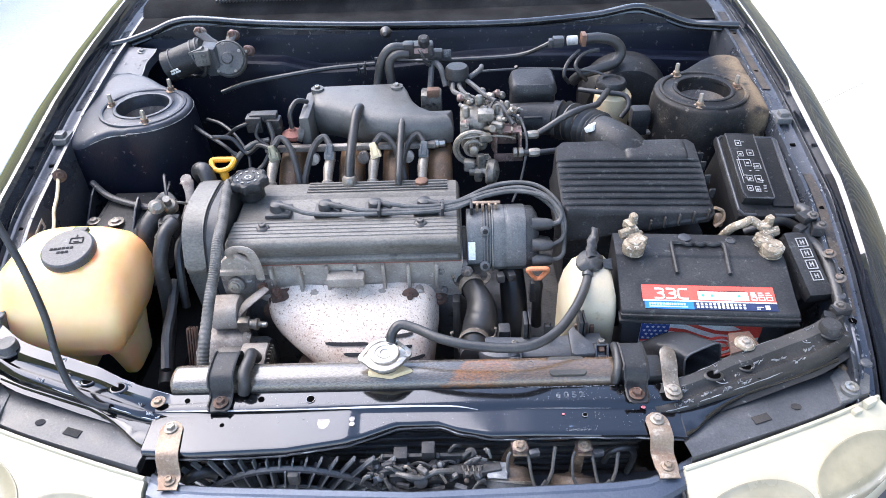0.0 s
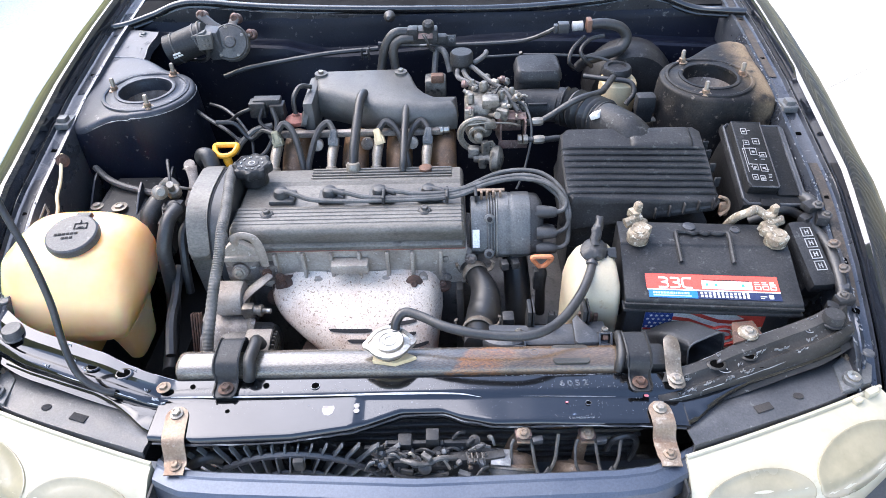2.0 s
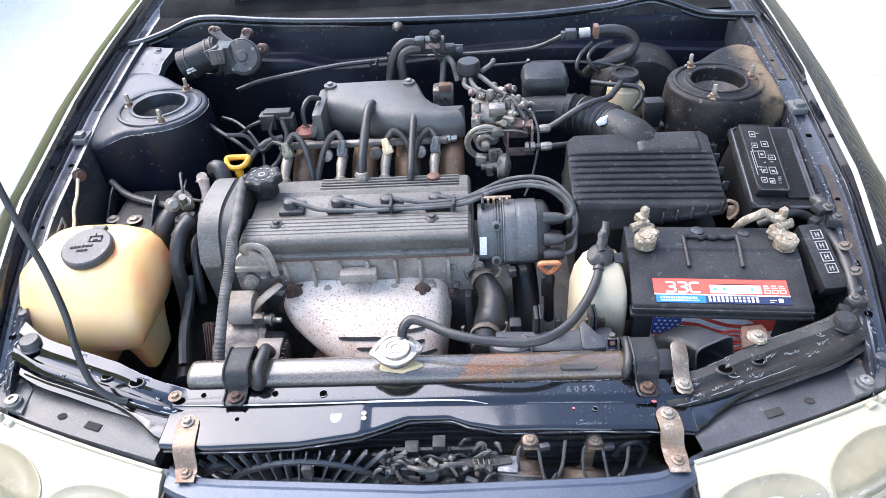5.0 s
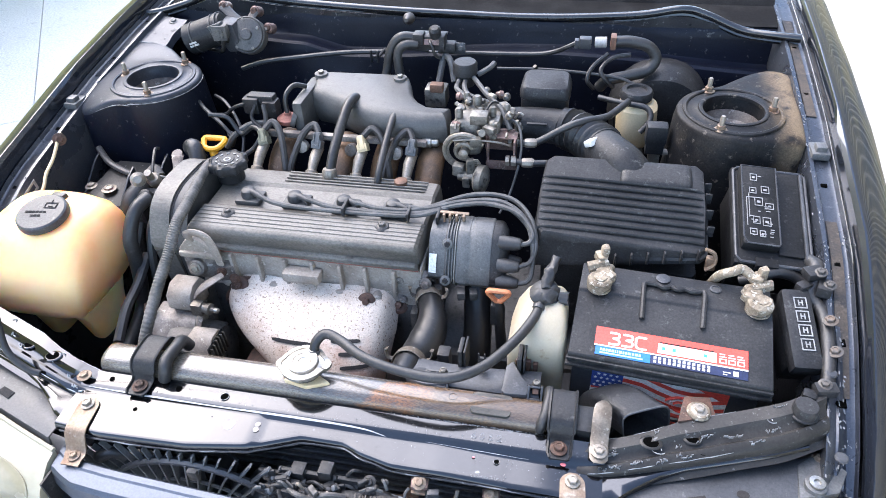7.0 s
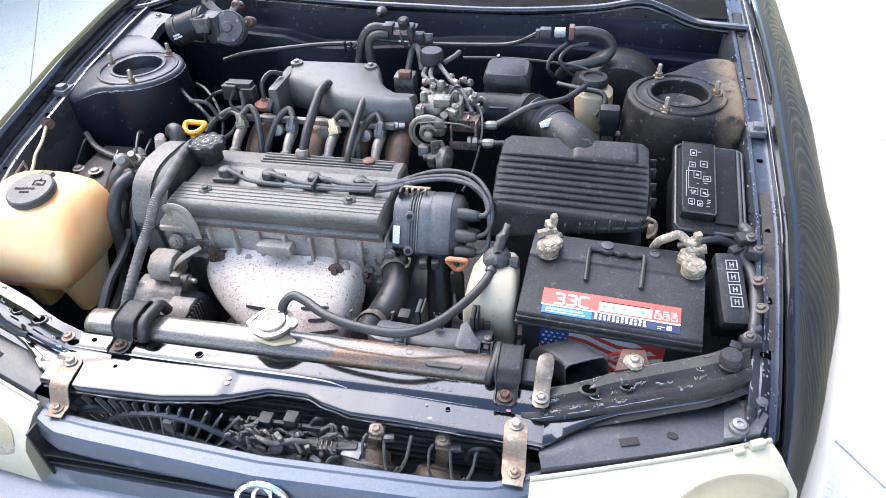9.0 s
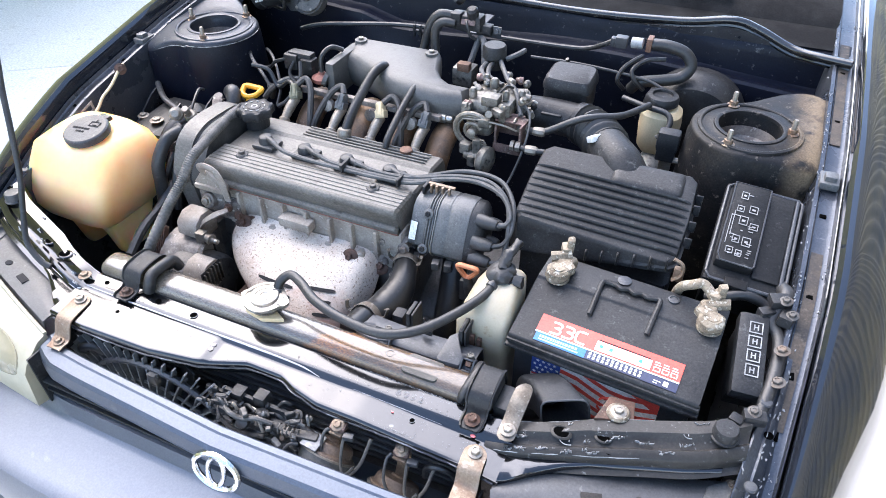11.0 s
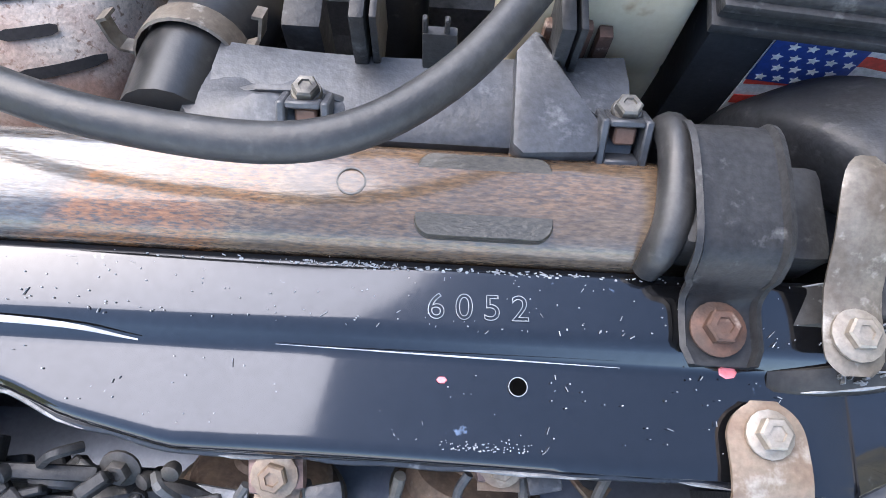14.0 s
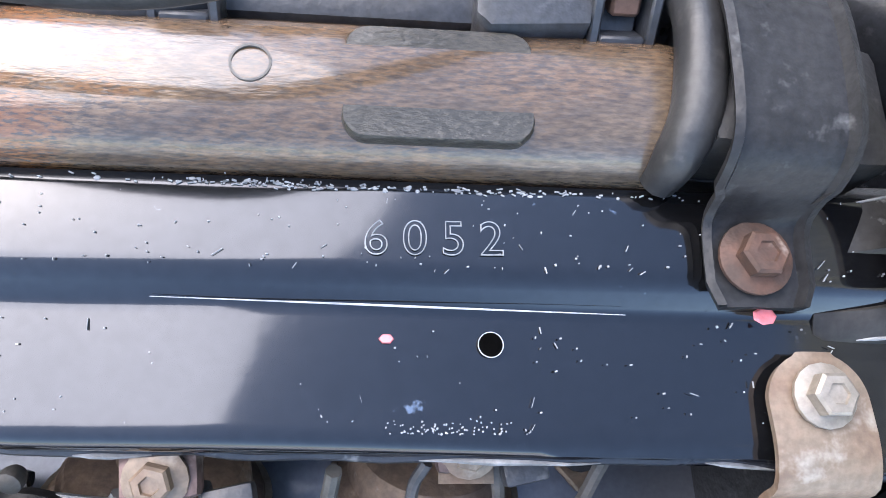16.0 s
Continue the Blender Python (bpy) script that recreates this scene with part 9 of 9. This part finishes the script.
for L in (((-0.03, 0.715, 1.022), (-0.055, 0.71, 1.022), (-0.073, 0.705, 1.0), (-0.083, 0.7, 0.96), (-0.085, 0.68, 0.93)), ((-0.02, 0.705, 1.012), (-0.045, 0.7, 1.012), (-0.058, 0.697, 0.995), (-0.055, 0.69, 0.955), (-0.05, 0.67, 0.94))):
    part("hose", tube(B(), L, 0.0085, 10, 6), rubber, vs)
bm = B()
lathe(bm, [(0.011, 0), (0.012, 0.01), (0.007, 0.018), (0.004, 0.03)], (-0.075, 0.86, 1.0), (0, -1, 0.2), 16)
part("grommet", bm, gear_m, vs)
bm = B()
for x, w in ((-0.125, 0.004), (-0.112, 0.004)):
    box(bm, (x, 0.742, 0.968), (w, 0.006, 0.024), 0.001)
box(bm, (-0.1185, 0.742, 0.968), (0.016, 0.005, 0.004), 0.001)
tube(bm, [(-0.118, 0.744, 0.962), (-0.12, 0.77, 0.955), (-0.12, 0.82, 0.95)], 0.003, 8, 4)
pieces("clip", bm, black, vs)
for L, r in ((((0.335, 0.742, 0.93), (0.318, 0.735, 0.948), (0.31, 0.745, 0.964), (0.33, 0.765, 0.977), (0.36, 0.775, 0.98)), 0.004),
             (((0.3, 0.742, 0.925), (0.287, 0.735, 0.945), (0.295, 0.75, 0.965), (0.32, 0.77, 0.982)), 0.004),
             (((-0.1, 0.815, 0.948), (-0.2, 0.805, 0.945), (-0.29, 0.79, 0.938), (-0.37, 0.775, 0.93), (-0.42, 0.77, 0.915)), 0.005),
             (((0.19, 0.74, 0.965), (0.2, 0.75, 0.94), (0.215, 0.745, 0.915), (0.22, 0.73, 0.88)), 0.0035)):
    part("hose", tube(B(), L, r, 8, 6), rubber, vs)
pc = thing("pipe_connector", (0.3, 0.8, 0.96), "white connector and black hose along the firewall", "hose")
bm = B()
lathe(bm, [(0.006, -0.011), (0.0095, -0.01), (0.0095, 0.01), (0.006, 0.011)], (0.305, 0.778, 1.0), (1, 0, 0.05), 18)
part("sleeve", bm, print_m, pc, "greyed white sleeve")
bm = B()
box(bm, (0.277, 0.778, 0.998), (0.022, 0.018, 0.02), 0.003)
box(bm, (0.262, 0.778, 0.996), (0.008, 0.014, 0.016), 0.002)
part("fitting", bm, grey_plastic, pc)
part("coupling", box(B(), (0.327, 0.778, 1.002), (0.01, 0.024, 0.024), 0.002), copper, pc)
part("hose", tube(B(), [(0.33, 0.778, 1.002), (0.36, 0.778, 1.003), (0.39, 0.778, 0.995), (0.405, 0.775, 0.975), (0.392, 0.765, 0.955), (0.36, 0.755, 0.948), (0.325, 0.75, 0.94), (0.31, 0.76, 0.92)], 0.0105, 12, 6), rubber, pc)
part("pipe", tube(B(), [(0.262, 0.78, 0.996), (0.245, 0.785, 0.985), (0.22, 0.8, 0.968), (0.18, 0.81, 0.957), (0.08, 0.815, 0.952), (0.0, 0.82, 0.95), (-0.1, 0.822, 0.956)], 0.0045, 8, 6), rubber, pc)
ca = thing("throttle_cable", (0.25, 0.6, 0.9), "pair of black throttle cables over the intake", "cable")
part("cable", tube(B(), [(0.185, 0.537, 0.921), (0.215, 0.543, 0.922), (0.27, 0.553, 0.953), (0.32, 0.58, 0.955), (0.335, 0.61, 0.948), (0.36, 0.66, 0.945)], 0.006, 10, 6), rubber, ca)
part("cable", tube(B(), [(0.185, 0.505, 0.905), (0.21, 0.502, 0.906), (0.25, 0.508, 0.905), (0.29, 0.52, 0.893), (0.32, 0.55, 0.88)], 0.0055, 10, 6), rubber, ca)
for p in ((0.205, 0.54, 0.921), (0.205, 0.5025, 0.906)):
    bm = lathe(B(), [(0.007, -0.01), (0.008, -0.006), (0.008, 0.006), (0.006, 0.01)], p, (1, 0.1, 0), 8)
    part("cable_end", bm, zinc, ca)
part("line", tube(B(), [(0.12, 0.74, 0.957), (0.22, 0.745, 0.957), (0.33, 0.74, 0.952), (0.37, 0.73, 0.945)], 0.003, 8, 5), rubber, ca)
hz = thing("heater_hose", (-0.42, 0.3, 0.7), "bundle of black hoses and wires beside the engine", "hose")
part("hose", tube(B(), [(-0.44, 0.42, 0.86), (-0.452, 0.4, 0.862), (-0.465, 0.375, 0.845), (-0.468, 0.36, 0.81), (-0.46, 0.34, 0.76)], [0.012, 0.0165, 0.0165, 0.016, 0.015], 14, 6), rubber, hz)
part("hose", tube(B(), [(-0.395, 0.34, 0.89), (-0.402, 0.31, 0.885), (-0.41, 0.285, 0.85), (-0.413, 0.28, 0.81), (-0.42, 0.275, 0.75), (-0.43, 0.26, 0.7), (-0.41, 0.17, 0.69)], 0.0115, 12, 6), rubber, hz)
bm = B()
lathe(bm, [(0.009, -0.01), (0.012, -0.006), (0.012, 0.006), (0.009, 0.01)], (-0.418, 0.395, 0.885), (0.2, -0.5, 0.85), 16)
lathe(bm, [(0.006, 0), (0.006, 0.02)], (-0.418, 0.39, 0.893), (0.2, -0.5, 0.85), 12)
part("valve", bm, zinc, hz, "small bright steel service valve")
bm = B()
box(bm, (-0.41, 0.36, 0.87), (0.03, 0.03, 0.03), 0.006)
box(bm, (-0.42, 0.34, 0.855), (0.025, 0.02, 0.025), 0.005)
lathe(bm, [(0.01, 0), (0.01, 0.02), (0.006, 0.022)], (-0.4, 0.35, 0.88), (0, -0.6, 0.8), 14)
part("valve_block", bm, black, hz)
part("pipe", tube(B(), [(-0.452, 0.43, 0.872), (-0.438, 0.43, 0.882), (-0.425, 0.42, 0.875)], 0.009, 10, 5), loom, hz)
part("wire", tube(B(), [(-0.448, 0.47, 0.9), (-0.44, 0.45, 0.91), (-0.43, 0.42, 0.9), (-0.425, 0.4, 0.885)], 0.0028, 6, 5), rubber, hz)
for L, r, m in ((((-0.43, 0.6, 0.93), (-0.4, 0.57, 0.928), (-0.36, 0.545, 0.915), (-0.335, 0.53, 0.9)), 0.0035, rubber),
                (((-0.41, 0.63, 0.925), (-0.375, 0.6, 0.93), (-0.34, 0.565, 0.922), (-0.315, 0.535, 0.9), (-0.31, 0.51, 0.875)), 0.003, rubber),
                (((-0.345, 0.52, 0.88), (-0.33, 0.53, 0.9), (-0.305, 0.545, 0.915), (-0.275, 0.55, 0.92)), 0.0055, loom),
                (((-0.36, 0.56, 0.86), (-0.345, 0.55, 0.885), (-0.34, 0.535, 0.9)), 0.006, clip_m),
                (((-0.44, 0.39, 0.86), (-0.43, 0.36, 0.852), (-0.425, 0.33, 0.83), (-0.43, 0.3, 0.79)), 0.006, rubber),
                (((-0.385, 0.35, 0.86), (-0.39, 0.32, 0.852), (-0.388, 0.295, 0.82), (-0.39, 0.28, 0.76)), 0.007, rubber),
                (((-0.395, 0.42, 0.87), (-0.405, 0.405, 0.885), (-0.425, 0.4, 0.89), (-0.44, 0.41, 0.88)), 0.0025, zinc),
                (((-0.405, 0.3, 0.8), (-0.4, 0.25, 0.78), (-0.395, 0.2, 0.77), (-0.385, 0.15, 0.75)), 0.008, rubber)):
    part("wire", tube(B(), L, r, 8, 6), m, hz)
part("service_port", lathe(B(), [(0.008, -0.012), (0.0125, -0.01), (0.0125, 0.002), (0.009, 0.004), (0.009, 0.01), (0.0065, 0.012)], (-0.43, 0.372, 0.9), (0.5, -0.7, 0.5), 18), zinc, hz, "bright steel service port")
mt = thing("engine_mount", (-0.52, 0.45, 0.75), "dusty black engine mount bolted to the apron", "engine mount")
bm = B()
loops = [[(x0, 0.37, z), (x1, 0.37, z), (x1 - 0.01, 0.5, z + 0.015), (x0 + 0.01, 0.5, z + 0.015)] for x0, x1, z in ((-0.6, -0.44, 0.76), (-0.59, -0.45, 0.82), (-0.575, -0.47, 0.835))]
rings(bm, loops)
bmesh.ops.bevel(bm, geom=list(bm.edges), offset=0.006, segments=2, affect="EDGES")
part("mount_body", bm, arm_paint, mt)
for x, y in ((-0.595, 0.44), (-0.5, 0.4), (-0.46, 0.45)):
    part("gusset", prism(B(), [(y - 0.03, 0.82), (y + 0.05, 0.822), (y + 0.05, 0.87), (y + 0.03, 0.862)], "x", x, x + 0.004, 0.001), paint_bay, mt)
part("stay", tube(B(), [(-0.6, 0.5, 0.87), (-0.56, 0.47, 0.858), (-0.5, 0.45, 0.85), (-0.46, 0.43, 0.858)], 0.006, 8, 4), gear_m, mt)
bm = B()
hexbolt(bm, (-0.575, 0.42, 0.84), r=0.007)
hexbolt(bm, (-0.53, 0.41, 0.845), r=0.0085)
pieces("bolt", bm, zinc, mt)
